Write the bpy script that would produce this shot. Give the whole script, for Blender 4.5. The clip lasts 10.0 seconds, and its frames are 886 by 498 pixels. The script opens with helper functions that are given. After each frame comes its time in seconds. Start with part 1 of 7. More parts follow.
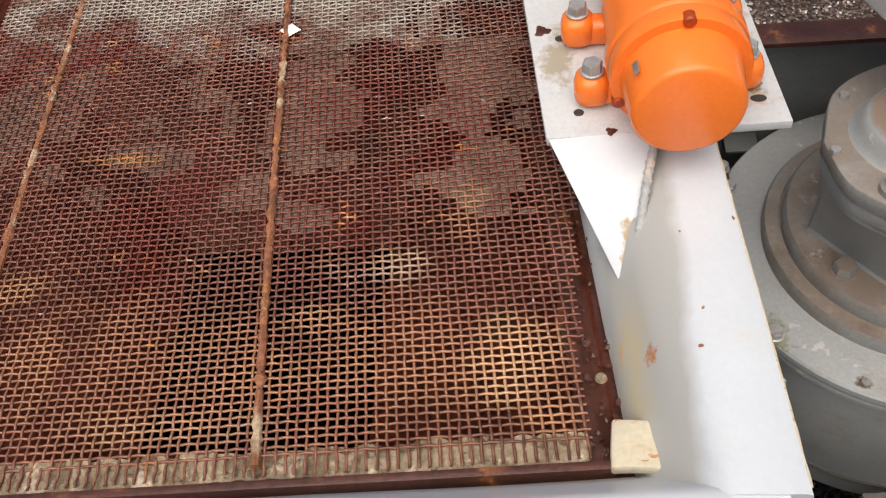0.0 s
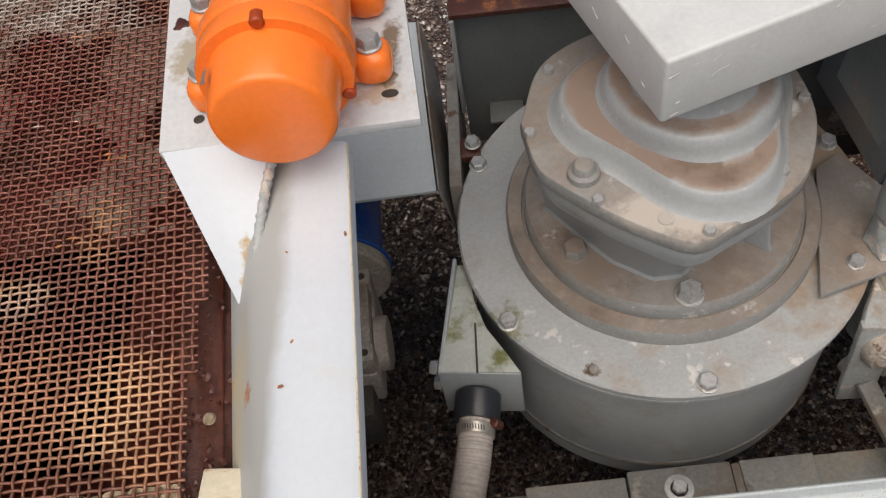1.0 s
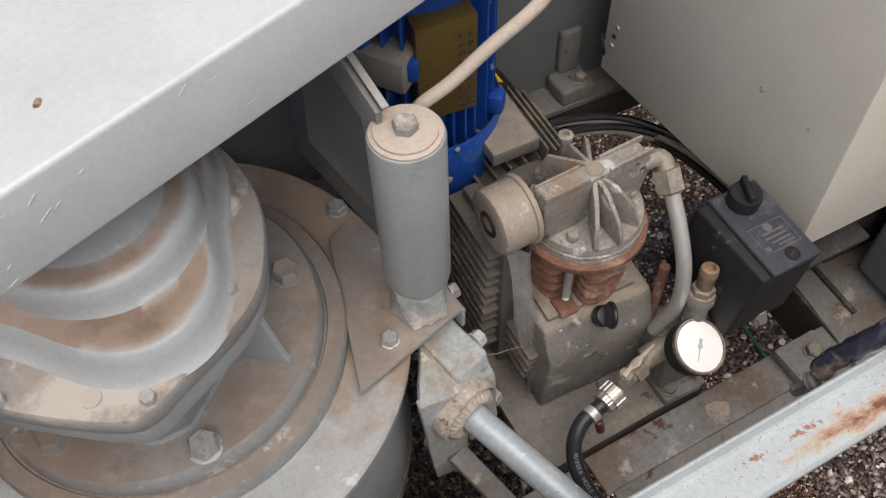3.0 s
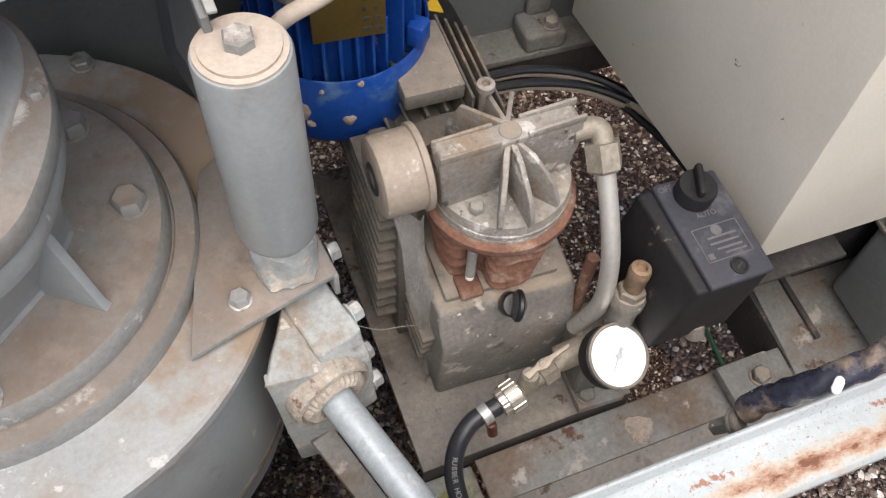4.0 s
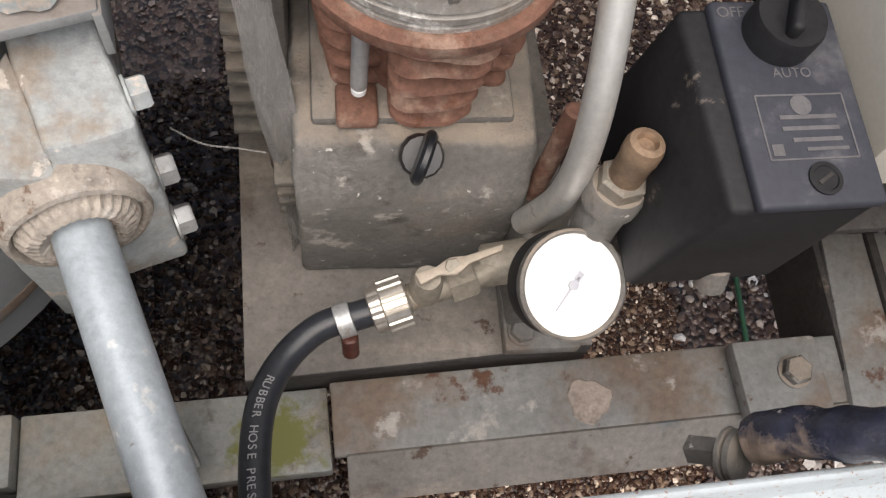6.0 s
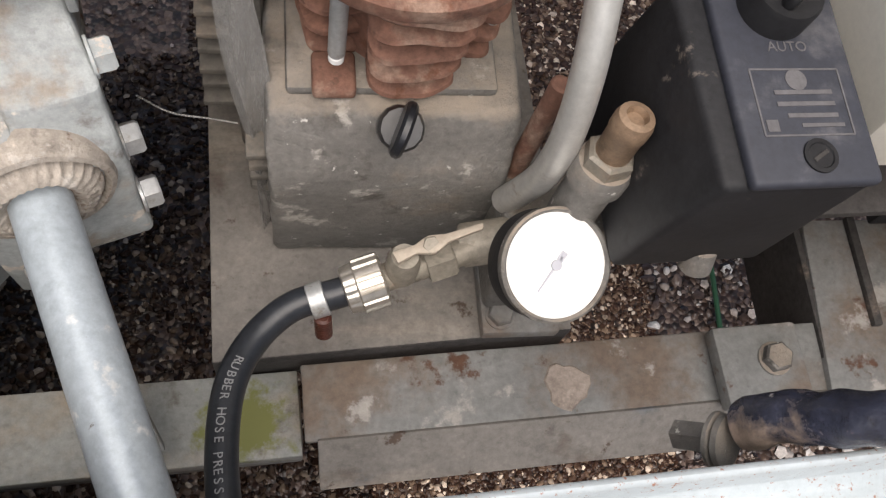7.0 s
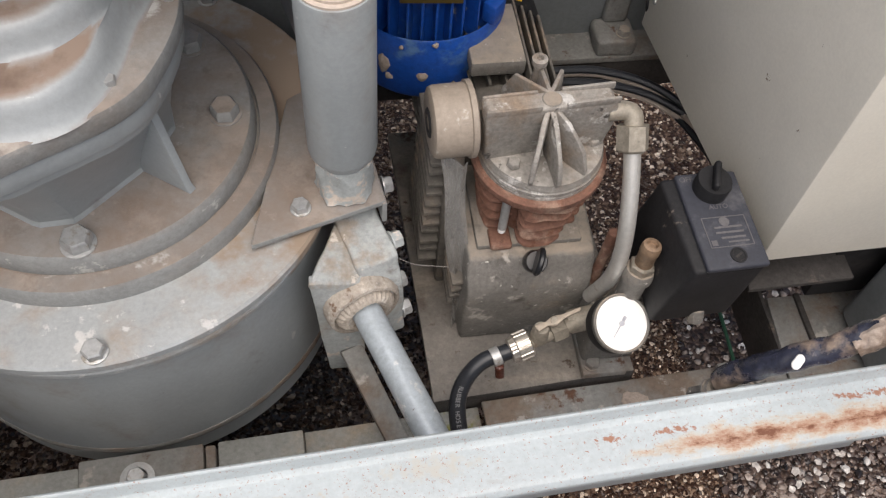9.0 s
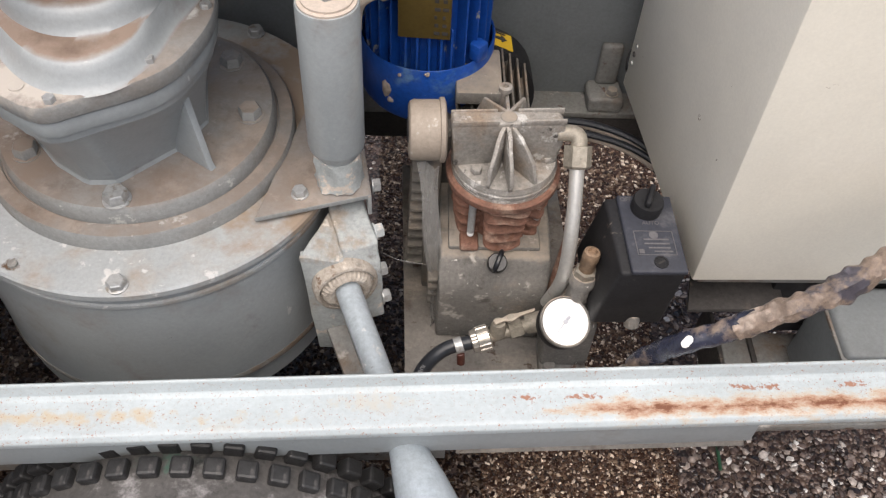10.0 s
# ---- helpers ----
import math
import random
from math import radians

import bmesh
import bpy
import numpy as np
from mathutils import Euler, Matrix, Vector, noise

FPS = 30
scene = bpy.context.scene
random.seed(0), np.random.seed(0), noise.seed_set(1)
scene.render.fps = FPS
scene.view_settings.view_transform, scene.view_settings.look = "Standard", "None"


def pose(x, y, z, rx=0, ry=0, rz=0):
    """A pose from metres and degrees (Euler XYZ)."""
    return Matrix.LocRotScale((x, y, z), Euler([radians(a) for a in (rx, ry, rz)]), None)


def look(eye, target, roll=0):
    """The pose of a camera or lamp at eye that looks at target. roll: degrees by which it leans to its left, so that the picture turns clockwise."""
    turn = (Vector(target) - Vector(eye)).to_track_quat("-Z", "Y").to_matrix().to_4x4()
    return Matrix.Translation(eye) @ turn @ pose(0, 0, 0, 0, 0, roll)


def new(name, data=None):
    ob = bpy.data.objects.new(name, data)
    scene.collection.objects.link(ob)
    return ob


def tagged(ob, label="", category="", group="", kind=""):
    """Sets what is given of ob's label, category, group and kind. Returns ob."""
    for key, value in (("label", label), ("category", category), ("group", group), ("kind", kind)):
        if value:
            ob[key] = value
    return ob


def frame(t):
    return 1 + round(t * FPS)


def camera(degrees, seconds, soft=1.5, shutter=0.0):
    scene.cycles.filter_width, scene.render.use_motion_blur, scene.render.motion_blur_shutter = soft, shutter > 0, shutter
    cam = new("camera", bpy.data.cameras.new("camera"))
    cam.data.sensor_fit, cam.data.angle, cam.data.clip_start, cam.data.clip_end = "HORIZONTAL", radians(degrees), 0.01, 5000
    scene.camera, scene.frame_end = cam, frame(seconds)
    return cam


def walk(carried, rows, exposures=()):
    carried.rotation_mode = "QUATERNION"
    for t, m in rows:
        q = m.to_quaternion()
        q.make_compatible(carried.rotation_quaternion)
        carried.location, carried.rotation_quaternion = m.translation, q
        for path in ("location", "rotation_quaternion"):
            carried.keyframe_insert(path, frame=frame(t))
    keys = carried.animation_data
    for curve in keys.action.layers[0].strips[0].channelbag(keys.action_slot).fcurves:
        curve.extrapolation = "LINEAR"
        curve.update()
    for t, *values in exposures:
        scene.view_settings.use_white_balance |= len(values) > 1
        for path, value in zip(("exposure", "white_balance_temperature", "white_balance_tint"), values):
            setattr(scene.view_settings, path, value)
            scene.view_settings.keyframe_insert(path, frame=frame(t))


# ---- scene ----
cam = camera(52.8, 10.0, 1.25)
PATH = [
    (0, (0.167, 0.095, 1.598), (-0.103, 1.323, 0.042), -11.3),
    (0.5, (0.327, 0.16, 1.579), (0.05, 1.333, -0.017), -11.5),
    (1, (0.45, 0.199, 1.544), (0.274, 1.325, -0.1), -12.2),
    (1.5, (0.535, 0.217, 1.534), (0.475, 1.361, -0.105), -11.6),
    (2, (0.603, 0.226, 1.505), (0.688, 1.377, -0.128), -11.6),
    (2.5, (0.647, 0.255, 1.459), (0.914, 1.358, -0.188), -8.4),
    (3, (0.7, 0.322, 1.414), (1.181, 1.385, -0.211), -2.3),
    (3.2, (0.717, 0.343, 1.399), (1.225, 1.387, -0.23), -1.3),
    (4.3, (0.917, 0.391, 1.248), (1.264, 1.323, -0.487), 7.0),
    (4.5, (0.95, 0.412, 1.212), (1.246, 1.317, -0.547), 7.2),
    (5, (0.996, 0.443, 1.107), (1.245, 1.285, -0.69), 9.6),
    (5.5, (1.013, 0.463, 1.031), (1.268, 1.232, -0.798), 13.8),
    (6, (1.026, 0.48, 0.982), (1.287, 1.256, -0.843), 15.3),
    (6.2, (1.029, 0.486, 0.959), (1.319, 1.244, -0.869), 18.0),
    (7.3, (1.013, 0.474, 0.964), (1.344, 1.222, -0.861), 20.9),
    (7.5, (0.985, 0.461, 0.994), (1.306, 1.201, -0.836), 17.7),
    (8, (0.927, 0.401, 1.106), (1.187, 1.218, -0.701), 9.7),
    (8.5, (0.895, 0.327, 1.248), (1.124, 1.287, -0.491), 5.1),
    (9, (0.866, 0.239, 1.357), (1.107, 1.294, -0.325), 6.2),
    (9.5, (0.915, 0.126, 1.413), (1.058, 1.32, -0.184), 3.1),
    (10, (0.972, 0.029, 1.425), (1.044, 1.288, -0.128), 3.8),
]
EXPOSE = [(0, 0.36, 7100, 12), (1, 0.17, 7000, 12), (2, 0.26, 6900, 12), (2.5, 0.27, 6800, 12), (3.2, 0.25, 6750, 12), (4.5, 1.01, 6700, 12), (5.5, 0.92, 6700, 12), (6, 0.72, 6700, 12), (7.5, 0.73, 6700, 12), (8.5, 0.58, 6700, 12), (9, 0.48, 6700, 12), (9.5, 0.68, 6700, 12), (10, 0.68, 6700, 12)]
walk(cam, [(t, look(eye, target, roll)) for t, eye, target, roll in PATH], EXPOSE)

# ---- sky and sun ----
world = bpy.data.worlds.new("sky")
scene.world = world
world.use_nodes = True
wn = world.node_tree.nodes
sky = wn.new("ShaderNodeTexSky")
sky.sky_type = "NISHITA"
sky.sun_disc = False
SUN_EL, SUN_AZ = 68.0, 188.0
sky.sun_elevation, sky.sun_rotation = radians(SUN_EL), radians(SUN_AZ)
sky.air_density, sky.dust_density, sky.ozone_density = 1.0, 4.0, 0.6
world.node_tree.links.new(sky.outputs[0], wn["Background"].inputs[0])
wn["Background"].inputs[1].default_value = 0.07
sun = new("sun", bpy.data.lights.new("sun", "SUN"))
sun.data.energy, sun.data.angle, sun.data.color = 2.5, radians(75), (1.0, 0.965, 0.92)
az, el = radians(SUN_AZ), radians(SUN_EL)
sun.matrix_world = look((math.sin(az) * math.cos(el) * 8, math.cos(az) * math.cos(el) * 8, math.sin(el) * 8), (0, 0, 0))


# ---- materials ----
def material(name, base, rough=0.6, metal=0.0, tone=0.12, scale=9.0, bump=0.15, grain=180.0,
             spots=(), spec=0.5, stretch=(1, 1, 1), island=0.0):
    """A node material: a base colour that varies at two scales, then layers of stain or wear.
    spots: (colour, scale, threshold, softness, roughness[, stretch]) for each layer."""
    m = bpy.data.materials.new(name)
    m.use_nodes = True
    nt = m.node_tree
    n, ln = nt.nodes, nt.links.new
    bsdf = n["Principled BSDF"]
    bsdf.inputs["Roughness"].default_value = rough
    bsdf.inputs["Metallic"].default_value = metal
    bsdf.inputs["Specular IOR Level"].default_value = spec
    tc = n.new("ShaderNodeTexCoord")
    mp = n.new("ShaderNodeMapping")
    mp.inputs["Scale"].default_value = stretch
    ln(tc.outputs["Object"], mp.inputs[0])
    big = n.new("ShaderNodeTexNoise")
    big.inputs["Scale"].default_value, big.inputs["Detail"].default_value = scale, 11
    big.inputs["Roughness"].default_value = 0.70
    ln(mp.outputs[0], big.inputs["Vector"])
    fine = n.new("ShaderNodeTexNoise")
    fine.inputs["Scale"].default_value, fine.inputs["Detail"].default_value, fine.inputs["Roughness"].default_value = grain, 9, 0.72
    ln(mp.outputs[0], fine.inputs["Vector"])
    ramp = n.new("ShaderNodeMapRange")
    ramp.inputs["From Min"].default_value, ramp.inputs["From Max"].default_value = 0.3, 0.7
    ramp.inputs["To Min"].default_value, ramp.inputs["To Max"].default_value = 1 - tone * 2, 1 + tone
    ln(big.outputs[0], ramp.inputs["Value"])
    ramp2 = n.new("ShaderNodeMapRange")
    ramp2.inputs["From Min"].default_value, ramp2.inputs["From Max"].default_value = 0.3, 0.7
    ramp2.inputs["To Min"].default_value, ramp2.inputs["To Max"].default_value = 1 - tone * 1.5, 1 + tone * 1.5
    ln(fine.outputs[0], ramp2.inputs["Value"])
    mul = n.new("ShaderNodeMath")
    mul.operation = "MULTIPLY"
    ln(ramp.outputs[0], mul.inputs[0])
    ln(ramp2.outputs[0], mul.inputs[1])
    vary = n.new("ShaderNodeVectorMath")
    vary.operation = "SCALE"
    vary.inputs[0].default_value = base
    ln(mul.outputs[0], vary.inputs["Scale"])
    colour = vary.outputs[0]
    if island:
        geo = n.new("ShaderNodeNewGeometry")
        isl = n.new("ShaderNodeMapRange")
        isl.inputs["To Min"].default_value, isl.inputs["To Max"].default_value = 1 - island, 1 + island
        ln(geo.outputs["Random Per Island"], isl.inputs["Value"])
        sc = n.new("ShaderNodeVectorMath")
        sc.operation = "SCALE"
        ln(colour, sc.inputs[0])
        ln(isl.outputs[0], sc.inputs["Scale"])
        colour = sc.outputs[0]
    grit = min(0.5, max(0.0, tone - 0.06) * 3.0) if bump else 0.0
    for gscale, lo, gain in ((95.0, 0.60, 0.42), (140.0, 0.63, 1.55)) if grit else ():
        gn_ = n.new("ShaderNodeTexNoise")
        gn_.inputs["Scale"].default_value, gn_.inputs["Detail"].default_value, gn_.inputs["Roughness"].default_value = gscale, 4, 0.6
        off = n.new("ShaderNodeVectorMath")
        off.inputs[1].default_value = (gscale, 2.0, 7.0)
        ln(tc.outputs["Object"], off.inputs[0])
        ln(off.outputs[0], gn_.inputs["Vector"])
        gm = n.new("ShaderNodeMapRange")
        gm.inputs["From Min"].default_value, gm.inputs["From Max"].default_value = lo, lo + 0.07
        gm.inputs["To Max"].default_value = grit
        ln(gn_.outputs[0], gm.inputs["Value"])
        gs, gx_ = n.new("ShaderNodeVectorMath"), n.new("ShaderNodeMix")
        gs.operation, gx_.data_type = "SCALE", "RGBA"
        gs.inputs["Scale"].default_value = gain
        ln(colour, gs.inputs[0])
        ln(gm.outputs[0], gx_.inputs[0])
        ln(colour, gx_.inputs[6])
        ln(gs.outputs[0], gx_.inputs[7])
        colour = gx_.outputs[2]
    roughness = None
    for k, sp in enumerate(spots):
        col, sscale, thr, soft, srough = sp[:5]
        mp2 = n.new("ShaderNodeMapping")
        mp2.inputs["Location"].default_value = (3.1 * k + 1.7, 5.3 * k, 2.9 * k)
        if len(sp) > 5:
            mp2.inputs["Scale"].default_value = sp[5]
        ln(tc.outputs["Object"], mp2.inputs[0])
        tex = n.new("ShaderNodeTexNoise")
        tex.inputs["Scale"].default_value, tex.inputs["Detail"].default_value = sscale, 7
        tex.inputs["Roughness"].default_value = 0.66
        ln(mp2.outputs[0], tex.inputs["Vector"])
        mask = n.new("ShaderNodeMapRange")
        mask.interpolation_type = "SMOOTHSTEP"
        mask.inputs["From Min"].default_value, mask.inputs["From Max"].default_value = thr, thr + soft
        ln(tex.outputs[0], mask.inputs["Value"])
        mix = n.new("ShaderNodeMix")
        mix.data_type = "RGBA"
        ln(mask.outputs[0], mix.inputs[0])
        ln(colour, mix.inputs[6])
        tint = n.new("ShaderNodeVectorMath")
        tint.operation = "SCALE"
        tint.inputs[0].default_value = col
        ln(ramp2.outputs[0], tint.inputs["Scale"])
        ln(tint.outputs[0], mix.inputs[7])
        colour = mix.outputs[2]
        rm = n.new("ShaderNodeMix")
        rm.data_type = "FLOAT"
        ln(mask.outputs[0], rm.inputs[0])
        if roughness is None:
            rm.inputs[2].default_value = rough
        else:
            ln(roughness, rm.inputs[2])
        rm.inputs[3].default_value = srough
        roughness = rm.outputs[0]
    ln(colour, bsdf.inputs["Base Color"])
    if roughness is not None:
        ln(roughness, bsdf.inputs["Roughness"])
    if bump:
        bp = n.new("ShaderNodeBump")
        bp.inputs["Strength"].default_value, bp.inputs["Distance"].default_value = bump, 0.002
        add = n.new("ShaderNodeMath")
        add.operation = "ADD"
        ln(big.outputs[0], add.inputs[0])
        ln(fine.outputs[0], add.inputs[1])
        ln(add.outputs[0], bp.inputs["Height"])
        ln(bp.outputs[0], bsdf.inputs["Normal"])
    return m


def overlay(mat, mask, colour, rough):
    """Mixes a stain of its own colour and roughness over a material by a mask."""
    n, ln = mat.node_tree.nodes, mat.node_tree.links.new
    for name, value in (("Base Color", (*colour, 1)), ("Roughness", rough)):
        sock = n["Principled BSDF"].inputs[name]
        mix = n.new("ShaderNodeMix")
        mix.data_type = "RGBA" if name == "Base Color" else "FLOAT"
        a, b, o = (6, 7, 2) if name == "Base Color" else (2, 3, 0)
        if sock.links:
            ln(sock.links[0].from_socket, mix.inputs[a])
        else:
            mix.inputs[a].default_value = sock.default_value
        mix.inputs[b].default_value = value
        ln(mask, mix.inputs[0])
        ln(mix.outputs[o], sock)


def noise_of(mat, scale, seed):
    n, ln = mat.node_tree.nodes, mat.node_tree.links.new
    geo, mp, tex = n.new("ShaderNodeNewGeometry"), n.new("ShaderNodeMapping"), n.new("ShaderNodeTexNoise")
    mp.inputs["Location"].default_value = (seed, 2 * seed, 0.5 * seed)
    tex.inputs["Scale"].default_value, tex.inputs["Detail"].default_value, tex.inputs["Roughness"].default_value = scale, 8, 0.68
    ln(geo.outputs["Position"], mp.inputs[0])
    ln(mp.outputs[0], tex.inputs["Vector"])
    return geo, tex


def settled(mat, colour, scale, thr, soft, seed=1.0, rough=0.95, flat=0.05, drop=0.42):
    """Dust and mud that has settled on what faces up, in uneven patches."""
    n, ln = mat.node_tree.nodes, mat.node_tree.links.new
    geo, tex = noise_of(mat, scale, seed)
    sep, up, add, mask = n.new("ShaderNodeSeparateXYZ"), n.new("ShaderNodeMapRange"), n.new("ShaderNodeMath"), n.new("ShaderNodeMapRange")
    ln(geo.outputs["Normal"], sep.inputs[0])
    up.inputs["From Min"].default_value, up.inputs["From Max"].default_value = flat, 1.0
    up.inputs["To Min"].default_value, up.inputs["To Max"].default_value = -drop, 0.0
    ln(sep.outputs[2], up.inputs["Value"])
    ln(up.outputs[0], add.inputs[0])
    ln(tex.outputs[0], add.inputs[1])
    mask.inputs["From Min"].default_value, mask.inputs["From Max"].default_value = thr, thr + soft
    ln(add.outputs[0], mask.inputs["Value"])
    overlay(mat, mask.outputs[0], colour, rough)


def stain(mat, centre, radius, colour, scale=30, seed=1.0, rough=0.9, weight=0.6, soft=0.16):
    """A ragged stain, or shade put into the colour, about one spot; radius may differ along x, y and z."""
    n, ln = mat.node_tree.nodes, mat.node_tree.links.new
    geo, tex = noise_of(mat, scale, seed)
    sub_, div, dist = n.new("ShaderNodeVectorMath"), n.new("ShaderNodeVectorMath"), n.new("ShaderNodeVectorMath")
    sub_.operation, div.operation, dist.operation = "SUBTRACT", "DIVIDE", "LENGTH"
    sub_.inputs[1].default_value, div.inputs[1].default_value = centre, radius
    ln(geo.outputs["Position"], sub_.inputs[0])
    ln(sub_.outputs[0], div.inputs[0])
    ln(div.outputs[0], dist.inputs[0])
    fall, add, mask = n.new("ShaderNodeMapRange"), n.new("ShaderNodeMath"), n.new("ShaderNodeMapRange")
    fall.inputs["To Min"].default_value, fall.inputs["To Max"].default_value = weight * 0.5, -weight * 0.5
    fall.inputs["From Max"].default_value = 1.6
    ln(dist.outputs["Value"], fall.inputs["Value"])
    ln(fall.outputs[0], add.inputs[0])
    ln(tex.outputs[0], add.inputs[1])
    mask.inputs["From Min"].default_value, mask.inputs["From Max"].default_value = 0.5, 0.5 + soft
    ln(add.outputs[0], mask.inputs["Value"])
    overlay(mat, mask.outputs[0], colour, rough)


DUST, RUST, DARKRUST, ALGAE = (0.30, 0.235, 0.18), (0.36, 0.13, 0.04), (0.13, 0.05, 0.025), (0.14, 0.15, 0.05)
M_WHITE = material("white_paint", (0.595, 0.648, 0.70), 0.34, tone=0.022, bump=0.04, spots=(
    ((0.60, 0.60, 0.54), 6, 0.62, 0.2, 0.5), ((0.52, 0.36, 0.18), 14, 0.72, 0.05, 0.7), (RUST, 22, 0.74, 0.03, 0.8)))
stain(M_WHITE, (0.232, 0.47, 0.93), (0.018, 0.10, 0.03), (0.46, 0.42, 0.28), 40, 2.0, 0.6)
for k, gx in enumerate((0.16, 0.06, -0.05)):
    stain(M_WHITE, (gx, 0.392, 0.92), (0.09, 0.010, 0.03), (0.50, 0.42, 0.29), 30, 3.0 + k, 0.6, 0.8, 0.3)
stain(M_WHITE, (0.236, 0.49, 0.94), (0.006, 0.012, 0.03), (0.40, 0.17, 0.07), 90, 3.0)
stain(M_WHITE, (0.225, 0.60, 0.95), (0.01, 0.04, 0.05), (0.45, 0.34, 0.2), 60, 4.0)
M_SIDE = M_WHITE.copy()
M_SIDE.name = "white_paint_with_grimy_shaded_fold"
# wide grey band: the inner slope's shade put into the paint colour
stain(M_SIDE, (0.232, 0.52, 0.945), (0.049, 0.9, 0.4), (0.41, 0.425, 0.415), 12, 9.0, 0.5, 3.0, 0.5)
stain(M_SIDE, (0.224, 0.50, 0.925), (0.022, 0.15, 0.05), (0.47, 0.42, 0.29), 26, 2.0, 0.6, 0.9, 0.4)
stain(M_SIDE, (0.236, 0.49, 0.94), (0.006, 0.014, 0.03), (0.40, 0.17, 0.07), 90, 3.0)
M_RAIL = material("worn_rail_paint", (0.43, 0.48, 0.50), 0.40, tone=0.06, bump=0.1, spots=(
    ((0.50, 0.44, 0.34), 9, 0.60, 0.12, 0.6, (0.25, 1, 1)), ((0.40, 0.43, 0.44), 30, 0.64, 0.05, 0.5, (0.4, 1, 1)), (RUST, 24, 0.745, 0.03, 0.85), ((0.32, 0.06, 0.05), 60, 0.80, 0.02, 0.8)))


def rust_band(mat, x0, y0, half, colour):
    """Adds a band of rust along a rail, from x0 on, about the line y0, broken up by noise."""
    nt = mat.node_tree
    n, ln = nt.nodes, nt.links.new
    tc, sep = n.new("ShaderNodeTexCoord"), n.new("ShaderNodeSeparateXYZ")
    ln(tc.outputs["Object"], sep.inputs[0])
    tex = n.new("ShaderNodeTexNoise")
    tex.inputs["Scale"].default_value, tex.inputs["Detail"].default_value, tex.inputs["Roughness"].default_value = 70, 9, 0.75
    mp = n.new("ShaderNodeMapping")
    mp.inputs["Scale"].default_value = (0.5, 1, 1)
    ln(tc.outputs["Object"], mp.inputs[0])
    ln(mp.outputs[0], tex.inputs["Vector"])
    off = n.new("ShaderNodeMath")
    off.operation = "SUBTRACT"
    ln(sep.outputs[1], off.inputs[0])
    off.inputs[1].default_value = y0
    dist = n.new("ShaderNodeMath")
    dist.operation = "ABSOLUTE"
    ln(off.outputs[0], dist.inputs[0])
    band = n.new("ShaderNodeMapRange")
    band.inputs["From Min"].default_value, band.inputs["From Max"].default_value = 0.0, half * 1.2
    band.inputs["To Min"].default_value, band.inputs["To Max"].default_value = 0.27, -0.28
    ln(dist.outputs[0], band.inputs["Value"])
    begin = n.new("ShaderNodeMapRange")
    begin.inputs["From Min"].default_value, begin.inputs["From Max"].default_value = x0, x0 + 0.14
    begin.inputs["To Min"].default_value, begin.inputs["To Max"].default_value = -0.5, 0.0
    ln(sep.outputs[0], begin.inputs["Value"])
    s1, s2 = n.new("ShaderNodeMath"), n.new("ShaderNodeMath")
    ln(tex.outputs[0], s1.inputs[0])
    ln(band.outputs[0], s1.inputs[1])
    ln(s1.outputs[0], s2.inputs[0])
    ln(begin.outputs[0], s2.inputs[1])
    mask = n.new("ShaderNodeMapRange")
    mask.inputs["From Min"].default_value, mask.inputs["From Max"].default_value = 0.44, 0.80
    ln(s2.outputs[0], mask.inputs["Value"])
    hue = n.new("ShaderNodeValToRGB")
    hue.color_ramp.elements[0].color = (0.50, 0.43, 0.30, 1)
    hue.color_ramp.elements[1].color = (0.16, 0.06, 0.03, 1)
    hue.color_ramp.elements.new(0.35).color = (0.52, 0.30, 0.10, 1)
    hue.color_ramp.elements.new(0.7).color = (*colour, 1)
    ln(mask.outputs[0], hue.inputs[0])
    mix = n.new("ShaderNodeMix")
    mix.data_type = "RGBA"
    base = n["Principled BSDF"].inputs["Base Color"]
    src = base.links[0].from_socket
    ln(mask.outputs[0], mix.inputs[0])
    ln(src, mix.inputs[6])
    ln(hue.outputs[0], mix.inputs[7])
    ln(mix.outputs[2], base)


rust_band(M_RAIL, 0.05, -0.010, 0.023, (0.38, 0.15, 0.04))
stain(M_RAIL, (0.55, 0.471, 0.61), (0.30, 0.012, 0.1), (0.46, 0.40, 0.31), 55, 5.0, 0.6, 0.4)
stain(M_RAIL, (0.93, 0.491, 0.61), (0.05, 0.015, 0.1), (0.43, 0.43, 0.40), 80, 6.0, 0.6, 0.4)
for k, (x, y) in enumerate(((1.10, 0.507), (1.16, 0.509), (1.33, 0.522), (1.36, 0.523), (1.45, 0.527))):
    stain(M_RAIL, (x, y - 0.009, 0.612), (0.018, 0.004, 0.05), (0.32, 0.17, 0.12), 220, 8.0 + k, 0.9, 0.25, 0.06)
M_GREY = material("grey_paint", (0.312, 0.341, 0.354), 0.32, tone=0.055, bump=0.06, spots=(
    ((0.235, 0.198, 0.165), 6, 0.53, 0.25, 0.65), ((0.20, 0.19, 0.18), 13, 0.62, 0.2, 0.6), ((0.50, 0.51, 0.50), 44, 0.67, 0.03, 0.5), ((0.16, 0.14, 0.12), 60, 0.72, 0.03, 0.8)))
settled(M_GREY, (0.28, 0.225, 0.18), 9, 0.50, 0.28, 2.0)
M_GREYDARK = material("grey_paint_shop", (0.185, 0.20, 0.207), 0.5, tone=0.08, bump=0.08, spots=((DUST, 5, 0.56, 0.2, 0.75),))
M_DUSTY = material("dusty_grey_paint", (0.275, 0.283, 0.28), 0.5, tone=0.12, bump=0.3, spots=(
    ((0.22, 0.20, 0.18), 5.5, 0.52, 0.2, 0.7), ((0.46, 0.46, 0.44), 24, 0.64, 0.05, 0.5)))
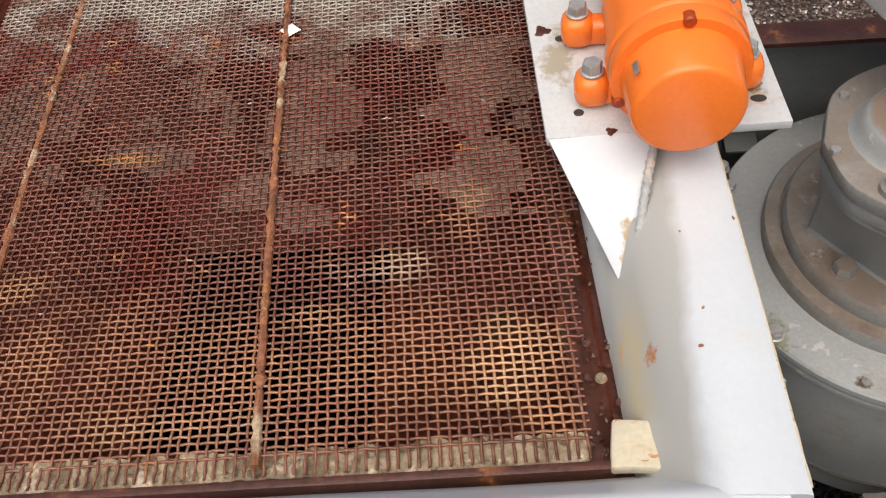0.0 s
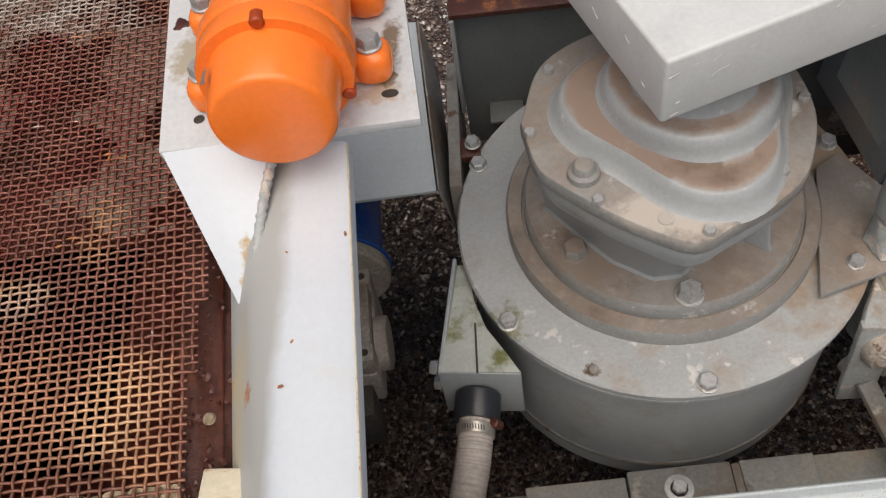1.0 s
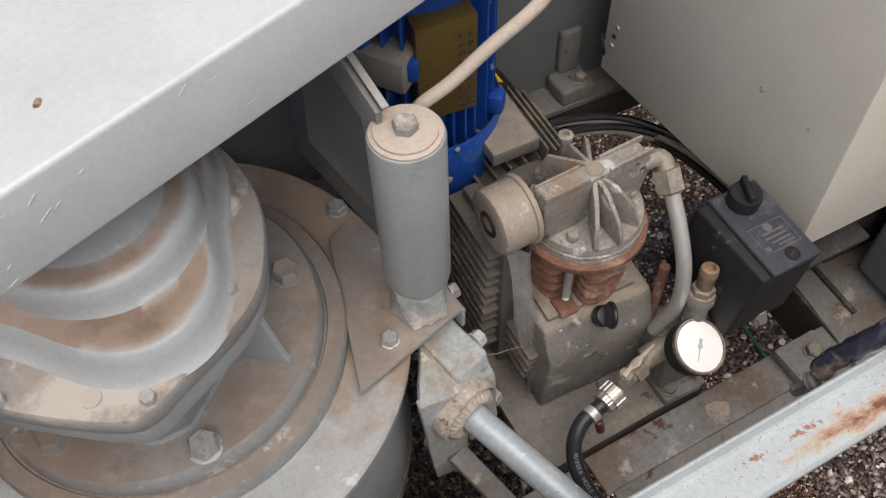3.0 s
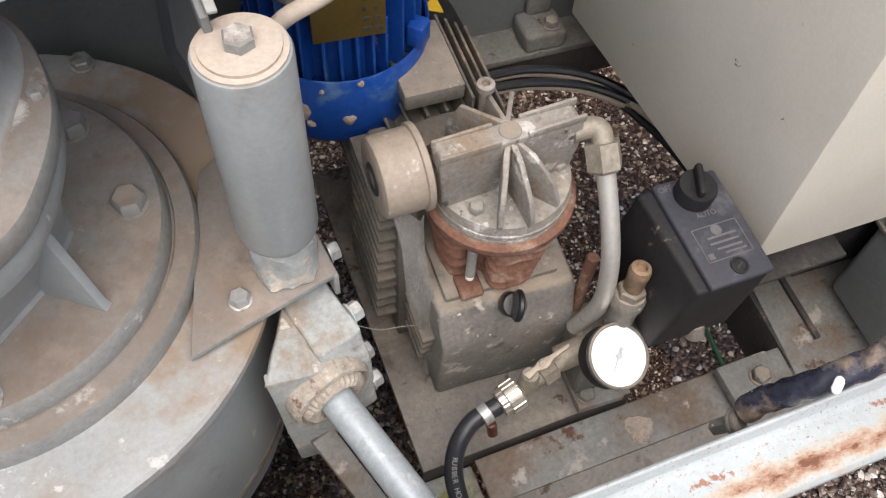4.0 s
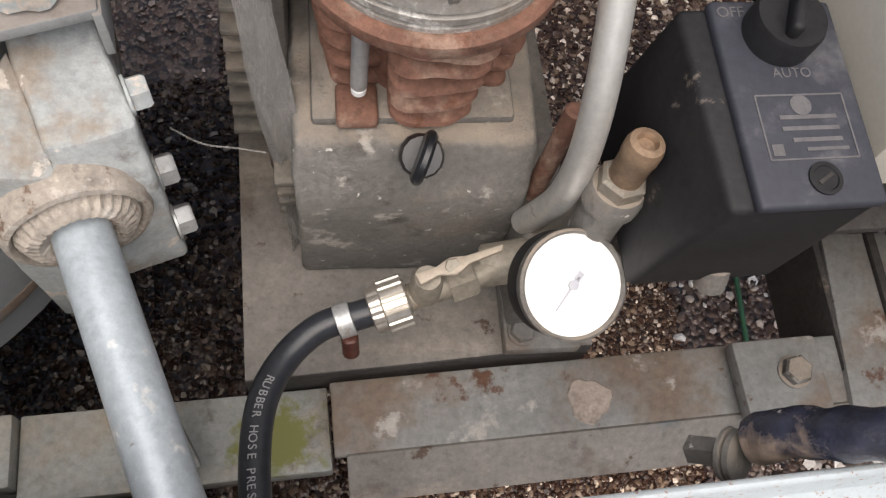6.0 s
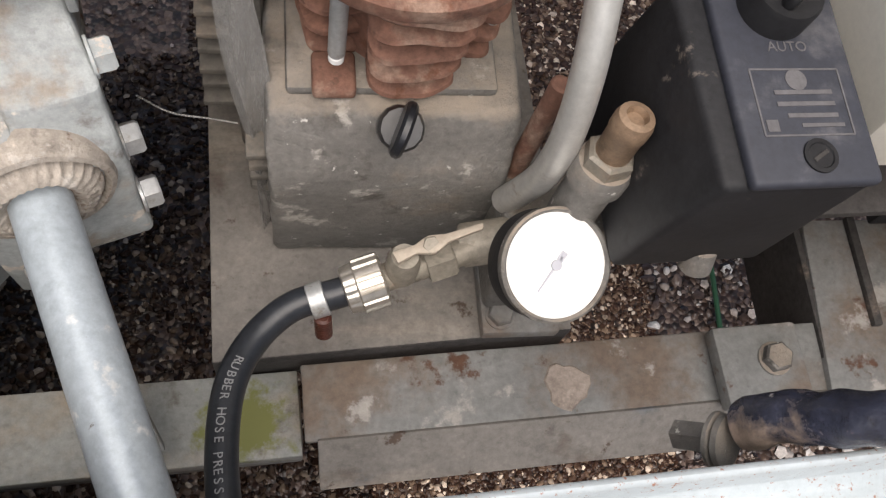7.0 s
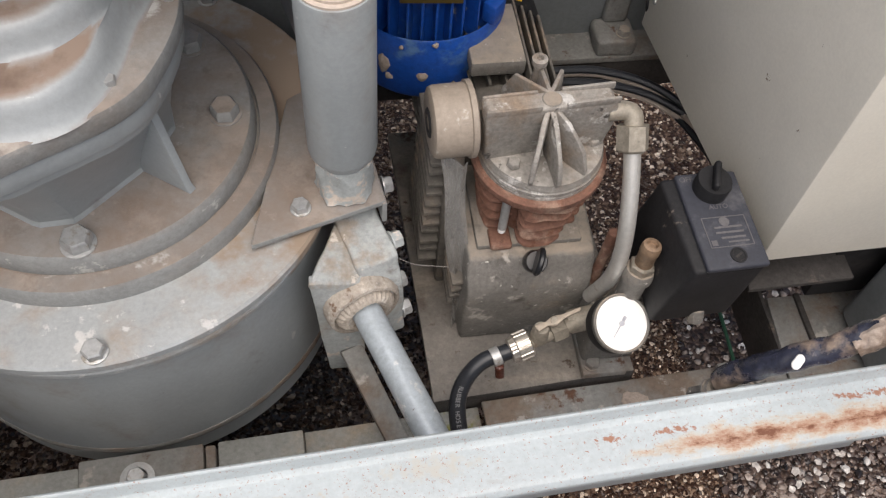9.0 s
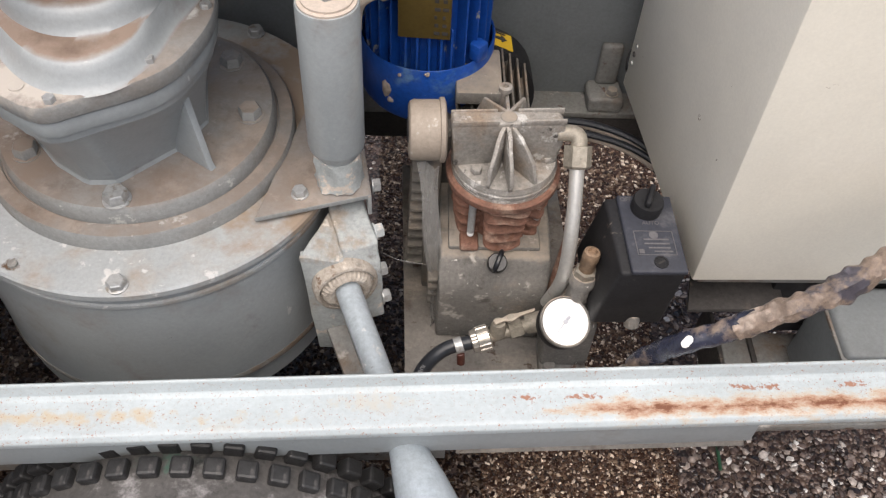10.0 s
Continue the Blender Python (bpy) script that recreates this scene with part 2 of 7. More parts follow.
settled(M_DUSTY, (0.222, 0.175, 0.143), 10, 0.24, 0.40, 3.0)
settled(M_DUSTY, (0.36, 0.305, 0.26), 18, 0.50, 0.26, 5.0)
settled(M_DUSTY, (0.13, 0.092, 0.070), 15, 0.56, 0.2, 12.0)
stain(M_DUSTY, (0.585, 0.700, 0.838), (0.105, 0.052, 0.02), (0.44, 0.405, 0.365), 20, 3.0, 0.8, 0.6)
settled(M_DUSTY, (0.50, 0.49, 0.47), 16, 0.62, 0.08, 9.0)
M_BELL = material("worn_bell_paint", (0.348, 0.374, 0.386), 0.30, tone=0.06, bump=0.08, spots=(((0.25, 0.235, 0.22), 9, 0.56, 0.2, 0.6), ((0.52, 0.53, 0.53), 30, 0.64, 0.05, 0.4)))
settled(M_BELL, (0.262, 0.198, 0.158), 7, 0.16, 0.26, 4.0, 0.9, 0.62, 0.55)
settled(M_BELL, (0.15, 0.105, 0.08), 12, 0.52, 0.2, 7.0, 0.9, 0.7, 0.5)
M_FLANGE = material("scuffed_flange_paint", (0.372, 0.394, 0.402), 0.38, tone=0.08, bump=0.1, spots=(
    ((0.31, 0.26, 0.21), 6, 0.52, 0.2, 0.7), ((0.22, 0.21, 0.20), 17, 0.62, 0.12, 0.7), ((0.54, 0.54, 0.53), 34, 0.61, 0.05, 0.6), ((0.16, 0.09, 0.05), 30, 0.72, 0.03, 0.8)))
stain(M_FLANGE, (0.626, 0.873, 0.605), (0.20, 0.20, 0.006), (0.30, 0.25, 0.205), 18, 7.0, 0.95, 0.8, 0.3)
stain(M_FLANGE, (0.84, 0.92, 0.61), (0.26, 0.32, 0.10), (0.29, 0.225, 0.17), 14, 1.0, 0.95, 0.9, 0.22)
stain(M_FLANGE, (0.520, 0.657, 0.605), (0.014, 0.011, 0.01), (0.10, 0.06, 0.035), 70, 2.0)
stain(M_FLANGE, (0.426, 0.727, 0.605), (0.03, 0.035, 0.02), (0.20, 0.20, 0.10), 45, 4.0)
M_MPLATE = material("pale_motor_plate", (0.57, 0.60, 0.62), 0.42, tone=0.06, bump=0.1, spots=(
    ((0.40, 0.37, 0.32), 12, 0.56, 0.15, 0.7), ((0.62, 0.63, 0.62), 40, 0.62, 0.05, 0.5), ((0.20, 0.13, 0.08), 40, 0.72, 0.03, 0.9)))
stain(M_MPLATE, (0.350, 0.79, 1.0), (0.014, 0.06, 0.05), (0.20, 0.155, 0.115), 40, 11.0)
stain(M_MPLATE, (0.165, 0.80, 1.0), (0.025, 0.06, 0.05), (0.36, 0.33, 0.26), 40, 12.0)
stain(M_MPLATE, (0.335, 0.735, 1.0), (0.035, 0.016, 0.05), (0.46, 0.37, 0.30), 50, 13.0)
stain(M_MPLATE, (0.345, 0.86, 1.0), (0.022, 0.014, 0.05), (0.46, 0.37, 0.30), 50, 14.0)
M_PATCH = material("crusted_cement", (0.36, 0.30, 0.255), 0.95, tone=0.2, bump=0.5)
M_WELD = material("lumpy_weld", (0.42, 0.45, 0.45), 0.6, tone=0.12, bump=0.5, spots=(((0.60, 0.53, 0.46), 45, 0.52, 0.06, 0.9), ((0.45, 0.25, 0.15), 40, 0.68, 0.05, 0.9)))
M_CLAMP = material("mortar_caked_casting", (0.375, 0.40, 0.40), 0.6, tone=0.14, bump=0.5, spots=(
    ((0.30, 0.26, 0.215), 14, 0.50, 0.16, 0.9), ((0.56, 0.51, 0.45), 30, 0.60, 0.05, 0.95), ((0.20, 0.19, 0.175), 20, 0.60, 0.1, 0.8), ((0.24, 0.12, 0.06), 40, 0.70, 0.04, 0.9)))
M_COLLAR = material("mortar_crusted_collar", (0.40, 0.355, 0.305), 0.8, tone=0.2, bump=0.8, spots=(((0.50, 0.46, 0.41), 60, 0.56, 0.06, 0.9), ((0.17, 0.11, 0.075), 50, 0.58, 0.08, 0.9)))
M_BOXLID = material("light_grey_lid", (0.44, 0.485, 0.51), 0.4, tone=0.05, bump=0.08, spots=(((0.40, 0.36, 0.30), 12, 0.66, 0.1, 0.7), ((0.62, 0.63, 0.62), 50, 0.72, 0.03, 0.5)))
M_WORM = material("grimy_cast_aluminium", (0.40, 0.365, 0.325), 0.7, metal=0.15, tone=0.2, bump=0.4, spots=(((0.22, 0.19, 0.16), 11, 0.48, 0.2, 0.9), ((0.46, 0.44, 0.41), 40, 0.60, 0.06, 0.7)))
M_SEAM = material("rust_crusted_seam", (0.33, 0.13, 0.065), 0.85, tone=0.3, scale=40, bump=0.8, spots=(((0.52, 0.40, 0.27), 14, 0.52, 0.12, 0.95), ((0.46, 0.20, 0.06), 22, 0.58, 0.08, 0.9), (DARKRUST, 30, 0.62, 0.06, 0.9)))
M_WRAP = material("brown_wrapped_tape", (0.25, 0.19, 0.15), 0.32, tone=0.2, scale=25, bump=0.8, spots=(((0.46, 0.38, 0.32), 16, 0.52, 0.14, 0.8), ((0.07, 0.065, 0.08), 18, 0.56, 0.08, 0.4)))
M_TAB = material("cream_rust_streaked", (0.60, 0.55, 0.42), 0.6, tone=0.08, bump=0.2, spots=(((0.46, 0.22, 0.09), 45, 0.58, 0.08, 0.9, (1, 3, 1)), ((0.52, 0.40, 0.24), 20, 0.52, 0.15, 0.8)))
M_ALGAE = material("algae_paint", (0.42, 0.45, 0.42), 0.55, tone=0.08, bump=0.1, spots=((ALGAE, 12, 0.52, 0.14, 0.8),))
M_COVER = material("pale_grey_paint", (0.58, 0.612, 0.622), 0.32, tone=0.045, bump=0.06, spots=(((0.46, 0.49, 0.50), 5, 0.54, 0.3, 0.45), ((0.74, 0.76, 0.77), 45, 0.66, 0.03, 0.5, (0.5, 0.8, 3)), ((0.30, 0.29, 0.27), 70, 0.735, 0.02, 0.7)))
M_CREAM = material("cream_cabinet_paint", (0.82, 0.79, 0.70), 0.45, tone=0.03, bump=0.04, grain=260, spots=(
    ((0.24, 0.18, 0.12), 48, 0.69, 0.02, 0.7, (0.5, 1, 1)), ((0.46, 0.42, 0.34), 4, 0.62, 0.2, 0.6)))
M_ORANGE = material("orange_paint", (1.0, 0.225, 0.034), 0.24, tone=0.04, bump=0.04, spots=(((1.0, 0.42, 0.03), 8, 0.62, 0.3, 0.4),))
M_BLUE = material("blue_motor_paint", (0.008, 0.068, 0.34), 0.36, tone=0.16, bump=0.08, spots=(
    ((0.36, 0.34, 0.30), 26, 0.655, 0.05, 0.9), ((0.07, 0.15, 0.30), 14, 0.55, 0.12, 0.6), ((0.44, 0.37, 0.28), 60, 0.70, 0.03, 0.9)))
M_RUSTFIN = material("rusted_iron", (0.22, 0.108, 0.074), 0.8, tone=0.25, bump=0.5, spots=(
    ((0.30, 0.20, 0.15), 24, 0.50, 0.15, 0.95), (DARKRUST, 26, 0.60, 0.1, 0.9)))
M_RUSTWIRE = material("rusted_wire", (0.25, 0.105, 0.076), 0.36, metal=0.3, tone=0.3, scale=10, bump=0.5, spots=(
    ((0.19, 0.048, 0.036), 5, 0.50, 0.16, 0.45), ((0.56, 0.24, 0.09), 19, 0.62, 0.08, 0.6), ((0.17, 0.05, 0.042), 36, 0.60, 0.06, 0.4), ((0.58, 0.50, 0.44), 55, 0.655, 0.06, 0.35)))
stain(M_RUSTWIRE, (-0.20, 1.16, 0.921), (0.80, 0.27, 0.3), (0.46, 0.41, 0.36), 16, 2.0, 0.45, 0.8, 0.2)
stain(M_RUSTWIRE, (0.118, 0.50, 0.921), (0.060, 0.070, 0.2), (0.78, 0.50, 0.28), 20, 51.0, 0.4, 0.75, 0.35)
for k, (cx, cy, rx, ry) in enumerate(((0.123, 0.496, 0.050, 0.060), (0.148, 0.452, 0.045, 0.030), (-0.066, 0.553, 0.055, 0.030), (0.004, 0.611, 0.055, 0.035), (0.072, 0.690, 0.032, 0.060), (-0.371, 0.587, 0.06, 0.045), (-0.197, 0.436, 0.15, 0.030), (-0.333, 0.500, 0.06, 0.05))):
    stain(M_RUSTWIRE, (cx, cy, 0.921), (rx, ry, 0.2), (0.68, 0.39, 0.20) if k % 3 else (0.64, 0.44, 0.26), 15, 3.0 + k, 0.45, 0.55, 0.42)
stain(M_RUSTWIRE, (-0.10, 0.47, 0.921), (0.50, 0.15, 0.3), (0.50, 0.255, 0.145), 11, 31.0, 0.4, 0.62, 0.4)
stain(M_RUSTWIRE, (0.000, 0.600, 0.921), (0.075, 0.028, 0.2), (0.52, 0.36, 0.29), 26, 41.0, 0.45, 0.6, 0.35)
stain(M_RUSTWIRE, (-0.32, 0.765, 0.921), (0.07, 0.014, 0.2), (0.60, 0.27, 0.09), 22, 21.0, 0.6, 0.5, 0.3)
M_PIT = material("dark_rusty_funnel", (0.27, 0.068, 0.04), 0.55, tone=0.35, bump=0.5, spots=(((0.13, 0.07, 0.04), 7, 0.60, 0.1, 0.9),))
M_RUSTSTEEL = material("rusty_angle_steel", (0.092, 0.030, 0.020), 0.34, tone=0.3, bump=0.5, spots=((RUST, 14, 0.58, 0.12, 0.9), ((0.36, 0.30, 0.24), 30, 0.68, 0.05, 0.9)))
M_MORTAR = material("dried_mortar", (0.36, 0.285, 0.195), 0.95, tone=0.3, bump=0.8, spots=((RUST, 9, 0.58, 0.15, 0.9), ((0.11, 0.06, 0.035), 45, 0.57, 0.08, 0.9), ((0.58, 0.50, 0.38), 30, 0.54, 0.08, 0.6), ((0.20, 0.17, 0.10), 22, 0.62, 0.08, 0.6)))
M_CLOG = material("clogged_slurry", (0.145, 0.105, 0.08), 0.6, tone=0.25, scale=14, bump=0.5, spots=(((0.12, 0.065, 0.045), 6, 0.56, 0.12, 0.8), ((0.32, 0.22, 0.12), 16, 0.70, 0.06, 0.9)))
M_ALU = material("dirty_cast_aluminium", (0.36, 0.34, 0.312), 0.62, metal=0.35, tone=0.18, bump=0.4, spots=(
    (DUST, 10, 0.48, 0.2, 0.9), ((0.60, 0.585, 0.56), 26, 0.57, 0.07, 0.6), ((0.11, 0.10, 0.09), 38, 0.61, 0.06, 0.9)))
M_CRANK = material("dusty_cast_iron", (0.20, 0.19, 0.175), 0.62, tone=0.16, bump=1.0, grain=210, spots=(
    ((0.30, 0.25, 0.20), 9, 0.52, 0.2, 0.95), ((0.095, 0.085, 0.075), 18, 0.56, 0.12, 0.7), ((0.40, 0.375, 0.34), 30, 0.59, 0.07, 0.9), ((0.62, 0.60, 0.56), 110, 0.64, 0.04, 0.9)))
settled(M_CRANK, (0.35, 0.295, 0.238), 26, 0.30, 0.32, 6.0, 0.95, 0.25, 0.5)
M_FINMOTOR = material("grimy_motor_fins", (0.15, 0.138, 0.12), 0.7, metal=0.2, tone=0.18, bump=0.4, spots=((DUST, 11, 0.5, 0.2, 0.9),))
M_BLACK = material("dusty_black_plastic", (0.020, 0.020, 0.022), 0.6, tone=0.2, bump=0.12, spec=0.3, spots=(((0.055, 0.05, 0.048), 9, 0.54, 0.25, 0.8), ((0.13, 0.11, 0.095), 26, 0.63, 0.06, 0.9)))
M_LID = material("faded_black_lid", (0.036, 0.039, 0.052), 0.6, tone=0.12, bump=0.06, spots=(((0.105, 0.105, 0.115), 18, 0.54, 0.16, 0.8), ((0.03, 0.03, 0.035), 30, 0.62, 0.08, 0.6)))
M_RUBBER = material("black_rubber", (0.024, 0.027, 0.033), 0.34, tone=0.2, bump=0.1, spots=(((0.10, 0.10, 0.10), 30, 0.62, 0.1, 0.7),))
M_BRASS = material("dull_brass", (0.32, 0.29, 0.24), 0.55, metal=0.35, tone=0.18, bump=0.2, spots=((DUST, 26, 0.52, 0.15, 0.9),))
M_NICKEL = material("nickel_fitting", (0.62, 0.58, 0.52), 0.32, metal=0.8, tone=0.1, bump=0.1, spots=((DUST, 40, 0.60, 0.1, 0.8),))
M_ZINC = material("zinc_bolt", (0.50, 0.51, 0.51), 0.42, metal=0.55, tone=0.12, bump=0.15, spots=(((0.33, 0.30, 0.26), 50, 0.55, 0.12, 0.7),))
M_PIPE = material("galvanised_pipe", (0.43, 0.485, 0.525), 0.32, metal=0.25, tone=0.11, bump=0.08, spots=(((0.60, 0.61, 0.60), 22, 0.60, 0.06, 0.5), (DUST, 11, 0.60, 0.1, 0.8), ((0.20, 0.19, 0.18), 55, 0.68, 0.04, 0.8)))
M_TUBE = material("aluminium_tube", (0.55, 0.54, 0.51), 0.38, metal=0.5, tone=0.08, bump=0.08, spots=((DUST, 30, 0.58, 0.15, 0.8),))
M_FRAME = material("weathered_frame_steel", (0.215, 0.215, 0.205), 0.65, tone=0.14, bump=0.2, spots=(
    ((0.17, 0.13, 0.10), 9, 0.44, 0.2, 0.9), ((0.36, 0.335, 0.305), 22, 0.60, 0.08, 0.8), ((0.10, 0.05, 0.03), 26, 0.60, 0.08, 0.9)))
M_FRAMEGREEN = material("mossy_frame_steel", (0.26, 0.265, 0.25), 0.6, tone=0.15, bump=0.2, spots=(
    ((0.32, 0.265, 0.205), 7, 0.5, 0.2, 0.9), ((0.13, 0.115, 0.10), 16, 0.58, 0.1, 0.9), (ALGAE, 13, 0.64, 0.1, 0.95)))
M_PANEL = material("brown_dusty_panel", (0.20, 0.184, 0.165), 0.7, tone=0.16, bump=0.25, spots=(((0.11, 0.088, 0.072), 13, 0.53, 0.14, 0.8), ((0.32, 0.28, 0.235), 10, 0.56, 0.2, 0.9, (0.3, 1, 1)), ((0.085, 0.06, 0.045), 30, 0.60, 0.06, 0.9), ((0.12, 0.13, 0.14), 8, 0.56, 0.12, 0.6)))
stain(M_FRAMEGREEN, (0.99, 0.61, 0.34), (0.045, 0.035, 0.05), (0.17, 0.175, 0.06), 60, 3.0, 0.95, 0.6, 0.15)
M_FACE = material("gauge_face", (0.86, 0.86, 0.84), 0.35, tone=0.01, bump=0)
M_PRINT = material("white_print", (0.24, 0.245, 0.25), 0.6, tone=0.05, bump=0)
M_YELLOW = material("yellow_label", (0.72, 0.46, 0.03), 0.5, tone=0.05, bump=0.02)
M_PLATE = material("brown_rating_plate", (0.16, 0.11, 0.03), 0.4, metal=0.4, tone=0.1, bump=0.05)
M_CABLE = material("dusty_cable", (0.50, 0.43, 0.37), 0.7, tone=0.1, bump=0.1)
M_TAPE = material("taped_cable", (0.030, 0.034, 0.058), 0.24, tone=0.25, scale=20, bump=0.6, spots=((( 0.26, 0.20, 0.16), 14, 0.55, 0.10, 0.6), ((0.5, 0.48, 0.45), 35, 0.68, 0.05, 0.7)))
M_BLOCK = material("tread_rubber", (0.028, 0.028, 0.029), 0.45, tone=0.3, bump=0.2, spots=(((0.09, 0.085, 0.082), 30, 0.60, 0.1, 0.9), ((0.05, 0.10, 0.085), 14, 0.62, 0.1, 0.8)))
M_TYRE = material("tyre_rubber", (0.09, 0.085, 0.082), 0.75, tone=0.2, bump=0.2, spots=(((0.26, 0.25, 0.25), 22, 0.52, 0.15, 0.9), ((0.05, 0.11, 0.085), 12, 0.60, 0.1, 0.8), ((0.02, 0.02, 0.02), 18, 0.58, 0.08, 0.6)))
M_NEEDLE = material("faded_needle", (0.46, 0.47, 0.52), 0.6, tone=0.02, bump=0)
M_FILM = material("plastic_film", (0.42, 0.41, 0.39), 0.35, tone=0.15, bump=0.6, stretch=(6, 6, 0.7), spots=(((0.58, 0.57, 0.55), 20, 0.62, 0.06, 0.4, (3, 3, 0.4)),))
M_FILM.node_tree.nodes["Principled BSDF"].inputs["Alpha"].default_value = 0.42
M_HOSE = material("ribbed_suction_hose", (0.42, 0.38, 0.35), 0.45, tone=0.15, bump=0.2, spots=(((0.34, 0.16, 0.08), 10, 0.55, 0.2, 0.7),))
M_GREEN = material("green_cord", (0.03, 0.10, 0.05), 0.5, tone=0.1, bump=0.1)
M_PAPER = material("white_paper", (0.8, 0.8, 0.78), 0.8, tone=0.02, bump=0)
M_LEVER = material("dull_cast_lever", (0.40, 0.345, 0.28), 0.6, metal=0.2, tone=0.12, bump=0.2)
M_TERM = material("pale_clay_tip", (0.62, 0.50, 0.42), 0.7, tone=0.05, bump=0.1)
M_DARK = material("dark_steel_and_shade", (0.055, 0.05, 0.047), 0.8, tone=0.25, bump=0.3, spots=((DUST, 8, 0.62, 0.12, 0.9),))


def gravel_material(name, lo, hi):
    """Wet dark asphalt-like gravel: cells of their own colour with raised stones."""
    m = bpy.data.materials.new(name)
    m.use_nodes = True
    nt = m.node_tree
    n, ln = nt.nodes, nt.links.new
    bsdf = n["Principled BSDF"]
    bsdf.inputs["Roughness"].default_value = 0.38
    tc = n.new("ShaderNodeTexCoord")
    vor = n.new("ShaderNodeTexVoronoi")
    vor.inputs["Scale"].default_value = 135
    ln(tc.outputs["Object"], vor.inputs["Vector"])
    ramp = n.new("ShaderNodeValToRGB")
    e = ramp.color_ramp.elements
    e[0].position, e[0].color = 0.1, (*lo, 1)
    e[1].position, e[1].color = 0.95, (*hi, 1)
    mid = ramp.color_ramp.elements.new(0.55)
    mid.color = (lo[0] * 2.4, lo[1] * 2.0, lo[2] * 1.9, 1)
    sep = n.new("ShaderNodeSeparateColor")
    ln(vor.outputs["Color"], sep.inputs[0])
    ln(sep.outputs[0], ramp.inputs[0])
    ln(ramp.outputs[0], bsdf.inputs["Base Color"])
    bp = n.new("ShaderNodeBump")
    bp.invert = True
    bp.inputs["Strength"].default_value, bp.inputs["Distance"].default_value = 1.0, 0.004
    ln(vor.outputs["Distance"], bp.inputs["Height"])
    ln(bp.outputs[0], bsdf.inputs["Normal"])
    return m


M_GROUND = gravel_material("gravel_ground", (0.022, 0.015, 0.012), (0.15, 0.105, 0.082))
# shade beside the hopper and under the drum, put into the ground's colour
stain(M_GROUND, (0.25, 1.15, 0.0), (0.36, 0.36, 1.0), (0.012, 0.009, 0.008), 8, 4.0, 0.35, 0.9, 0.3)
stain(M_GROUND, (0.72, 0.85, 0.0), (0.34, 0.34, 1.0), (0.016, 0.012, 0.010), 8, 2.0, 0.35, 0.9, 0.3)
M_STONE = material("gravel_stone", (0.5, 0.5, 0.5), 0.20, tone=0.2, scale=60, bump=0.3, spec=0.6)
nt = M_STONE.node_tree
geo, ramp = nt.nodes.new("ShaderNodeNewGeometry"), nt.nodes.new("ShaderNodeValToRGB")
for pos, col in ((0.25, (0.060, 0.040, 0.034)), (0.48, (0.120, 0.084, 0.070)), (0.68, (0.21, 0.155, 0.128)), (0.86, (0.40, 0.33, 0.285))):
    ramp.color_ramp.elements.new(pos).color = (*col, 1)
ramp.color_ramp.elements[0].color = (0.022, 0.017, 0.016, 1)
ramp.color_ramp.elements[-1].color = (0.78, 0.75, 0.71, 1)
nt.links.new(geo.outputs["Random Per Island"], ramp.inputs[0])
tint = nt.nodes.new("ShaderNodeMix")
tint.data_type, tint.blend_type = "RGBA", "MULTIPLY"
tint.inputs[0].default_value = 1.0
shade = nt.nodes["Principled BSDF"].inputs["Base Color"]
src = shade.links[0].from_socket
dbl = nt.nodes.new("ShaderNodeVectorMath")
dbl.operation = "SCALE"
dbl.inputs["Scale"].default_value = 2.0
nt.links.new(src, dbl.inputs[0])
nt.links.new(dbl.outputs[0], tint.inputs[6])
nt.links.new(ramp.outputs[0], tint.inputs[7])
nt.links.new(tint.outputs[2], shade)

M_STONEDAMP, M_STONESHADE = M_STONE.copy(), M_STONE.copy()
M_STONEDAMP.name, M_STONESHADE.name = "damp_gravel", "shaded_wet_gravel"
# k 0.36 puts the shade under the machine into the stones' colour
for mat_, k in ((M_STONEDAMP, 1.0), (M_STONESHADE, 0.36)):
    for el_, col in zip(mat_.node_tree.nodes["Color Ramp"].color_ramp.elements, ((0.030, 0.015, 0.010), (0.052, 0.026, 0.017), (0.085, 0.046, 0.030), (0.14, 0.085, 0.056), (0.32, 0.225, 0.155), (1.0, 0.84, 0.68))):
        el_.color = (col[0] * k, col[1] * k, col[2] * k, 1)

for mat_, lv in ((M_STONESHADE, 0.22), (M_STONEDAMP, 0.28)):
    mat_.node_tree.nodes["Principled BSDF"].inputs["Specular IOR Level"].default_value = lv
    mat_.node_tree.nodes["Principled BSDF"].inputs["Roughness"].default_value = 0.12

# ---- builders ----
def join(bm, tmp, m=None):
    """Adds the bmesh tmp to bm, moved by m."""
    if m is not None:
        tmp.transform(m)
    me = bpy.data.meshes.new("tmp")
    tmp.to_mesh(me)
    tmp.free()
    bm.from_mesh(me)
    bpy.data.meshes.remove(me)
    return bm


def bevel(bm, w, seg=2):
    if w:
        bmesh.ops.bevel(bm, geom=[e for e in bm.edges if e.calc_face_angle(0) > 0.5], offset=w, segments=seg, profile=0.5, affect="EDGES")


def box(bm, x0, x1, y0, y1, z0, z1, bev=0.002, m=None, seg=2):
    t = bmesh.new()
    bmesh.ops.create_cube(t, size=1, matrix=Matrix.LocRotScale(((x0 + x1) / 2, (y0 + y1) / 2, (z0 + z1) / 2), None, (abs(x1 - x0), abs(y1 - y0), abs(z1 - z0))))
    bevel(t, bev, seg)
    return join(bm, t, m)


def frame_of(p0, p1):
    d = Vector(p1) - Vector(p0)
    return Matrix.Translation(p0) @ d.to_track_quat("Z", "Y").to_matrix().to_4x4(), d.length


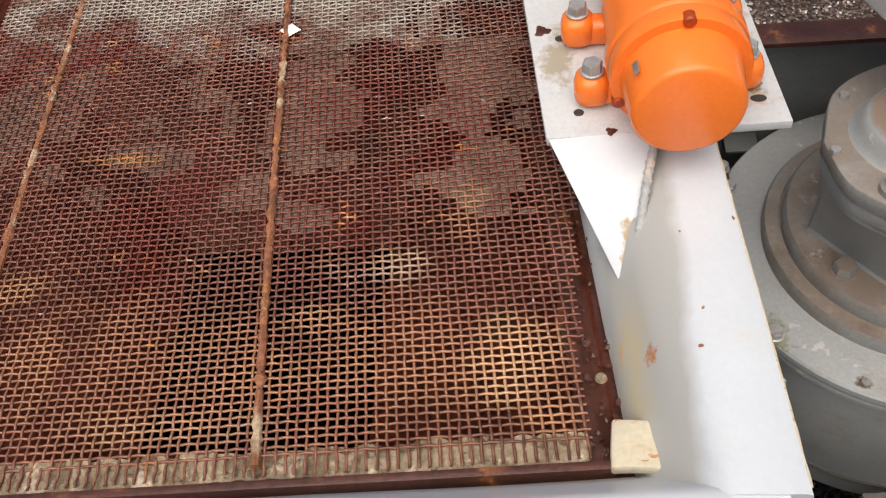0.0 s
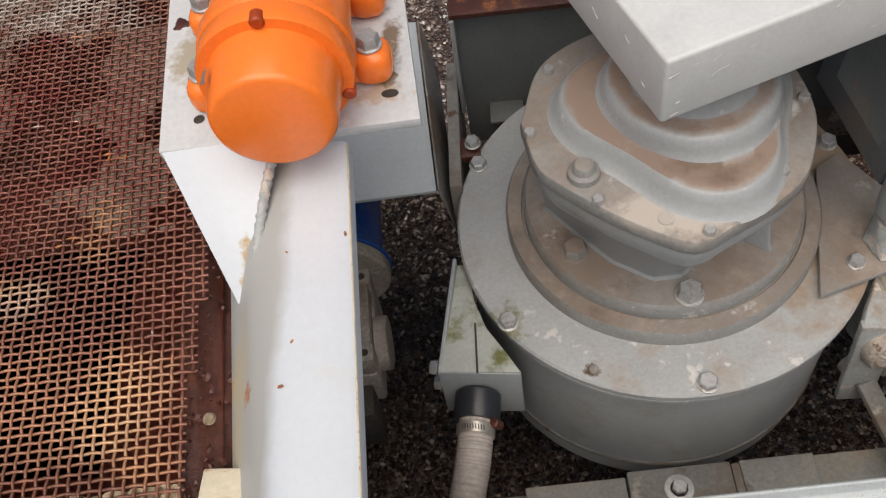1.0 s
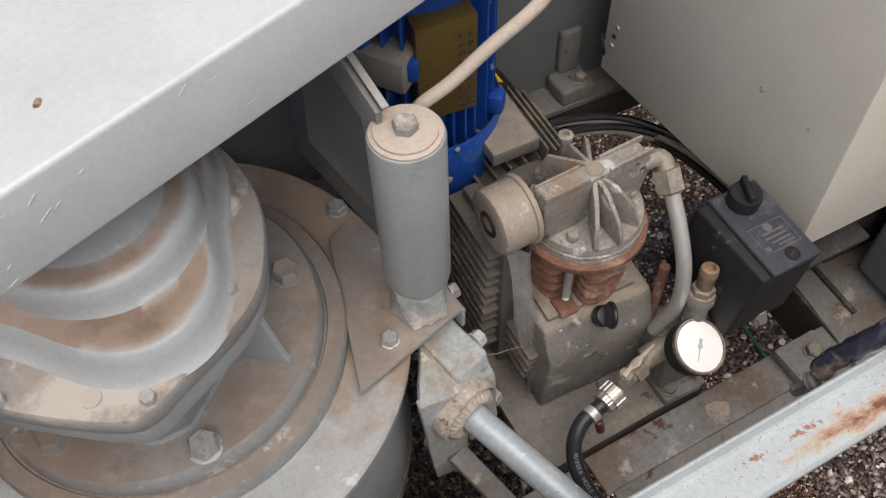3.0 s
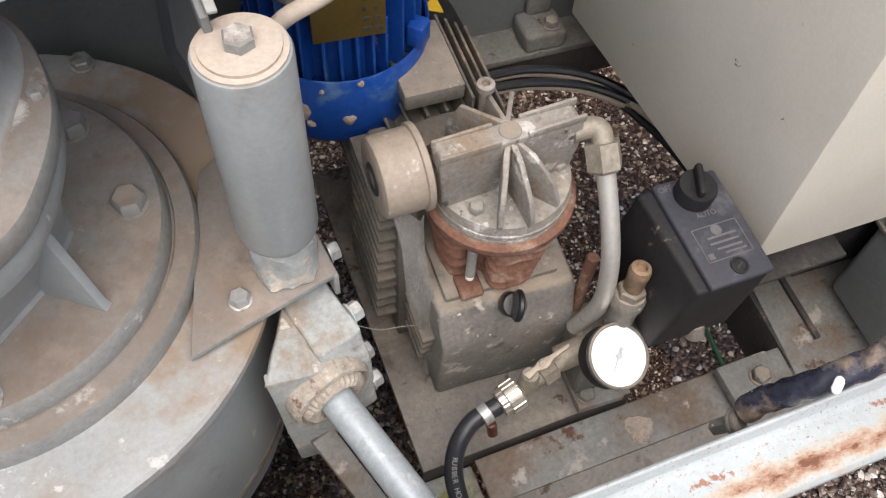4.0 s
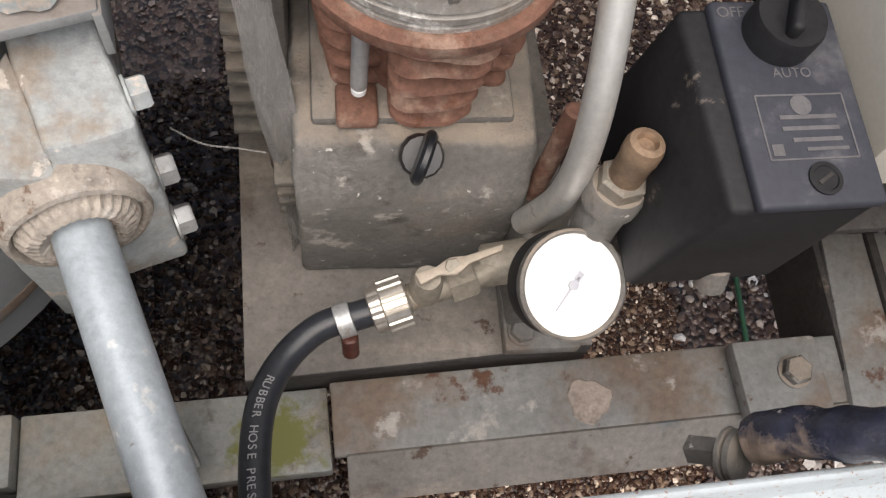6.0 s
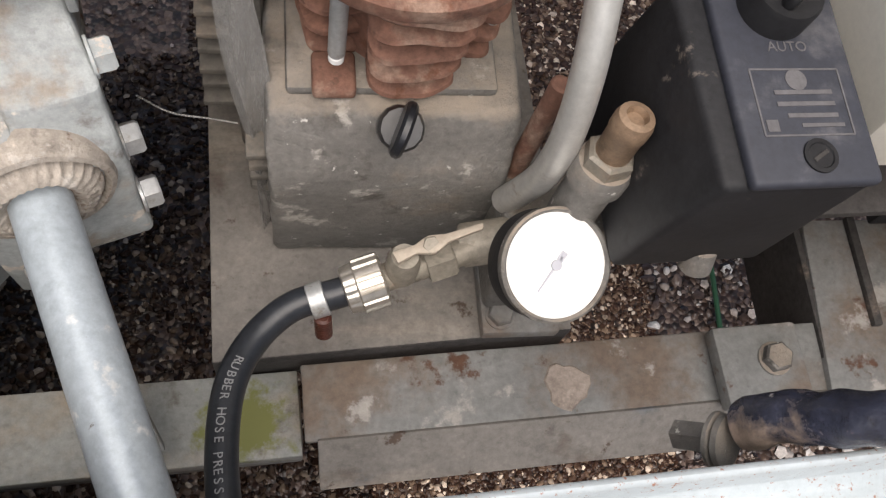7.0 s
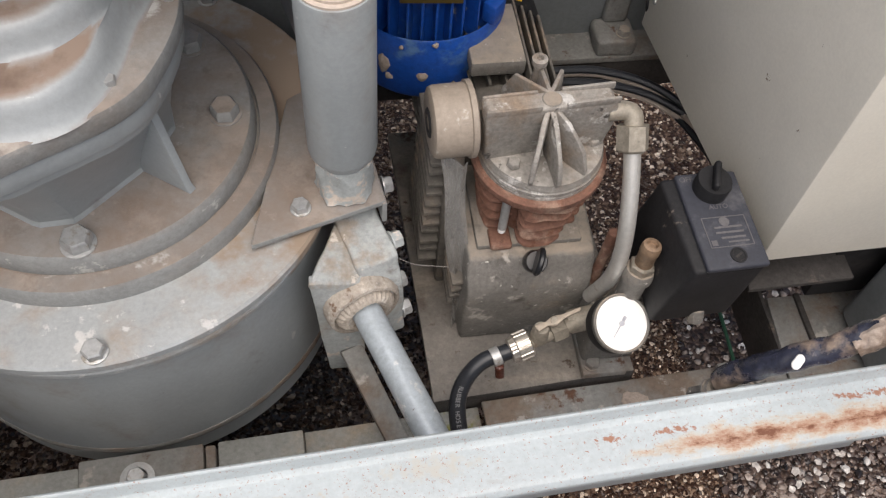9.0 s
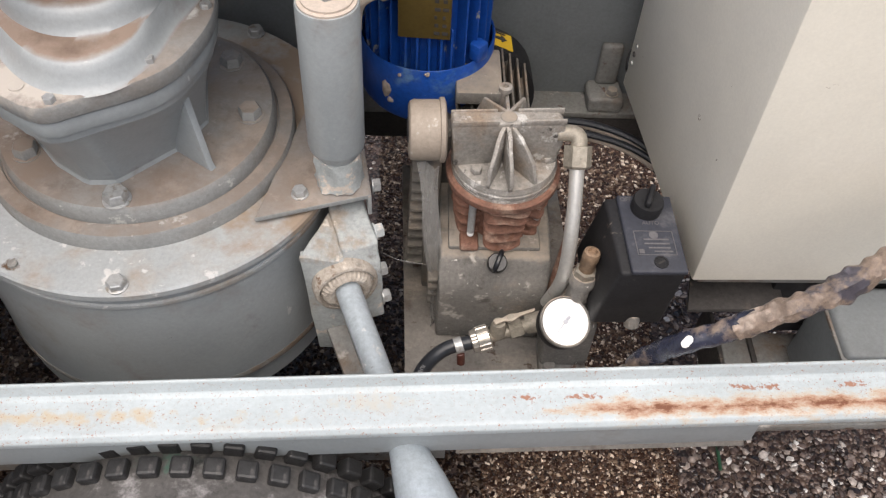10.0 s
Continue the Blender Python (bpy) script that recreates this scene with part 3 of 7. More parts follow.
def lathe(bm, prof, m=None, seg=48, shape=None):
    """Spins a profile of (radius, height) about z; shape(angle, k) scales the radius of ring k."""
    t = bmesh.new()
    rings = []
    for k, (r, z) in enumerate(prof):
        if r < 1e-6:
            rings.append([t.verts.new((0, 0, z))])
            continue
        rings.append([])
        for i in range(seg):
            a = 2 * math.pi * i / seg
            s = shape(a, k) if shape else 1
            rings[-1].append(t.verts.new((r * s * math.cos(a), r * s * math.sin(a), z)))
    for a, b in zip(rings, rings[1:]):
        for i in range(seg):
            j = (i + 1) % seg
            if len(a) == 1 and len(b) == 1:
                continue
            if len(a) == 1:
                t.faces.new((a[0], b[i], b[j]))
            elif len(b) == 1:
                t.faces.new((a[i], a[j], b[0]))
            else:
                t.faces.new((a[i], a[j], b[j], b[i]))
    for ring, flip in ((rings[0], True), (rings[-1], False)):
        if len(ring) > 2:
            t.faces.new(ring[::-1] if flip else ring)
    bmesh.ops.recalc_face_normals(t, faces=t.faces)
    return join(bm, t, m)


def cyl(bm, p0, p1, r, r1=None, seg=32, bev=0.0015):
    m, h = frame_of(p0, p1)
    r1 = r if r1 is None else r1
    b = min(bev, h / 3, r / 3)
    prof = [(r - b, 0), (r, b), (r1, h - b), (r1 - b, h)] if bev else [(r, 0), (r1, h)]
    return lathe(bm, prof, m, seg)


def prism(bm, pts, z0, z1, bev=0.0015, m=None, seg=2):
    t = bmesh.new()
    low = [t.verts.new((x, y, z0)) for x, y in pts]
    top = [t.verts.new((x, y, z1)) for x, y in pts]
    t.faces.new(low[::-1])
    t.faces.new(top)
    for i in range(len(pts)):
        j = (i + 1) % len(pts)
        t.faces.new((low[i], low[j], top[j], top[i]))
    bmesh.ops.recalc_face_normals(t, faces=t.faces)
    bevel(t, bev, seg)
    return join(bm, t, m)


def slab(bm, corners, thick, bev=0.0012):
    """A plate with the given corners on its outer face, thick against the normal."""
    t = bmesh.new()
    c = [Vector(p) for p in corners]
    nrm = (c[1] - c[0]).cross(c[2] - c[0]).normalized()
    top = [t.verts.new(p) for p in c]
    low = [t.verts.new(p - nrm * thick) for p in c]
    t.faces.new(top)
    t.faces.new(low[::-1])
    for i in range(len(c)):
        j = (i + 1) % len(c)
        t.faces.new((top[j], top[i], low[i], low[j]))
    bmesh.ops.recalc_face_normals(t, faces=t.faces)
    bevel(t, bev)
    return join(bm, t)


def spline(pts, step=0.006):
    """Points along a Catmull-Rom curve through pts."""
    p = [Vector(q) for q in pts]
    p = [p[0] * 2 - p[1]] + p + [p[-1] * 2 - p[-2]]
    out = []
    for i in range(1, len(p) - 2):
        n = max(2, int((p[i + 1] - p[i]).length / step))
        for k in range(n):
            t = k / n
            a, b, c, d = p[i - 1], p[i], p[i + 1], p[i + 2]
            out.append(0.5 * (2 * b + (c - a) * t + (2 * a - 5 * b + 4 * c - d) * t * t + (3 * b - a - 3 * c + d) * t ** 3))
    return out + [p[-2]]


def tube(bm, pts, r, seg=12, step=0.006, radius=None, curve=True):
    """A round bar along a curve; radius(s, a) in place of r makes it uneven (s: metres along it)."""
    line = spline(pts, step) if curve else [Vector(q) for q in pts]
    t = bmesh.new()
    rings, s, up = [], 0.0, Vector((0.13, 0.21, 0.97))
    for i, q in enumerate(line):
        d = (line[min(i + 1, len(line) - 1)] - line[max(i - 1, 0)]).normalized()
        u = (up - d * up.dot(d)).normalized()
        v = d.cross(u)
        up = u
        s += (line[i] - line[i - 1]).length if i else 0
        ring = []
        for k in range(seg):
            a = 2 * math.pi * k / seg
            rr = radius(s, a) if radius else r
            ring.append(t.verts.new(q + u * (rr * math.cos(a)) + v * (rr * math.sin(a))))
        rings.append(ring)
    for a, b in zip(rings, rings[1:]):
        for i in range(seg):
            j = (i + 1) % seg
            t.faces.new((a[i], a[j], b[j], b[i]))
    t.faces.new(rings[0][::-1])
    t.faces.new(rings[-1])
    bmesh.ops.recalc_face_normals(t, faces=t.faces)
    return join(bm, t)


def bolt(bm, p, d=(0, 0, 1), af=0.019, h=0.0085, washer=True, turn=10.0):
    """A hexagon head with its washer, sitting at p, pointing along d."""
    p, d = Vector(p), Vector(d).normalized()
    m, _ = frame_of(p, p + d)
    z = 0.0
    if washer:
        lathe(bm, [(af * 0.66, 0), (af * 0.66, 0.0016), (af * 0.62, 0.002)], m, 24)
        z = 0.002
    t = bmesh.new()
    r = af / 2 / math.cos(math.pi / 6)
    rings = []
    for rr, zz in ((r, z), (r, z + h * 0.82), (r * 0.86, z + h)):
        rings.append([t.verts.new((rr * math.cos(math.pi / 3 * k), rr * math.sin(math.pi / 3 * k), zz)) for k in range(6)])
    for a, b in zip(rings, rings[1:]):
        for i in range(6):
            t.faces.new((a[i], a[(i + 1) % 6], b[(i + 1) % 6], b[i]))
    t.faces.new(rings[0][::-1])
    t.faces.new(rings[-1])
    bmesh.ops.recalc_face_normals(t, faces=t.faces)
    return join(bm, t, m @ pose(0, 0, 0, 0, 0, turn))


def roughen(bm, amount, scale=40.0, cut=0):
    """Pushes the vertices about by noise, for worn and lumpy things."""
    if cut:
        bmesh.ops.subdivide_edges(bm, edges=bm.edges[:], cuts=cut, use_grid_fill=True)
    for v in bm.verts:
        v.co += Vector(noise.noise_vector(v.co * scale)) * amount
    return bm


ROOT = {}


def thing(name, label, category, at, group="", kind="", rz=0.0):
    """A thing's Empty, at its base."""
    ob = new(name)
    ob.empty_display_size = 0.03
    ob.matrix_world = pose(*at, 0, 0, rz)
    tagged(ob, label, category, group, kind)
    ROOT[ob] = pose(*at, 0, 0, rz).inverted()
    return ob


def part(name, bm, mat, parent=None, label="", smooth=38.0, kind=""):
    """Links a bmesh, drawn in world places, as one mesh under its thing or part."""
    me = bpy.data.meshes.new(name)
    inv = ROOT[parent] if parent else Matrix()
    bm.transform(inv)
    bm.to_mesh(me)
    bm.free()
    me.materials.append(mat)
    if smooth:
        me.shade_smooth()
        me.set_sharp_from_angle(angle=radians(smooth))
    ob = new(name, me)
    if parent:
        ob.parent = parent
        ROOT[ob] = inv
    tagged(ob, label, "", "", kind)
    return ob


def single(name, bm, mat, label, category, group="", kind="", smooth=38.0):
    """A thing of one mesh, with its origin at its base."""
    lo = Vector([min(v.co[i] for v in bm.verts) for i in range(3)])
    hi = Vector([max(v.co[i] for v in bm.verts) for i in range(3)])
    at = Vector(((lo.x + hi.x) / 2, (lo.y + hi.y) / 2, lo.z))
    bm.transform(Matrix.Translation(-at))
    ob = part(name, bm, mat, None, "", smooth)
    ob.location = at
    return tagged(ob, label, category, group, kind)


def B():
    return bmesh.new()


def local(x, y, z, rz):
    return pose(x, y, z, 0, 0, rz)


# ---- ground ----
ground_bm = B()
bmesh.ops.create_grid(ground_bm, x_segments=2, y_segments=2, size=400)
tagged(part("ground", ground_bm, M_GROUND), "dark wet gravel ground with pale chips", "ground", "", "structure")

# ---- trailer frame ----
RAIL = pose(1.009, 0.487, 0.619, 0, -1.0, 2.4)      # middle of the rail's top face
rail = thing("front_rail", "white painted steel side rail with rust stains", "rail", (1.009, 0.487, 0.55), rz=2.4)
prof = [(0.032, -0.014), (0.0315, -0.002), (0.029, 0.0), (0.0268, -0.002), (0.0245, -0.0165), (0.019, -0.0205), (-0.017, -0.0185), (-0.0225, -0.0195), (-0.0265, -0.025), (-0.0265, -0.033), (-0.0225, -0.033), (-0.0225, -0.029), (0.012, -0.029), (0.028, -0.045), (0.032, -0.045)]
prism(bm := B(), prof, -0.75, 0.95, 0.001, RAIL @ Matrix(((0, 0, 1, 0), (1, 0, 0, 0), (0, 1, 0, 0), (0, 0, 0, 1))))
part("top_flange", bm, M_RAIL, rail)
box(bm := B(), -0.75, 0.345, -0.0130, -0.0080, -0.095, -0.029, 0.001, RAIL)
part("front_web", bm, M_GREY, rail, "plain grey painted web under the rail")

inner = thing("frame_beam", "weathered grey steel frame beam with joined plates", "beam", (0.9, 0.61, 0.25), rz=1.8)
IN = local(1.027, 0.6175, 0.36, 2.6)
box(bm := B(), 0.0, 0.40, -0.0255, 0.0275, -0.006, 0.0, 0.0015, IN)
roughen(bm, 0.0008, 30, 6)
part("top_plate", bm, M_FRAME, inner)
slab(bm := B(), [IN @ Vector(p) for p in ((0.008, -0.0235, -0.001), (0.40, -0.0235, -0.001), (0.40, -0.052, -0.028), (0.008, -0.052, -0.028))], 0.004)
part("front_web", bm, M_PANEL, inner, "brown dusty sheet along the beam")
box(bm := B(), -0.213, -0.002, -0.031, 0.029, -0.034, -0.020, 0.0015, IN)
part("top_plate", bm, M_FRAMEGREEN, inner, "grey plate with green moss")
box(bm := B(), -0.312, -0.2135, -0.022, 0.028, -0.034, -0.006, 0.003, IN)
part("top_plate", bm, M_FRAMEGREEN, inner, "grey plate dusted with mortar")
box(bm := B(), -0.75, -0.001, -0.02, 0.020, -0.11, -0.034, 0.002, IN)
part("beam_body", bm, M_FRAME, inner)
box(bm := B(), -0.463, -0.3265, -0.035, 0.024, -0.034, 0.005, 0.002, IN)
part("clamp_plate", bm, M_FRAME, inner)
bolt(bm := B(), IN @ Vector((-0.399, -0.006, 0.005)), af=0.019)
lathe(bm, [(0.019, 0), (0.019, 0.002), (0.012, 0.003)], Matrix.Translation(IN @ Vector((-0.399, -0.006, 0.004))), 28)
part("bolt", bm, M_ZINC, inner, "bolt with a wide washer")
box(bm := B(), -0.325, -0.3135, -0.028, 0.022, -0.034, 0.001, 0.002, IN)
part("spacer", bm, M_FRAME, inner)
box(bm := B(), -0.60, -0.465, -0.03, 0.02, -0.034, -0.004, 0.002, IN)
part("top_plate", bm, M_FRAMEGREEN, inner)
lathe(bm := B(), [(0.0165, 0), (0.0155, 0.0012), (0, 0.0018)], IN @ pose(0.185, -0.004, 0), 20, lambda a, k: 1 + 0.12 * math.sin(3 * a + 1) + 0.07 * math.sin(7 * a))
part("weld_patch", bm, M_PATCH, inner, "pale crusted weld patch")
prism(bm := B(), [(1.322, 0.596), (1.388, 0.599), (1.385, 0.658), (1.319, 0.655)], 0.364, 0.380, 0.003)
part("bolt_plate", bm, M_FRAME, inner)
bolt(bm := B(), (1.362, 0.630, 0.380), af=0.019, h=0.008)
part("bolt", bm, M_CRANK, inner)
plates = thing("cross_plate", "dark dusty steel plate across the frame", "plate", (1.5, 0.68, 0.3))
prism(bm := B(), [(1.409, 0.592), (1.75, 0.605), (1.75, 0.745), (1.420, 0.745)], 0.352, 0.366, 0.002)
part("plate", bm, M_FRAME, plates)
# the web's dark colour holds the shade of the deep pit beside it
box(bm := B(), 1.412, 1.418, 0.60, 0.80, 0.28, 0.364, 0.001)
part("web", bm, M_DARK, plates, "vertical web coloured dark with the pit shade")
box(bm := B(), 1.455, 1.462, 0.655, 0.745, 0.366, 0.372, 0.001)
part("seam", bm, M_DARK, plates)

back = thing("back_wall", "grey painted back sheet of the trailer frame with rusty rim", "panel", (1.0, 1.14, 0.4))
box(bm := B(), 0.385, 1.95, 1.135, 1.141, 0.47, 0.755, 0.001)
part("sheet", bm, M_GREYDARK, back)
box(bm := B(), 0.380, 1.95, 1.100, 1.145, 0.752, 0.760, 0.001)
part("rim", bm, M_RUSTSTEEL, back, "rusty orange top rim")
box(bm := B(), 0.380, 0.386, 1.095, 1.141, 0.58, 0.752, 0.001)
part("side_flange", bm, M_GREY, back)
box(bm := B(), 0.380, 1.95, 1.085, 1.141, 0.462, 0.472, 0.001)
part("ledge", bm, M_FRAME, back, "brown dusty ledge")
box(bm := B(), 0.42, 0.47, 1.095, 1.135, 0.55, 0.556, 0.001)
part("gusset", bm, M_GREYDARK, back)
box(bm := B(), 1.258, 1.292, 1.122, 1.135, 0.50, 0.575, 0.005, None, 3)
part("gusset", bm, M_FRAME, back, "rust-edged bracket")
box(bm := B(), 1.245, 1.30, 1.085, 1.135, 0.472, 0.500, 0.006, None, 3)
part("bracket_foot", roughen(bm, 0.002, 40, 3), M_FRAME, back, "dusty bracket foot")
bolt(bm := B(), (1.282, 1.100, 0.500), af=0.016, h=0.008)
part("bolt", bm, M_CRANK, back)
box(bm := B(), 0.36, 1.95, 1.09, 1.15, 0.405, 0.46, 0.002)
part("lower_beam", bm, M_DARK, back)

left = thing("side_beam", "grey steel upright beside the drum", "beam", (0.372, 1.0, 0.4))
box(bm := B(), 0.362, 0.378, 0.93, 1.16, 0.44, 0.62, 0.001)
part("web", bm, M_FRAME, left)
bolt(bm := B(), (0.395, 1.003, 0.617), af=0.017)
part("bolt", bm, M_ZINC, left)
box(bm := B(), 0.378, 0.405, 0.985, 1.02, 0.600, 0.612, 0.001)
part("red_tab", bm, M_RUSTSTEEL, left)

# ---- drum and gearbox ----
C = Vector((0.626, 0.873, 0.0))
drum = thing("mixing_drum", "grey painted steel mixing drum with bolted flanges and dust", "drum", (C.x, C.y, 0.3))
lathe(bm := B(), [(0.241, 0.32), (0.241, 0.36), (0.245, 0.364), (0.245, 0.578), (0.2485, 0.58), (0.2485, 0.592), (0.10, 0.592)], Matrix.Translation(C), 128)
part("drum_wall", bm, M_GREY, drum)
lathe(bm := B(), [(0.243, 0.562), (0.2478, 0.565), (0.2484, 0.568), (0.2478, 0.571), (0.243, 0.573)], Matrix.Translation(C), 128)
part("bead", bm, M_FLANGE, drum, "rolled bead below the flange")
lathe(bm := B(), [(0.240, 0.358), (0.2462, 0.361), (0.2468, 0.366), (0.2455, 0.371), (0.241, 0.372)], Matrix.Translation(C), 128)
part("lower_seam", roughen(bm, 0.0008, 60), M_FRAME, drum, "rusty lower seam")
lathe(bm := B(), [(0.10, 0.591), (0.254, 0.591), (0.2572, 0.594), (0.2572, 0.602), (0.2545, 0.605), (0.10, 0.605)], Matrix.Translation(C), 128)
part("flange", bm, M_FLANGE, drum, "scuffed grey flange")
lathe(bm := B(), [(0.10, 0.605), (0.1925, 0.605), (0.1925, 0.6235), (0.1900, 0.6275), (0.1735, 0.6285), (0.1720, 0.6255), (0.1700, 0.6255), (0.1695, 0.6455), (0.1660, 0.650), (0.10, 0.651)], Matrix.Translation(C), 128)
part("ring_flange", bm, M_DUSTY, drum, "stepped ring covered with brown dust")
for x, y in ((0.401, 0.974), (0.426, 0.727), (0.643, 0.630)):
    bolt(bm := B(), (x, y, 0.605), af=0.019, h=0.009, turn=x * 300)
    part("bolt", bm, M_ZINC, drum)
for a in (20, 62):
    bolt(bm := B(), (C.x + 0.244 * math.cos(radians(a)), C.y + 0.244 * math.sin(radians(a)), 0.605), af=0.019, h=0.009, turn=a)
    part("bolt", bm, M_ZINC, drum)
lathe(bm := B(), [(0.006, 0), (0.0055, 0.003), (0.003, 0.004), (0, 0.004)], Matrix.Translation((0.520, 0.657, 0.605)), 16)
part("rusty_stud", bm, M_FRAME, drum, "rusty stud stub")

gear = thing("gearbox", "grey cast gearbox with lobed cover and brown dust", "gearbox", (C.x, C.y, 0.65))
OUT = [(0.459, 0.835), (0.470, 0.778), (0.488, 0.752), (0.541, 0.706), (0.598, 0.669), (0.622, 0.666), (0.642, 0.676), (0.712, 0.716), (0.742, 0.760), (0.757, 0.83), (0.735, 0.91), (0.66, 0.965), (0.57, 0.965), (0.49, 0.92)]
MIDP = Vector((0.608, 0.816, 0))


def rim_at(a):
    """How far the plate's outline lies from its middle in the direction a."""
    best = (9.0, 0.14)
    for p in RIM:
        d = abs((math.atan2(p.y - MIDP.y, p.x - MIDP.x) - a + math.pi) % (2 * math.pi) - math.pi)
        best = min(best, (d, (p - MIDP).length))
    return best[1]


RIM = spline([(x, y, 0) for x, y in OUT] + [(*OUT[0], 0)], 0.004)
FOOT = [Vector((x - 0.606, y - 0.858, 0)) for x, y in ((0.482, 0.858), (0.511, 0.822), (0.553, 0.772), (0.596, 0.743), (0.630, 0.745), (0.691, 0.803), (0.716, 0.850), (0.702, 0.930), (0.620, 0.968), (0.520, 0.938))]


def foot_at(a):
    """How far the housing's many-sided foot lies from its middle in the direction a."""
    d = Vector((math.cos(a), math.sin(a), 0))
    for p, q in zip(FOOT, FOOT[1:] + FOOT[:1]):
        e = q - p
        den = d.x * e.y - d.y * e.x
        if abs(den) > 1e-9:
            r, w = (p.x * e.y - p.y * e.x) / den, (p.x * d.y - p.y * d.x) / den
            if r > 0 and -1e-6 <= w <= 1 + 1e-6:
                return r
    return 0.11


t = B()
hous = [(0.112, 0.648, 0.0), (0.109, 0.656, 0.0), (0.109, 0.672, 0.06), (0.109, 0.70, 0.26), (0.109, 0.74, 0.56), (0.109, 0.772, 0.82), (0.109, 0.782, 0.96), (0.109, 0.80, 1.0)]
rings = []
for r, z, k in hous:
    cx, cy = 0.606 + 0.002 * k, 0.858 - 0.042 * k
    ring = []
    for i in range(96):
        a = 2 * math.pi * i / 96
        q = foot_at(a) * (r / 0.109) * (1 - k) + (rim_at(a) - 0.007 - 0.010 * (1 - k)) * k
        ring.append(t.verts.new((cx + q * math.cos(a), cy + q * math.sin(a), z)))
    rings.append(ring)
for p, q in zip(rings, rings[1:]):
    for i in range(96):
        t.faces.new((p[i], p[(i + 1) % 96], q[(i + 1) % 96], q[i]))
part("lower_housing", t, M_GREY, gear, "", 14.0)
for a, r0, r1 in ((-35, 0.105, 0.152), (100, 0.112, 0.165)):
    m = Matrix.Translation((0.612, 0.858, 0)) @ pose(0, 0, 0, 0, 0, a) @ pose(0, 0, 0, 90, 0, 0)
    prism(bm := B(), [(r0 - 0.02, 0.65), (r1, 0.65), (r1 - 0.004, 0.656), (r0 + 0.018, 0.795), (r0 - 0.02, 0.795)], -0.0045, 0.0045, 0.001, m)
    part("rib", bm, M_GREY, gear)
# outline of the joint plates, swelling out at each bolt
gb = [(0.468, 0.817), (0.527, 0.723), (0.625, 0.676), (0.706, 0.738), (0.748, 0.83), (0.70, 0.925), (0.59, 0.955), (0.495, 0.905)]


def outline(grow):
    """The plate's outline, rounded, grown outward."""
    ctr, pts = Vector((0.608, 0.816, 0)), []
    for p in spline([(x, y, 0) for x, y in OUT] + [(*OUT[0], 0)], 0.009)[:-1]:
        d = p - ctr
        p = p + d.normalized() * grow
        pts.append((p.x, p.y))
    return pts


prism(bm := B(), outline(-0.004), 0.793, 0.814, 0.003)
part("joint_plate", bm, M_GREY, gear)
prism(bm := B(), outline(0.0), 0.8155, 0.838, 0.004)
part("cover_plate", bm, M_DUSTY, gear, "dusty bolted cover plate")
t = B()
rows = [(0.126, 0.836, 0.12), (0.121, 0.8385, 0.14), (0.116, 0.844, 0.148), (0.1125, 0.853, 0.148), (0.1095, 0.861, 0.145), (0.1055, 0.8655, 0.138), (0.101, 0.8672, 0.115), (0.0955, 0.8680, 0.075), (0.0905, 0.8695, 0.04), (0.0880, 0.874, 0.02), (0.0868, 0.882, 0.01), (0.0848, 0.889, 0.004), (0.0805, 0.8935, 0), (0.074, 0.8960, 0), (0.066, 0.8968, 0), (0.063, 0.898, 0), (0.0605, 0.903, 0), (0.0595, 0.915, 0), (0.056, 0.934, 0), (0.054, 0.975, 0)]
lathe(t, [(r, z) for r, z, _ in rows], Matrix.Translation((0.624, 0.821, 0)), 144, lambda a, k: 1 + rows[k][2] * math.cos(3 * (a + 1.309)))
for v in t.verts:
    q = min(1.0, max(0.0, (v.co.z - 0.8655) / 0.004))
    v.co += Vector((0.006, 0.005, 0)) * q
part("bell_housing", t, M_BELL, gear, "worn grey swelling bell with brown dust")
for k, (x, y) in enumerate(gb):
    if k == 1:
        lathe(bm := B(), [(0.017, 0.836), (0.016, 0.845), (0.012, 0.848), (0.012, 0.850), (0.009, 0.855), (0, 0.856)], Matrix.Translation((0.517, 0.757, 0)), 28)
        part("oil_plug", bm, M_DUSTY, gear)
    bolt(bm := B(), (x, y, 0.837), af=0.011, h=0.007, washer=False, turn=31 * k)
    part("bolt", bm, M_ZINC, gear)
lathe(bm := B(), [(0.008, 0), (0.0075, 0.0035), (0.004, 0.004), (0, 0.003)], Matrix.Translation((0.588, 0.695, 0.836)), 20)
part("plug", bm, M_DUSTY, gear, "dusty plug")
for k, (x, y) in enumerate(((0.767, 0.866), (0.634, 0.720), (0.512, 0.79), (0.60, 1.02), (0.73, 0.965))):
    bolt(bm := B(), (x, y, 0.650), af=0.025, h=0.013, turn=20 * k)
    part("flange_bolt", bm, M_DUSTY if k != 1 else M_ZINC, gear)

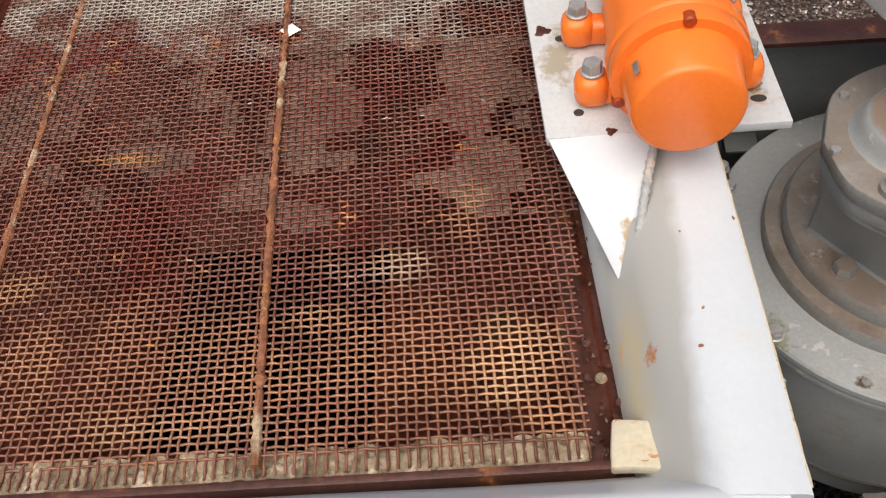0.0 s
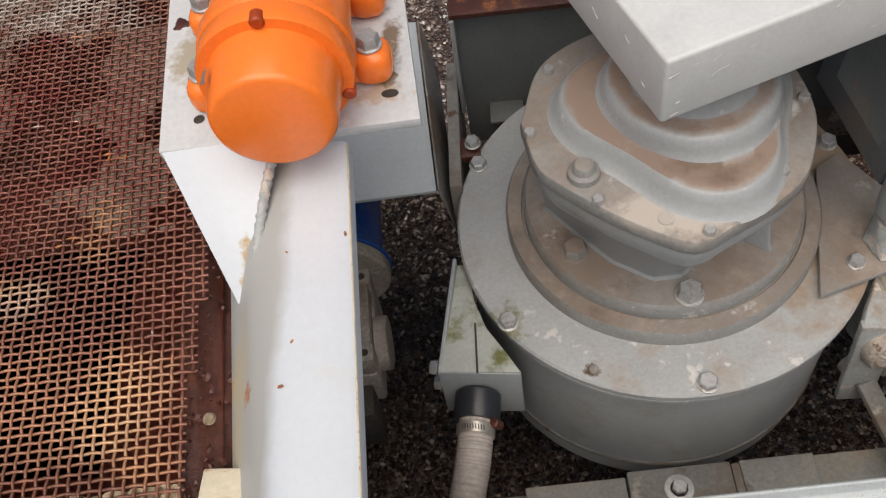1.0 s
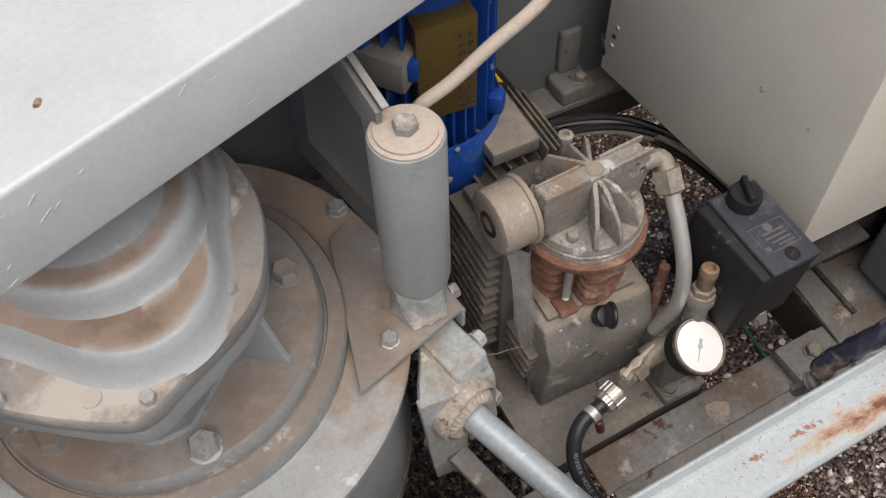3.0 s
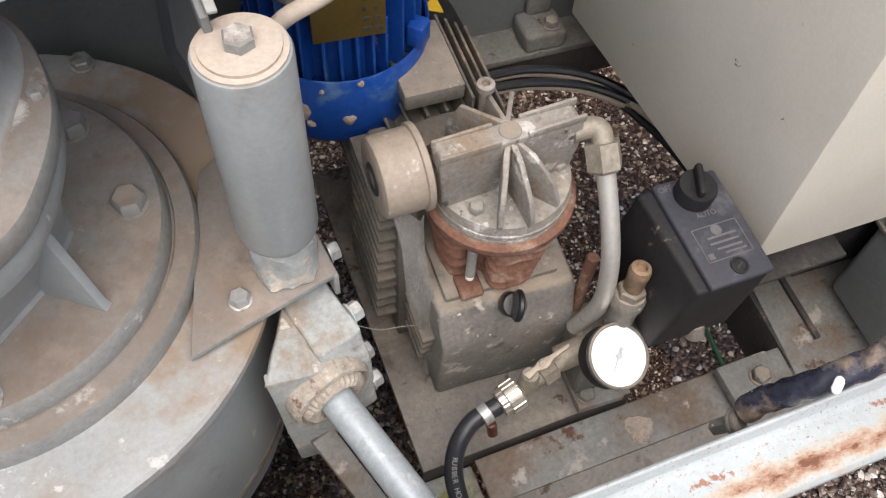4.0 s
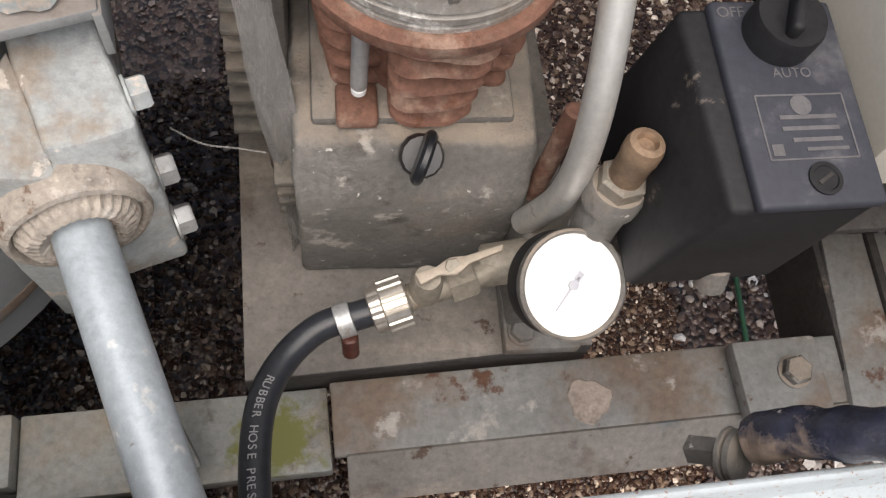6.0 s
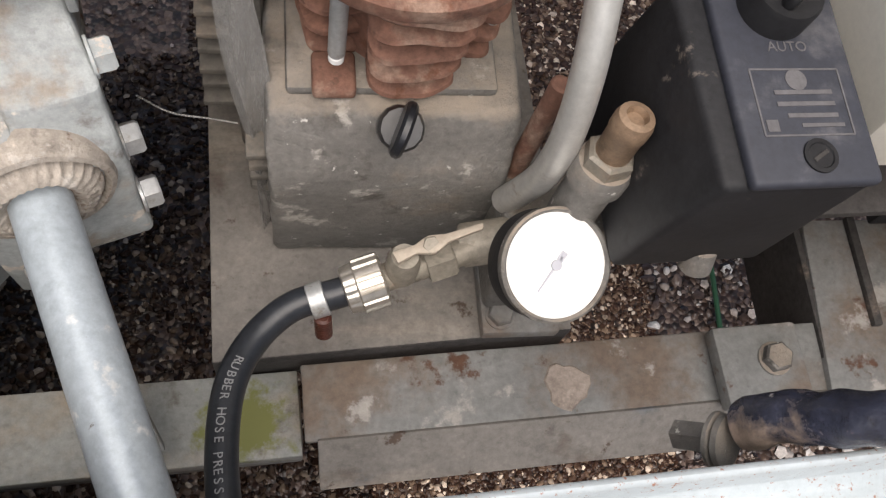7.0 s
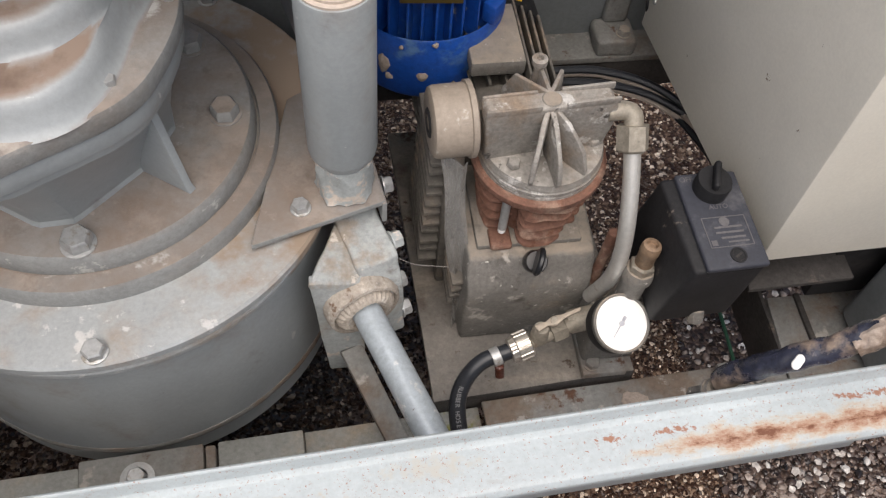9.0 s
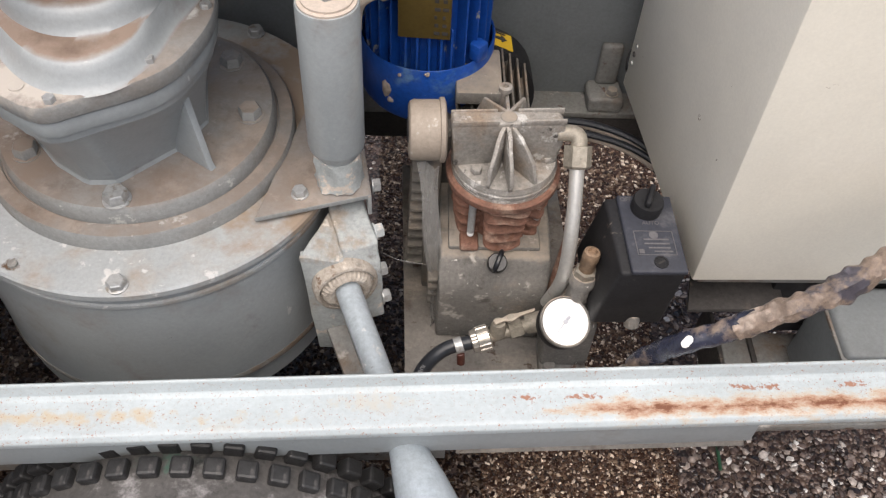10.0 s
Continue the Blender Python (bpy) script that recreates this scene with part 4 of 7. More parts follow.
cover = thing("belt_cover", "pale grey painted sheet metal drive cover", "cover", (0.576, 0.712, 0.954), rz=20.5)
CV = local(0.576, 0.712, 0.0, 20.5)
box(bm := B(), 0, 0.62, 0, 0.33, 0.954, 1.027, 0.004, CV, 3)
part("cover_shell", bm, M_COVER, cover)
lathe(bm := B(), [(0.0035, 0), (0.003, 0.001), (0, 0.0014)], CV @ pose(0.088, 0.048, 1.027), 14, lambda a, k: 1 + 0.3 * math.sin(2 * a))
part("paint_chip", bm, M_MORTAR, cover)
rng = random.Random(11)
for k in range(8):
    x, z, ln_ = 0.004 + 0.16 * rng.random() ** 1.6, rng.uniform(0.960, 1.020), rng.uniform(0.004, 0.012)
    m = CV @ pose(x, -0.0002, z) @ pose(0, 0, 0, 0, -rng.uniform(15, 50), 0)
    box(bm := B(), -ln_ / 2, ln_ / 2, -0.0003, 0.0003, -0.0003, 0.0003, 0, m)
    part("scratch", bm, M_MPLATE, cover, "bright scratch in the paint")
for k in range(5):
    y, z, ln_ = 0.004 + 0.18 * rng.random() ** 1.6, rng.uniform(0.960, 1.020), rng.uniform(0.004, 0.014)
    m = CV @ pose(-0.0002, y, z) @ pose(0, 0, 0, rng.uniform(15, 50), 0, 0)
    box(bm := B(), -0.0003, 0.0003, -ln_ / 2, ln_ / 2, -0.0003, 0.0003, 0, m)
    part("scratch", bm, M_MPLATE, cover)
guard = thing("motor_guard", "dark grey painted steel guard plate beside the motor", "plate", (0.86, 0.88, 0.62))
slab(bm := B(), [(0.868, 0.800, 0.902), (0.852, 0.985, 0.935), (0.834, 0.985, 0.70), (0.879, 0.845, 0.66)], -0.006)
part("plate", bm, M_GREYDARK, guard)
slab(bm := B(), [(0.8672, 0.7985, 0.9045), (0.8512, 0.985, 0.9375), (0.8580, 0.985, 0.9375), (0.8740, 0.7985, 0.9045)], 0.003, 0.0008)
part("folded_edge", bm, M_FLANGE, guard, "pale folded edge")

# ---- post on its bracket ----
post = thing("spring_post", "grey painted tube post with bolted cap", "post", (0.882, 0.788, 0.625))
lathe(bm := B(), [(0.0245, 0.622), (0.0245, 0.668), (0.0325, 0.682), (0.0335, 0.688), (0.0335, 0.878), (0.0325, 0.881), (0.029, 0.882)], Matrix.Translation((0.882, 0.788, 0)), 48)
part("tube", bm, M_GREY, post)
lathe(bm := B(), [(0.031, 0.881), (0.031, 0.8835), (0.027, 0.884), (0.027, 0.8865), (0.012, 0.887)], Matrix.Translation((0.882, 0.788, 0)), 40)
part("cap", bm, M_CABLE, post, "dusty beige cap washer")
bolt(bm := B(), (0.882, 0.788, 0.887), af=0.019, h=0.009, washer=False, turn=25)
part("bolt", bm, M_DUSTY, post)
lathe(bm := B(), [(0.0290, 0.622), (0.0280, 0.630), (0.0272, 0.648), (0.0280, 0.660), (0.0265, 0.668)], Matrix.Translation((0.882, 0.788, 0)), 40, lambda a, k: 1 + 0.06 * math.sin(5 * a + k) + 0.04 * math.sin(11 * a + 2 * k))
part("weld_collar", roughen(bm, 0.0012, 90), M_WELD, post, "lumpy painted weld")
brk = thing("post_bracket", "grey dusty steel bracket plate bolted to the drum", "bracket", (0.86, 0.79, 0.607))
prism(bm := B(), [(0.786, 0.723), (0.921, 0.765), (0.905, 0.86), (0.86, 0.93), (0.828, 0.91)], 0.611, 0.619, 0.0015)
part("plate", bm, M_DUSTY, brk)
slab(bm := B(), [(0.923, 0.763, 0.617), (0.908, 0.858, 0.617), (0.908, 0.858, 0.585), (0.923, 0.763, 0.585)], -0.005)
part("fold", bm, M_DUSTY, brk)
bolt(bm := B(), (0.836, 0.763, 0.619), af=0.016, h=0.008)
part("bolt", bm, M_ZINC, brk)
bolt(bm := B(), (0.921, 0.800, 0.598), (1, 0.16, 0), af=0.016, h=0.009)
part("bolt", bm, M_ZINC, brk)

# ---- clamp and pipe ----
AX = Vector((0.34, -0.94, 0.0)).normalized()
RT = Vector((0.94, 0.34, 0.0)).normalized()
clamp = thing("pipe_clamp", "grey cast clamp block with rusty hex bolts", "clamp", (0.895, 0.74, 0.44))
CL = Matrix(((RT.x, -AX.x, 0, 0.893), (RT.y, -AX.y, 0, 0.735), (0, 0, 1, 0.53), (0, 0, 0, 1)))
prism(bm := B(), [(0.045, 0.060), (-0.016, 0.042), (-0.034, 0.002), (-0.038, -0.09), (0.042, -0.09)], -0.012, 0.035, 0.004, CL @ Matrix(((0, 0, 1, 0), (1, 0, 0, 0), (0, 1, 0, 0), (0, 0, 0, 1))), 3)
part("block", roughen(bm, 0.003, 34, 4), M_CLAMP, clamp)
slab(bm := B(), [(0.8695, 0.7647, 0.587), (0.837, 0.699, 0.574), (0.8915, 0.7027, 0.560)], 0.010, 0.002)
slab(bm, [(0.837, 0.6995, 0.575), (0.850, 0.694, 0.385), (0.8915, 0.692, 0.385), (0.8915, 0.7025, 0.561)], 0.012, 0.002)
part("cheek_plate", roughen(bm, 0.002, 30, 4), M_CLAMP, clamp)
for y, z in ((0.001, 0.040), (-0.012, -0.022), (-0.026, -0.062)):
    bolt(bm := B(), CL @ Vector((0.0345, y, z)), RT, af=0.017, h=0.010)
    part("bolt", bm, M_WELD if z > 0.03 else M_ZINC, clamp)
pipe = thing("steel_pipe", "blue-grey galvanised pipe with threaded collar", "pipe", (0.95, 0.55, 0.5))
P0 = Vector((0.892, 0.700, 0.520))
tube(bm := B(), [P0 + AX * 0.0, P0 + AX * 0.13, P0 + AX * 0.25], 0.0163, 28, 0.05)
part("pipe", bm, M_PIPE, pipe)
lathe(bm := B(), [(0.036, -0.018), (0.0405, -0.015), (0.0418, -0.008), (0.0414, 0.001), (0.0395, 0.006), (0.0365, 0.007), (0.0345, 0.004), (0.0335, -0.003), (0.0325, 0.005), (0.0285, 0.011), (0.0235, 0.013), (0.017, 0.008)], frame_of(P0, P0 + AX)[0], 128, lambda a, k: 1 + 0.008 * math.sin(5 * a) + (0.035 * math.sin(32 * a) if 8 <= k <= 10 else 0))
part("collar", roughen(bm, 0.0008, 70), M_COLLAR, pipe, "dusty threaded collar")
P1 = P0 + AX * 0.25
lathe(bm := B(),  [(0.0168, -0.035), (0.019, -0.02), (0.023, 0.0), (0.029, 0.03), (0.034, 0.07), (0.036, 0.11), (0.036, 0.18), (0.03, 0.182)], frame_of(P1, P1 + AX)[0] , 32)
part("end_fitting", bm, M_PIPE, pipe, "wider pipe end outside the rail")
brace = thing("brace_bar", "grey dusty flat steel brace under the pipe", "brace", (0.92, 0.66, 0.36))
slab(bm := B(), [(0.862, 0.694, 0.43), (0.886, 0.703, 0.43), (0.938, 0.596, 0.355), (0.914, 0.587, 0.355)], 0.012, 0.002)
part("bar", bm, M_FRAME, brace)
lathe(bm := B(), [(0.022, 0), (0.022, 0.02), (0.018, 0.024)], frame_of((0.865, 0.725, 0.445), (0.865 + AX.x, 0.725 + AX.y, 0.43))[0], 24)
part("boss", bm, M_FRAME, brace)


# ---- hopper with its screen ----
U = Vector((math.cos(radians(3.8)), math.sin(radians(3.8)), 0))
V = Vector((-math.sin(radians(7.2)), math.cos(radians(7.2)), 0))
O = Vector((0.181, 0.429, 0.921))


def on_screen(u, v, z=0.0):
    return O + U * u + V * v + Vector((0, 0, z))


hopper = thing("hopper", "white painted steel hopper with rust-edged beams", "hopper", (-0.15, 0.75, 0.3))
# side beam: a folded sheet, steep inner face, flat top, upright outer face
side = [(0.036, -0.022), (0.040, -0.008), (0.048, 0.005), (0.056, 0.0165), (0.064, 0.028), (0.070, 0.0367), (0.0755, 0.0445), (0.080, 0.0505), (0.0845, 0.0556), (0.090, 0.0592), (0.098, 0.0610), (0.112, 0.0613), (0.140, 0.061), (0.1445, 0.059), (0.146, 0.052), (0.1465, 0.040), (0.1435, 0.040), (0.142, 0.050), (0.110, 0.0555), (0.098, 0.0545), (0.086, 0.047), (0.076, 0.034), (0.062, 0.014), (0.043, -0.022)]


def beam_x(w, y):
    """Where the beam's fold at w stands across, at the place y along it."""
    q = (y - 0.36) / 0.29
    return 0.190 + w * (0.985 - 0.03 * q) - 0.0145 * q - (0.022 * q if w < 0.07 else 0.022 * q * max(0.0, (0.09 - w) / 0.02) if w < 0.09 else 0.0)


t = B()
rings = []
for k in range(15):
    y = 0.356 + 0.348 * k / 14
    rings.append([t.verts.new((beam_x(w, y) + 0.0008 * math.sin(9 * y + 30 * w), y, 0.921 + z)) for w, z in side])
for a, b in zip(rings, rings[1:]):
    for i in range(len(side)):
        j = (i + 1) % len(side)
        t.faces.new((a[i], a[j], b[j], b[i]))
t.faces.new(rings[0])
t.faces.new(rings[-1][::-1])
bmesh.ops.recalc_face_normals(t, faces=t.faces)
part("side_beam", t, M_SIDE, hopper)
t = B()
tube(t, [(beam_x(0.1450, y) + 0.0008 * math.sin(9 * y + 4.35), y, 0.9797) for y in (0.362, 0.44, 0.52, 0.60, 0.66, 0.70)], 0.0011, 6, 0.004, lambda s_, a_: 0.0009 + 0.0007 * noise.noise(Vector((s_ * 60, 1.0, 0.0))))
part("rust_edge", t, M_TAB, hopper, "cream rust-streaked line along the beam edge")
# front beam: the same folded sheet, rising away from the screen
W = Vector((-U.y, U.x, 0))
lip = [(-0.031, -0.022), (-0.034, -0.006), (-0.044, 0.010), (-0.058, 0.032), (-0.067, 0.047), (-0.072, 0.0535), (-0.078, 0.0575), (-0.086, 0.059), (-0.112, 0.059), (-0.116, 0.055), (-0.116, 0.030), (-0.112, 0.030), (-0.108, 0.052), (-0.080, 0.051), (-0.064, 0.032), (-0.040, -0.022)]
t = B()
rings = [[t.verts.new(O + U * u + W * (w + 0.0006 * math.sin(19 * u)) + Vector((0, 0, z))) for w, z in lip] for u in [-0.62 + 0.752 * k / 20 for k in range(21)]]
for a, b in zip(rings, rings[1:]):
    for i in range(len(lip)):
        j = (i + 1) % len(lip)
        t.faces.new((a[i], a[j], b[j], b[i]))
t.faces.new(rings[0])
t.faces.new(rings[-1][::-1])
bmesh.ops.recalc_face_normals(t, faces=t.faces)
part("front_beam", t, M_WHITE, hopper)
box(bm := B(), -0.62, 0.020, -0.0305, -0.0225, -0.03, 0.004, 0.0015, Matrix.Translation(O) @ pose(0, 0, 0, 0, 0, 3.8))
box(bm, -0.62, 0.022, -0.0225, -0.008, -0.018, -0.014, 0.001, Matrix.Translation(O) @ pose(0, 0, 0, 0, 0, 3.8))
roughen(bm, 0.001, 60)
part("front_angle", bm, M_RUSTSTEEL, hopper, "dark rusty angle bar")
slab(bm := B(), [on_screen(-0.004, -0.03, -0.010), on_screen(0.052, -0.03, -0.034), on_screen(0.040, 0.42, -0.034), on_screen(-0.006, 0.42, -0.010)], 0.004)
bmesh.ops.subdivide_edges(bm, edges=bm.edges[:], cuts=14, use_grid_fill=True)
roughen(bm, 0.006, 60)
part("side_ledge", bm, M_RUSTSTEEL, hopper, "dark rusty ledge beside the screen")
rng = random.Random(5)
t = B()
for k in range(150):
    v = rng.uniform(-0.02, 0.40)
    u = rng.uniform(-0.004, 0.046 - 0.02 * v) * rng.uniform(0.3, 1.0) + 0.02 * v
    r = rng.uniform(0.001, 0.0038) * (1.3 if v < 0.1 else 0.8)
    m = Matrix.Translation(on_screen(u, v, -0.008 - 0.35 * u + rng.uniform(0.0, 0.004))) @ pose(0, 0, 0, rng.uniform(-40, 40), rng.uniform(-40, 40), rng.uniform(0, 360))
    ring = [t.verts.new(m @ Vector((r * rng.uniform(0.5, 1.2) * math.cos(i * 1.047), r * rng.uniform(0.5, 1.2) * math.sin(i * 1.047), rng.uniform(-0.001, 0.001)))) for i in range(6)]
    hi, lo = t.verts.new(m @ Vector((0, 0, 0.0016))), t.verts.new(m @ Vector((0, 0, -0.003)))
    for i in range(6):
        t.faces.new((ring[i], ring[(i + 1) % 6], hi))
        t.faces.new((ring[(i + 1) % 6], ring[i], lo))
part("rust_crust", t, M_RUSTSTEEL, hopper, "loose wet rust crust on the ledge", 30.0, "stuff")
slab(bm := B(), [(0.198, 0.398, 0.931), (0.238, 0.396, 0.934), (0.240, 0.440, 0.932), (0.201, 0.442, 0.930)], 0.012, 0.003)
part("corner_tab", roughen(bm, 0.002, 30, 2), M_TAB, hopper, "cream corner tab with rust streaks")
slab(bm := B(), [(0.153, 0.697, 1.001), (0.214, 0.578, 0.934), (0.226, 0.580, 0.938), (0.241, 0.645, 0.975), (0.254, 0.697, 1.001)], 0.006, 0.0015)
part("gusset", bm, M_WHITE, hopper)
tube(bm := B(), [(0.226, 0.584, 0.940), (0.234, 0.612, 0.960), (0.242, 0.648, 0.980), (0.252, 0.69, 0.996)], 0.0040, 10, 0.002, lambda s, a: 0.0042 + 0.0005 * math.sin(s * 700) + 0.0004 * math.sin(s * 1900 + a))
part("weld_bead", bm, M_WELD, hopper, "lumpy painted weld bead")
for k, (x, y, r) in enumerate(((0.277, 0.514, 0.0016), (0.271, 0.478, 0.0018), (0.286, 0.536, 0.0008), (0.266, 0.594, 0.0010), (0.312, 0.607, 0.0022))):
    lathe(bm := B(), [(r, 0), (r * 0.9, 0.0004), (0, 0.0006)], Matrix.Translation((x, y, 0.9815)), 14, lambda a, q: 1 + 0.3 * math.sin(2 * a + k) + 0.15 * math.sin(5 * a + 2 * k))
    part("rust_spot", bm, M_SEAM, hopper, "small orange rust spot")
PL = [(0.153, 0.694), (0.376, 0.703), (0.345, 1.03), (0.118, 1.02)]
prism(bm := B(), PL, 0.991, 1.001, 0.0012)
part("motor_plate", bm, M_MPLATE, hopper, "grey scuffed motor mounting plate")
# flat discs on the plate: the dark inside open holes, put into colour
for k, (x, y) in enumerate(((0.184, 0.727), (0.350, 0.735), (0.168, 0.838))):
    lathe(bm := B(), [(0.0052, 0), (0.005, 0.0003), (0, 0.0003)], Matrix.Translation((x, y, 1.0008)) @ Matrix.Diagonal((1.0 + 0.5 * (k == 1), 1, 1, 1)), 18)
    part("bolt_hole", bm, M_DARK, hopper, "dark disc drawn as an empty bolt hole")
for k, (x, y, r) in enumerate(((0.150, 0.852, 0.008), (0.213, 0.700, 0.005), (0.345, 0.79, 0.010), (0.347, 0.752, 0.009))):
    lathe(bm := B(), [(r, 0), (r * 0.9, 0.0005), (0, 0.0008)], Matrix.Translation((x, y, 1.001)), 20, lambda a, q: 1 + 0.25 * math.sin(3 * a + 2 * x * 90) + 0.1 * math.sin(7 * a))
    part("stain", bm, M_RUSTSTEEL if k < 2 else M_MORTAR, hopper)
# funnel under the screen
t = B()
top = [on_screen(-0.80, -0.045, -0.02), on_screen(0.028, -0.045, -0.02), on_screen(0.028, 0.90, -0.02), on_screen(-0.80, 0.90, -0.02)]
low = [Vector((-0.42, 0.60, 0.52)), Vector((-0.10, 0.60, 0.52)), Vector((-0.10, 0.95, 0.52)), Vector((-0.42, 0.95, 0.52))]
a, b = [t.verts.new(p) for p in top], [t.verts.new(p) for p in low]
for i in range(4):
    t.faces.new((a[i], a[(i + 1) % 4], b[(i + 1) % 4], b[i]))
t.faces.new(b[::-1])
bmesh.ops.solidify(t, geom=t.faces[:], thickness=0.004)
part("funnel", t, M_PIT, hopper, "dark mortar-crusted funnel")

# unseen sheets added below the hopper to keep light off the ground
box(bm := B(), -0.02, -0.01, 0.36, 1.30, 0.0, 0.57, 0.001)
part("side_light_block", bm, M_GREYDARK, hopper)
box(bm := B(), -0.60, 0.30, 0.345, 0.355, 0.0, 0.885, 0.001)
part("front_light_block", bm, M_GREYDARK, hopper)
# leaf and crumbs in the rusty ledge
single("dry_leaf", slab(B(), [(0.214, 0.497, 0.918), (0.222, 0.499, 0.921), (0.219, 0.519, 0.925), (0.212, 0.515, 0.920)], 0.0006, 0.0), material("dry_leaf_tan", (0.45, 0.27, 0.08), 0.7), "small dry yellow leaf on the rusty ledge", "leaf")
lathe(bm := B(), [(0, 0), (0.004, 0.001), (0.0055, 0.004), (0.004, 0.007), (0, 0.008)], Matrix.Translation((0.195, 0.487, 0.912)), 14)
single("pebble", bm, M_MORTAR, "small tan pebble beside the screen", "pebble")
single("paper_scrap", slab(B(), [(-0.163, 0.966, 0.9265), (-0.149, 0.977, 0.9270), (-0.163, 0.990, 0.9275), (-0.177, 0.979, 0.9265)], 0.0006, 0.0), M_PAPER, "small white scrap of paper on the screen", "paper")

# woven screen
PU, PV = 0.0087, 0.0076
NU, NV = 78, 106
screen = thing("screen", "rusty woven wire sieve screen clogged with dried slurry", "sieve", tuple(on_screen(-0.35, 0.4)))


def reach(v):
    """How far the screen runs on to the right, past its corner."""
    return 0.036 * min(1.0, max(0.0, v - 0.02) / 0.30)


def wire(along, i):
    """One wire, bent over and under the others."""
    verts, faces = [], []
    wob = random.uniform(-0.0005, 0.0005)
    if along == "v":
        k0 = -5 if i >= 0 else 2 * math.ceil((0.02 + 0.30 * -i * PU / 0.036) / PV)
        ks = range(k0, 2 * NV)
    else:
        ks = range(-2 * int(reach(i * PV) / PU) - 1, 2 * NU)
    for k in ks:
        s = k / 2 * (PV if along == "v" else PU)
        lift = 0.0010 * math.cos(math.pi * (k / 2 + i))
        for c in range(5):
            a = 2 * math.pi * c / 5 + 0.3
            du, dz = 0.00142 * math.cos(a), 0.00142 * math.sin(a)
            bend = 0.0011 * noise.noise(Vector((s * 45, i * 7.7, 2.0)))
            if along == "v":
                p = on_screen(-i * PU + du + wob + bend, s, lift + dz)
            else:
                p = on_screen(-s, i * PV + du + wob + 0.5 * bend, -lift + dz)
            sag = 0.006 * noise.noise(Vector((p.x * 4, p.y * 4, 0.5)))
            verts.append((p.x, p.y, p.z + sag))
    for k in range(len(ks) - 1):
        for c in range(5):
            d = (c + 1) % 5
            faces.append((k * 5 + c, k * 5 + d, k * 5 + 5 + d, k * 5 + 5 + c))
    me = bpy.data.meshes.new("wire")
    me.from_pydata(verts, [], faces)
    me.shade_smooth()
    me.materials.append(M_RUSTWIRE)
    ob = new("wire", me)
    ob.parent = screen
    ob.matrix_parent_inverse = ROOT[screen]


for i in range(-4, NU):
    wire("v", i)
for i in range(NV):
    wire("u", i)
# where slurry fills the openings: middle and half widths on the screen
CLOGS = ((-0.35, 0.95, 1.6, 0.76), (-0.245, 0.44, 0.10, 0.17), (-0.04, 0.45, 0.10, 0.15), (-0.41, 0.37, 0.07, 0.05), (-0.30, 0.30, 0.06, 0.045), (-0.24, 0.262, 0.06, 0.04), (-0.05, 0.30, 0.07, 0.10), (-0.58, 0.47, 0.13, 0.13))
verts, faces = [], []
for i in range(-4, NU - 1):
    for j in range(NV - 1):
        if i < 0 and -i * PU > reach(j * PV):
            continue
        p = on_screen(-(i + 0.5) * PU, (j + 0.5) * PV)
        v = j * PV
        u = i * PU
        f = 0.32 * noise.noise(Vector((p.x * 9, p.y * 9, 3.3))) + 0.34 * noise.noise(Vector((p.x * 26, p.y * 26, 1.1))) - 0.22
        f += max(0.75 - math.hypot((u + cu) / ru, (v - cv) / rv) * 0.75 for cu, cv, ru, rv in CLOGS)
        if f < 0.15:
            continue
        h, hv = PU / 2 * 1.05, PV / 2 * 1.05
        z = -0.0012 + 0.006 * noise.noise(Vector((p.x * 4, p.y * 4, 0.5))) + random.uniform(-0.0007, 0.0005)
        b = len(verts)
        for du, dv in ((-h, -hv), (h, -hv), (h, hv), (-h, hv)):
            q = p + U * du + V * dv
            verts.append((q.x, q.y, p.z + z + random.uniform(-0.0004, 0.0004)))
        verts.append((p.x, p.y, p.z + z - random.uniform(0.0004, 0.0016)))
        faces += [(b, b + 1, b + 4), (b + 1, b + 2, b + 4), (b + 2, b + 3, b + 4), (b + 3, b, b + 4)]
me = bpy.data.meshes.new("dried_slurry")
me.from_pydata(verts, [], faces)
me.materials.append(M_CLOG)
plug = new("dried_slurry", me)
plug.parent, plug.matrix_parent_inverse = screen, ROOT[screen]
tagged(plug, "grey dried slurry filling the openings", "", "", "stuff")
for u0 in (-0.278, -0.565):
    tube(bm := B(), [on_screen(u0, -0.01, 0.003), on_screen(u0 - 0.002, 0.3, 0.003), on_screen(u0, 0.78, 0.003)], 0.004, 8, 0.008, lambda s, a: 0.0042 + 0.0010 * math.sin(s * 390) + 0.0006 * math.sin(s * 1130))
    part("seam_bar", roughen(bm, 0.0016, 120), M_SEAM, screen, "rusty crusted seam of the screen")
verts = B()
box(verts, -0.62, 0.0, -0.0215, 0.006, -0.010, -0.002, 0.0, Matrix.Translation(O) @ pose(0, 0, 0, 0, 0, 3.8))
bmesh.ops.subdivide_edges(verts, edges=[e for e in verts.edges if e.calc_length() > 0.3], cuts=150)
bmesh.ops.subdivide_edges(verts, edges=[e for e in verts.edges if 0.02 < e.calc_length() < 0.03], cuts=6)
for v in verts.verts:
    v.co.z += 0.006 * noise.noise(v.co * 60) + 0.005 * noise.noise(v.co * 190)
    v.co.y += 0.003 * noise.noise(v.co * 90)
part("mortar_edge", verts, M_MORTAR, screen, "lumpy mortar crust along the edge")
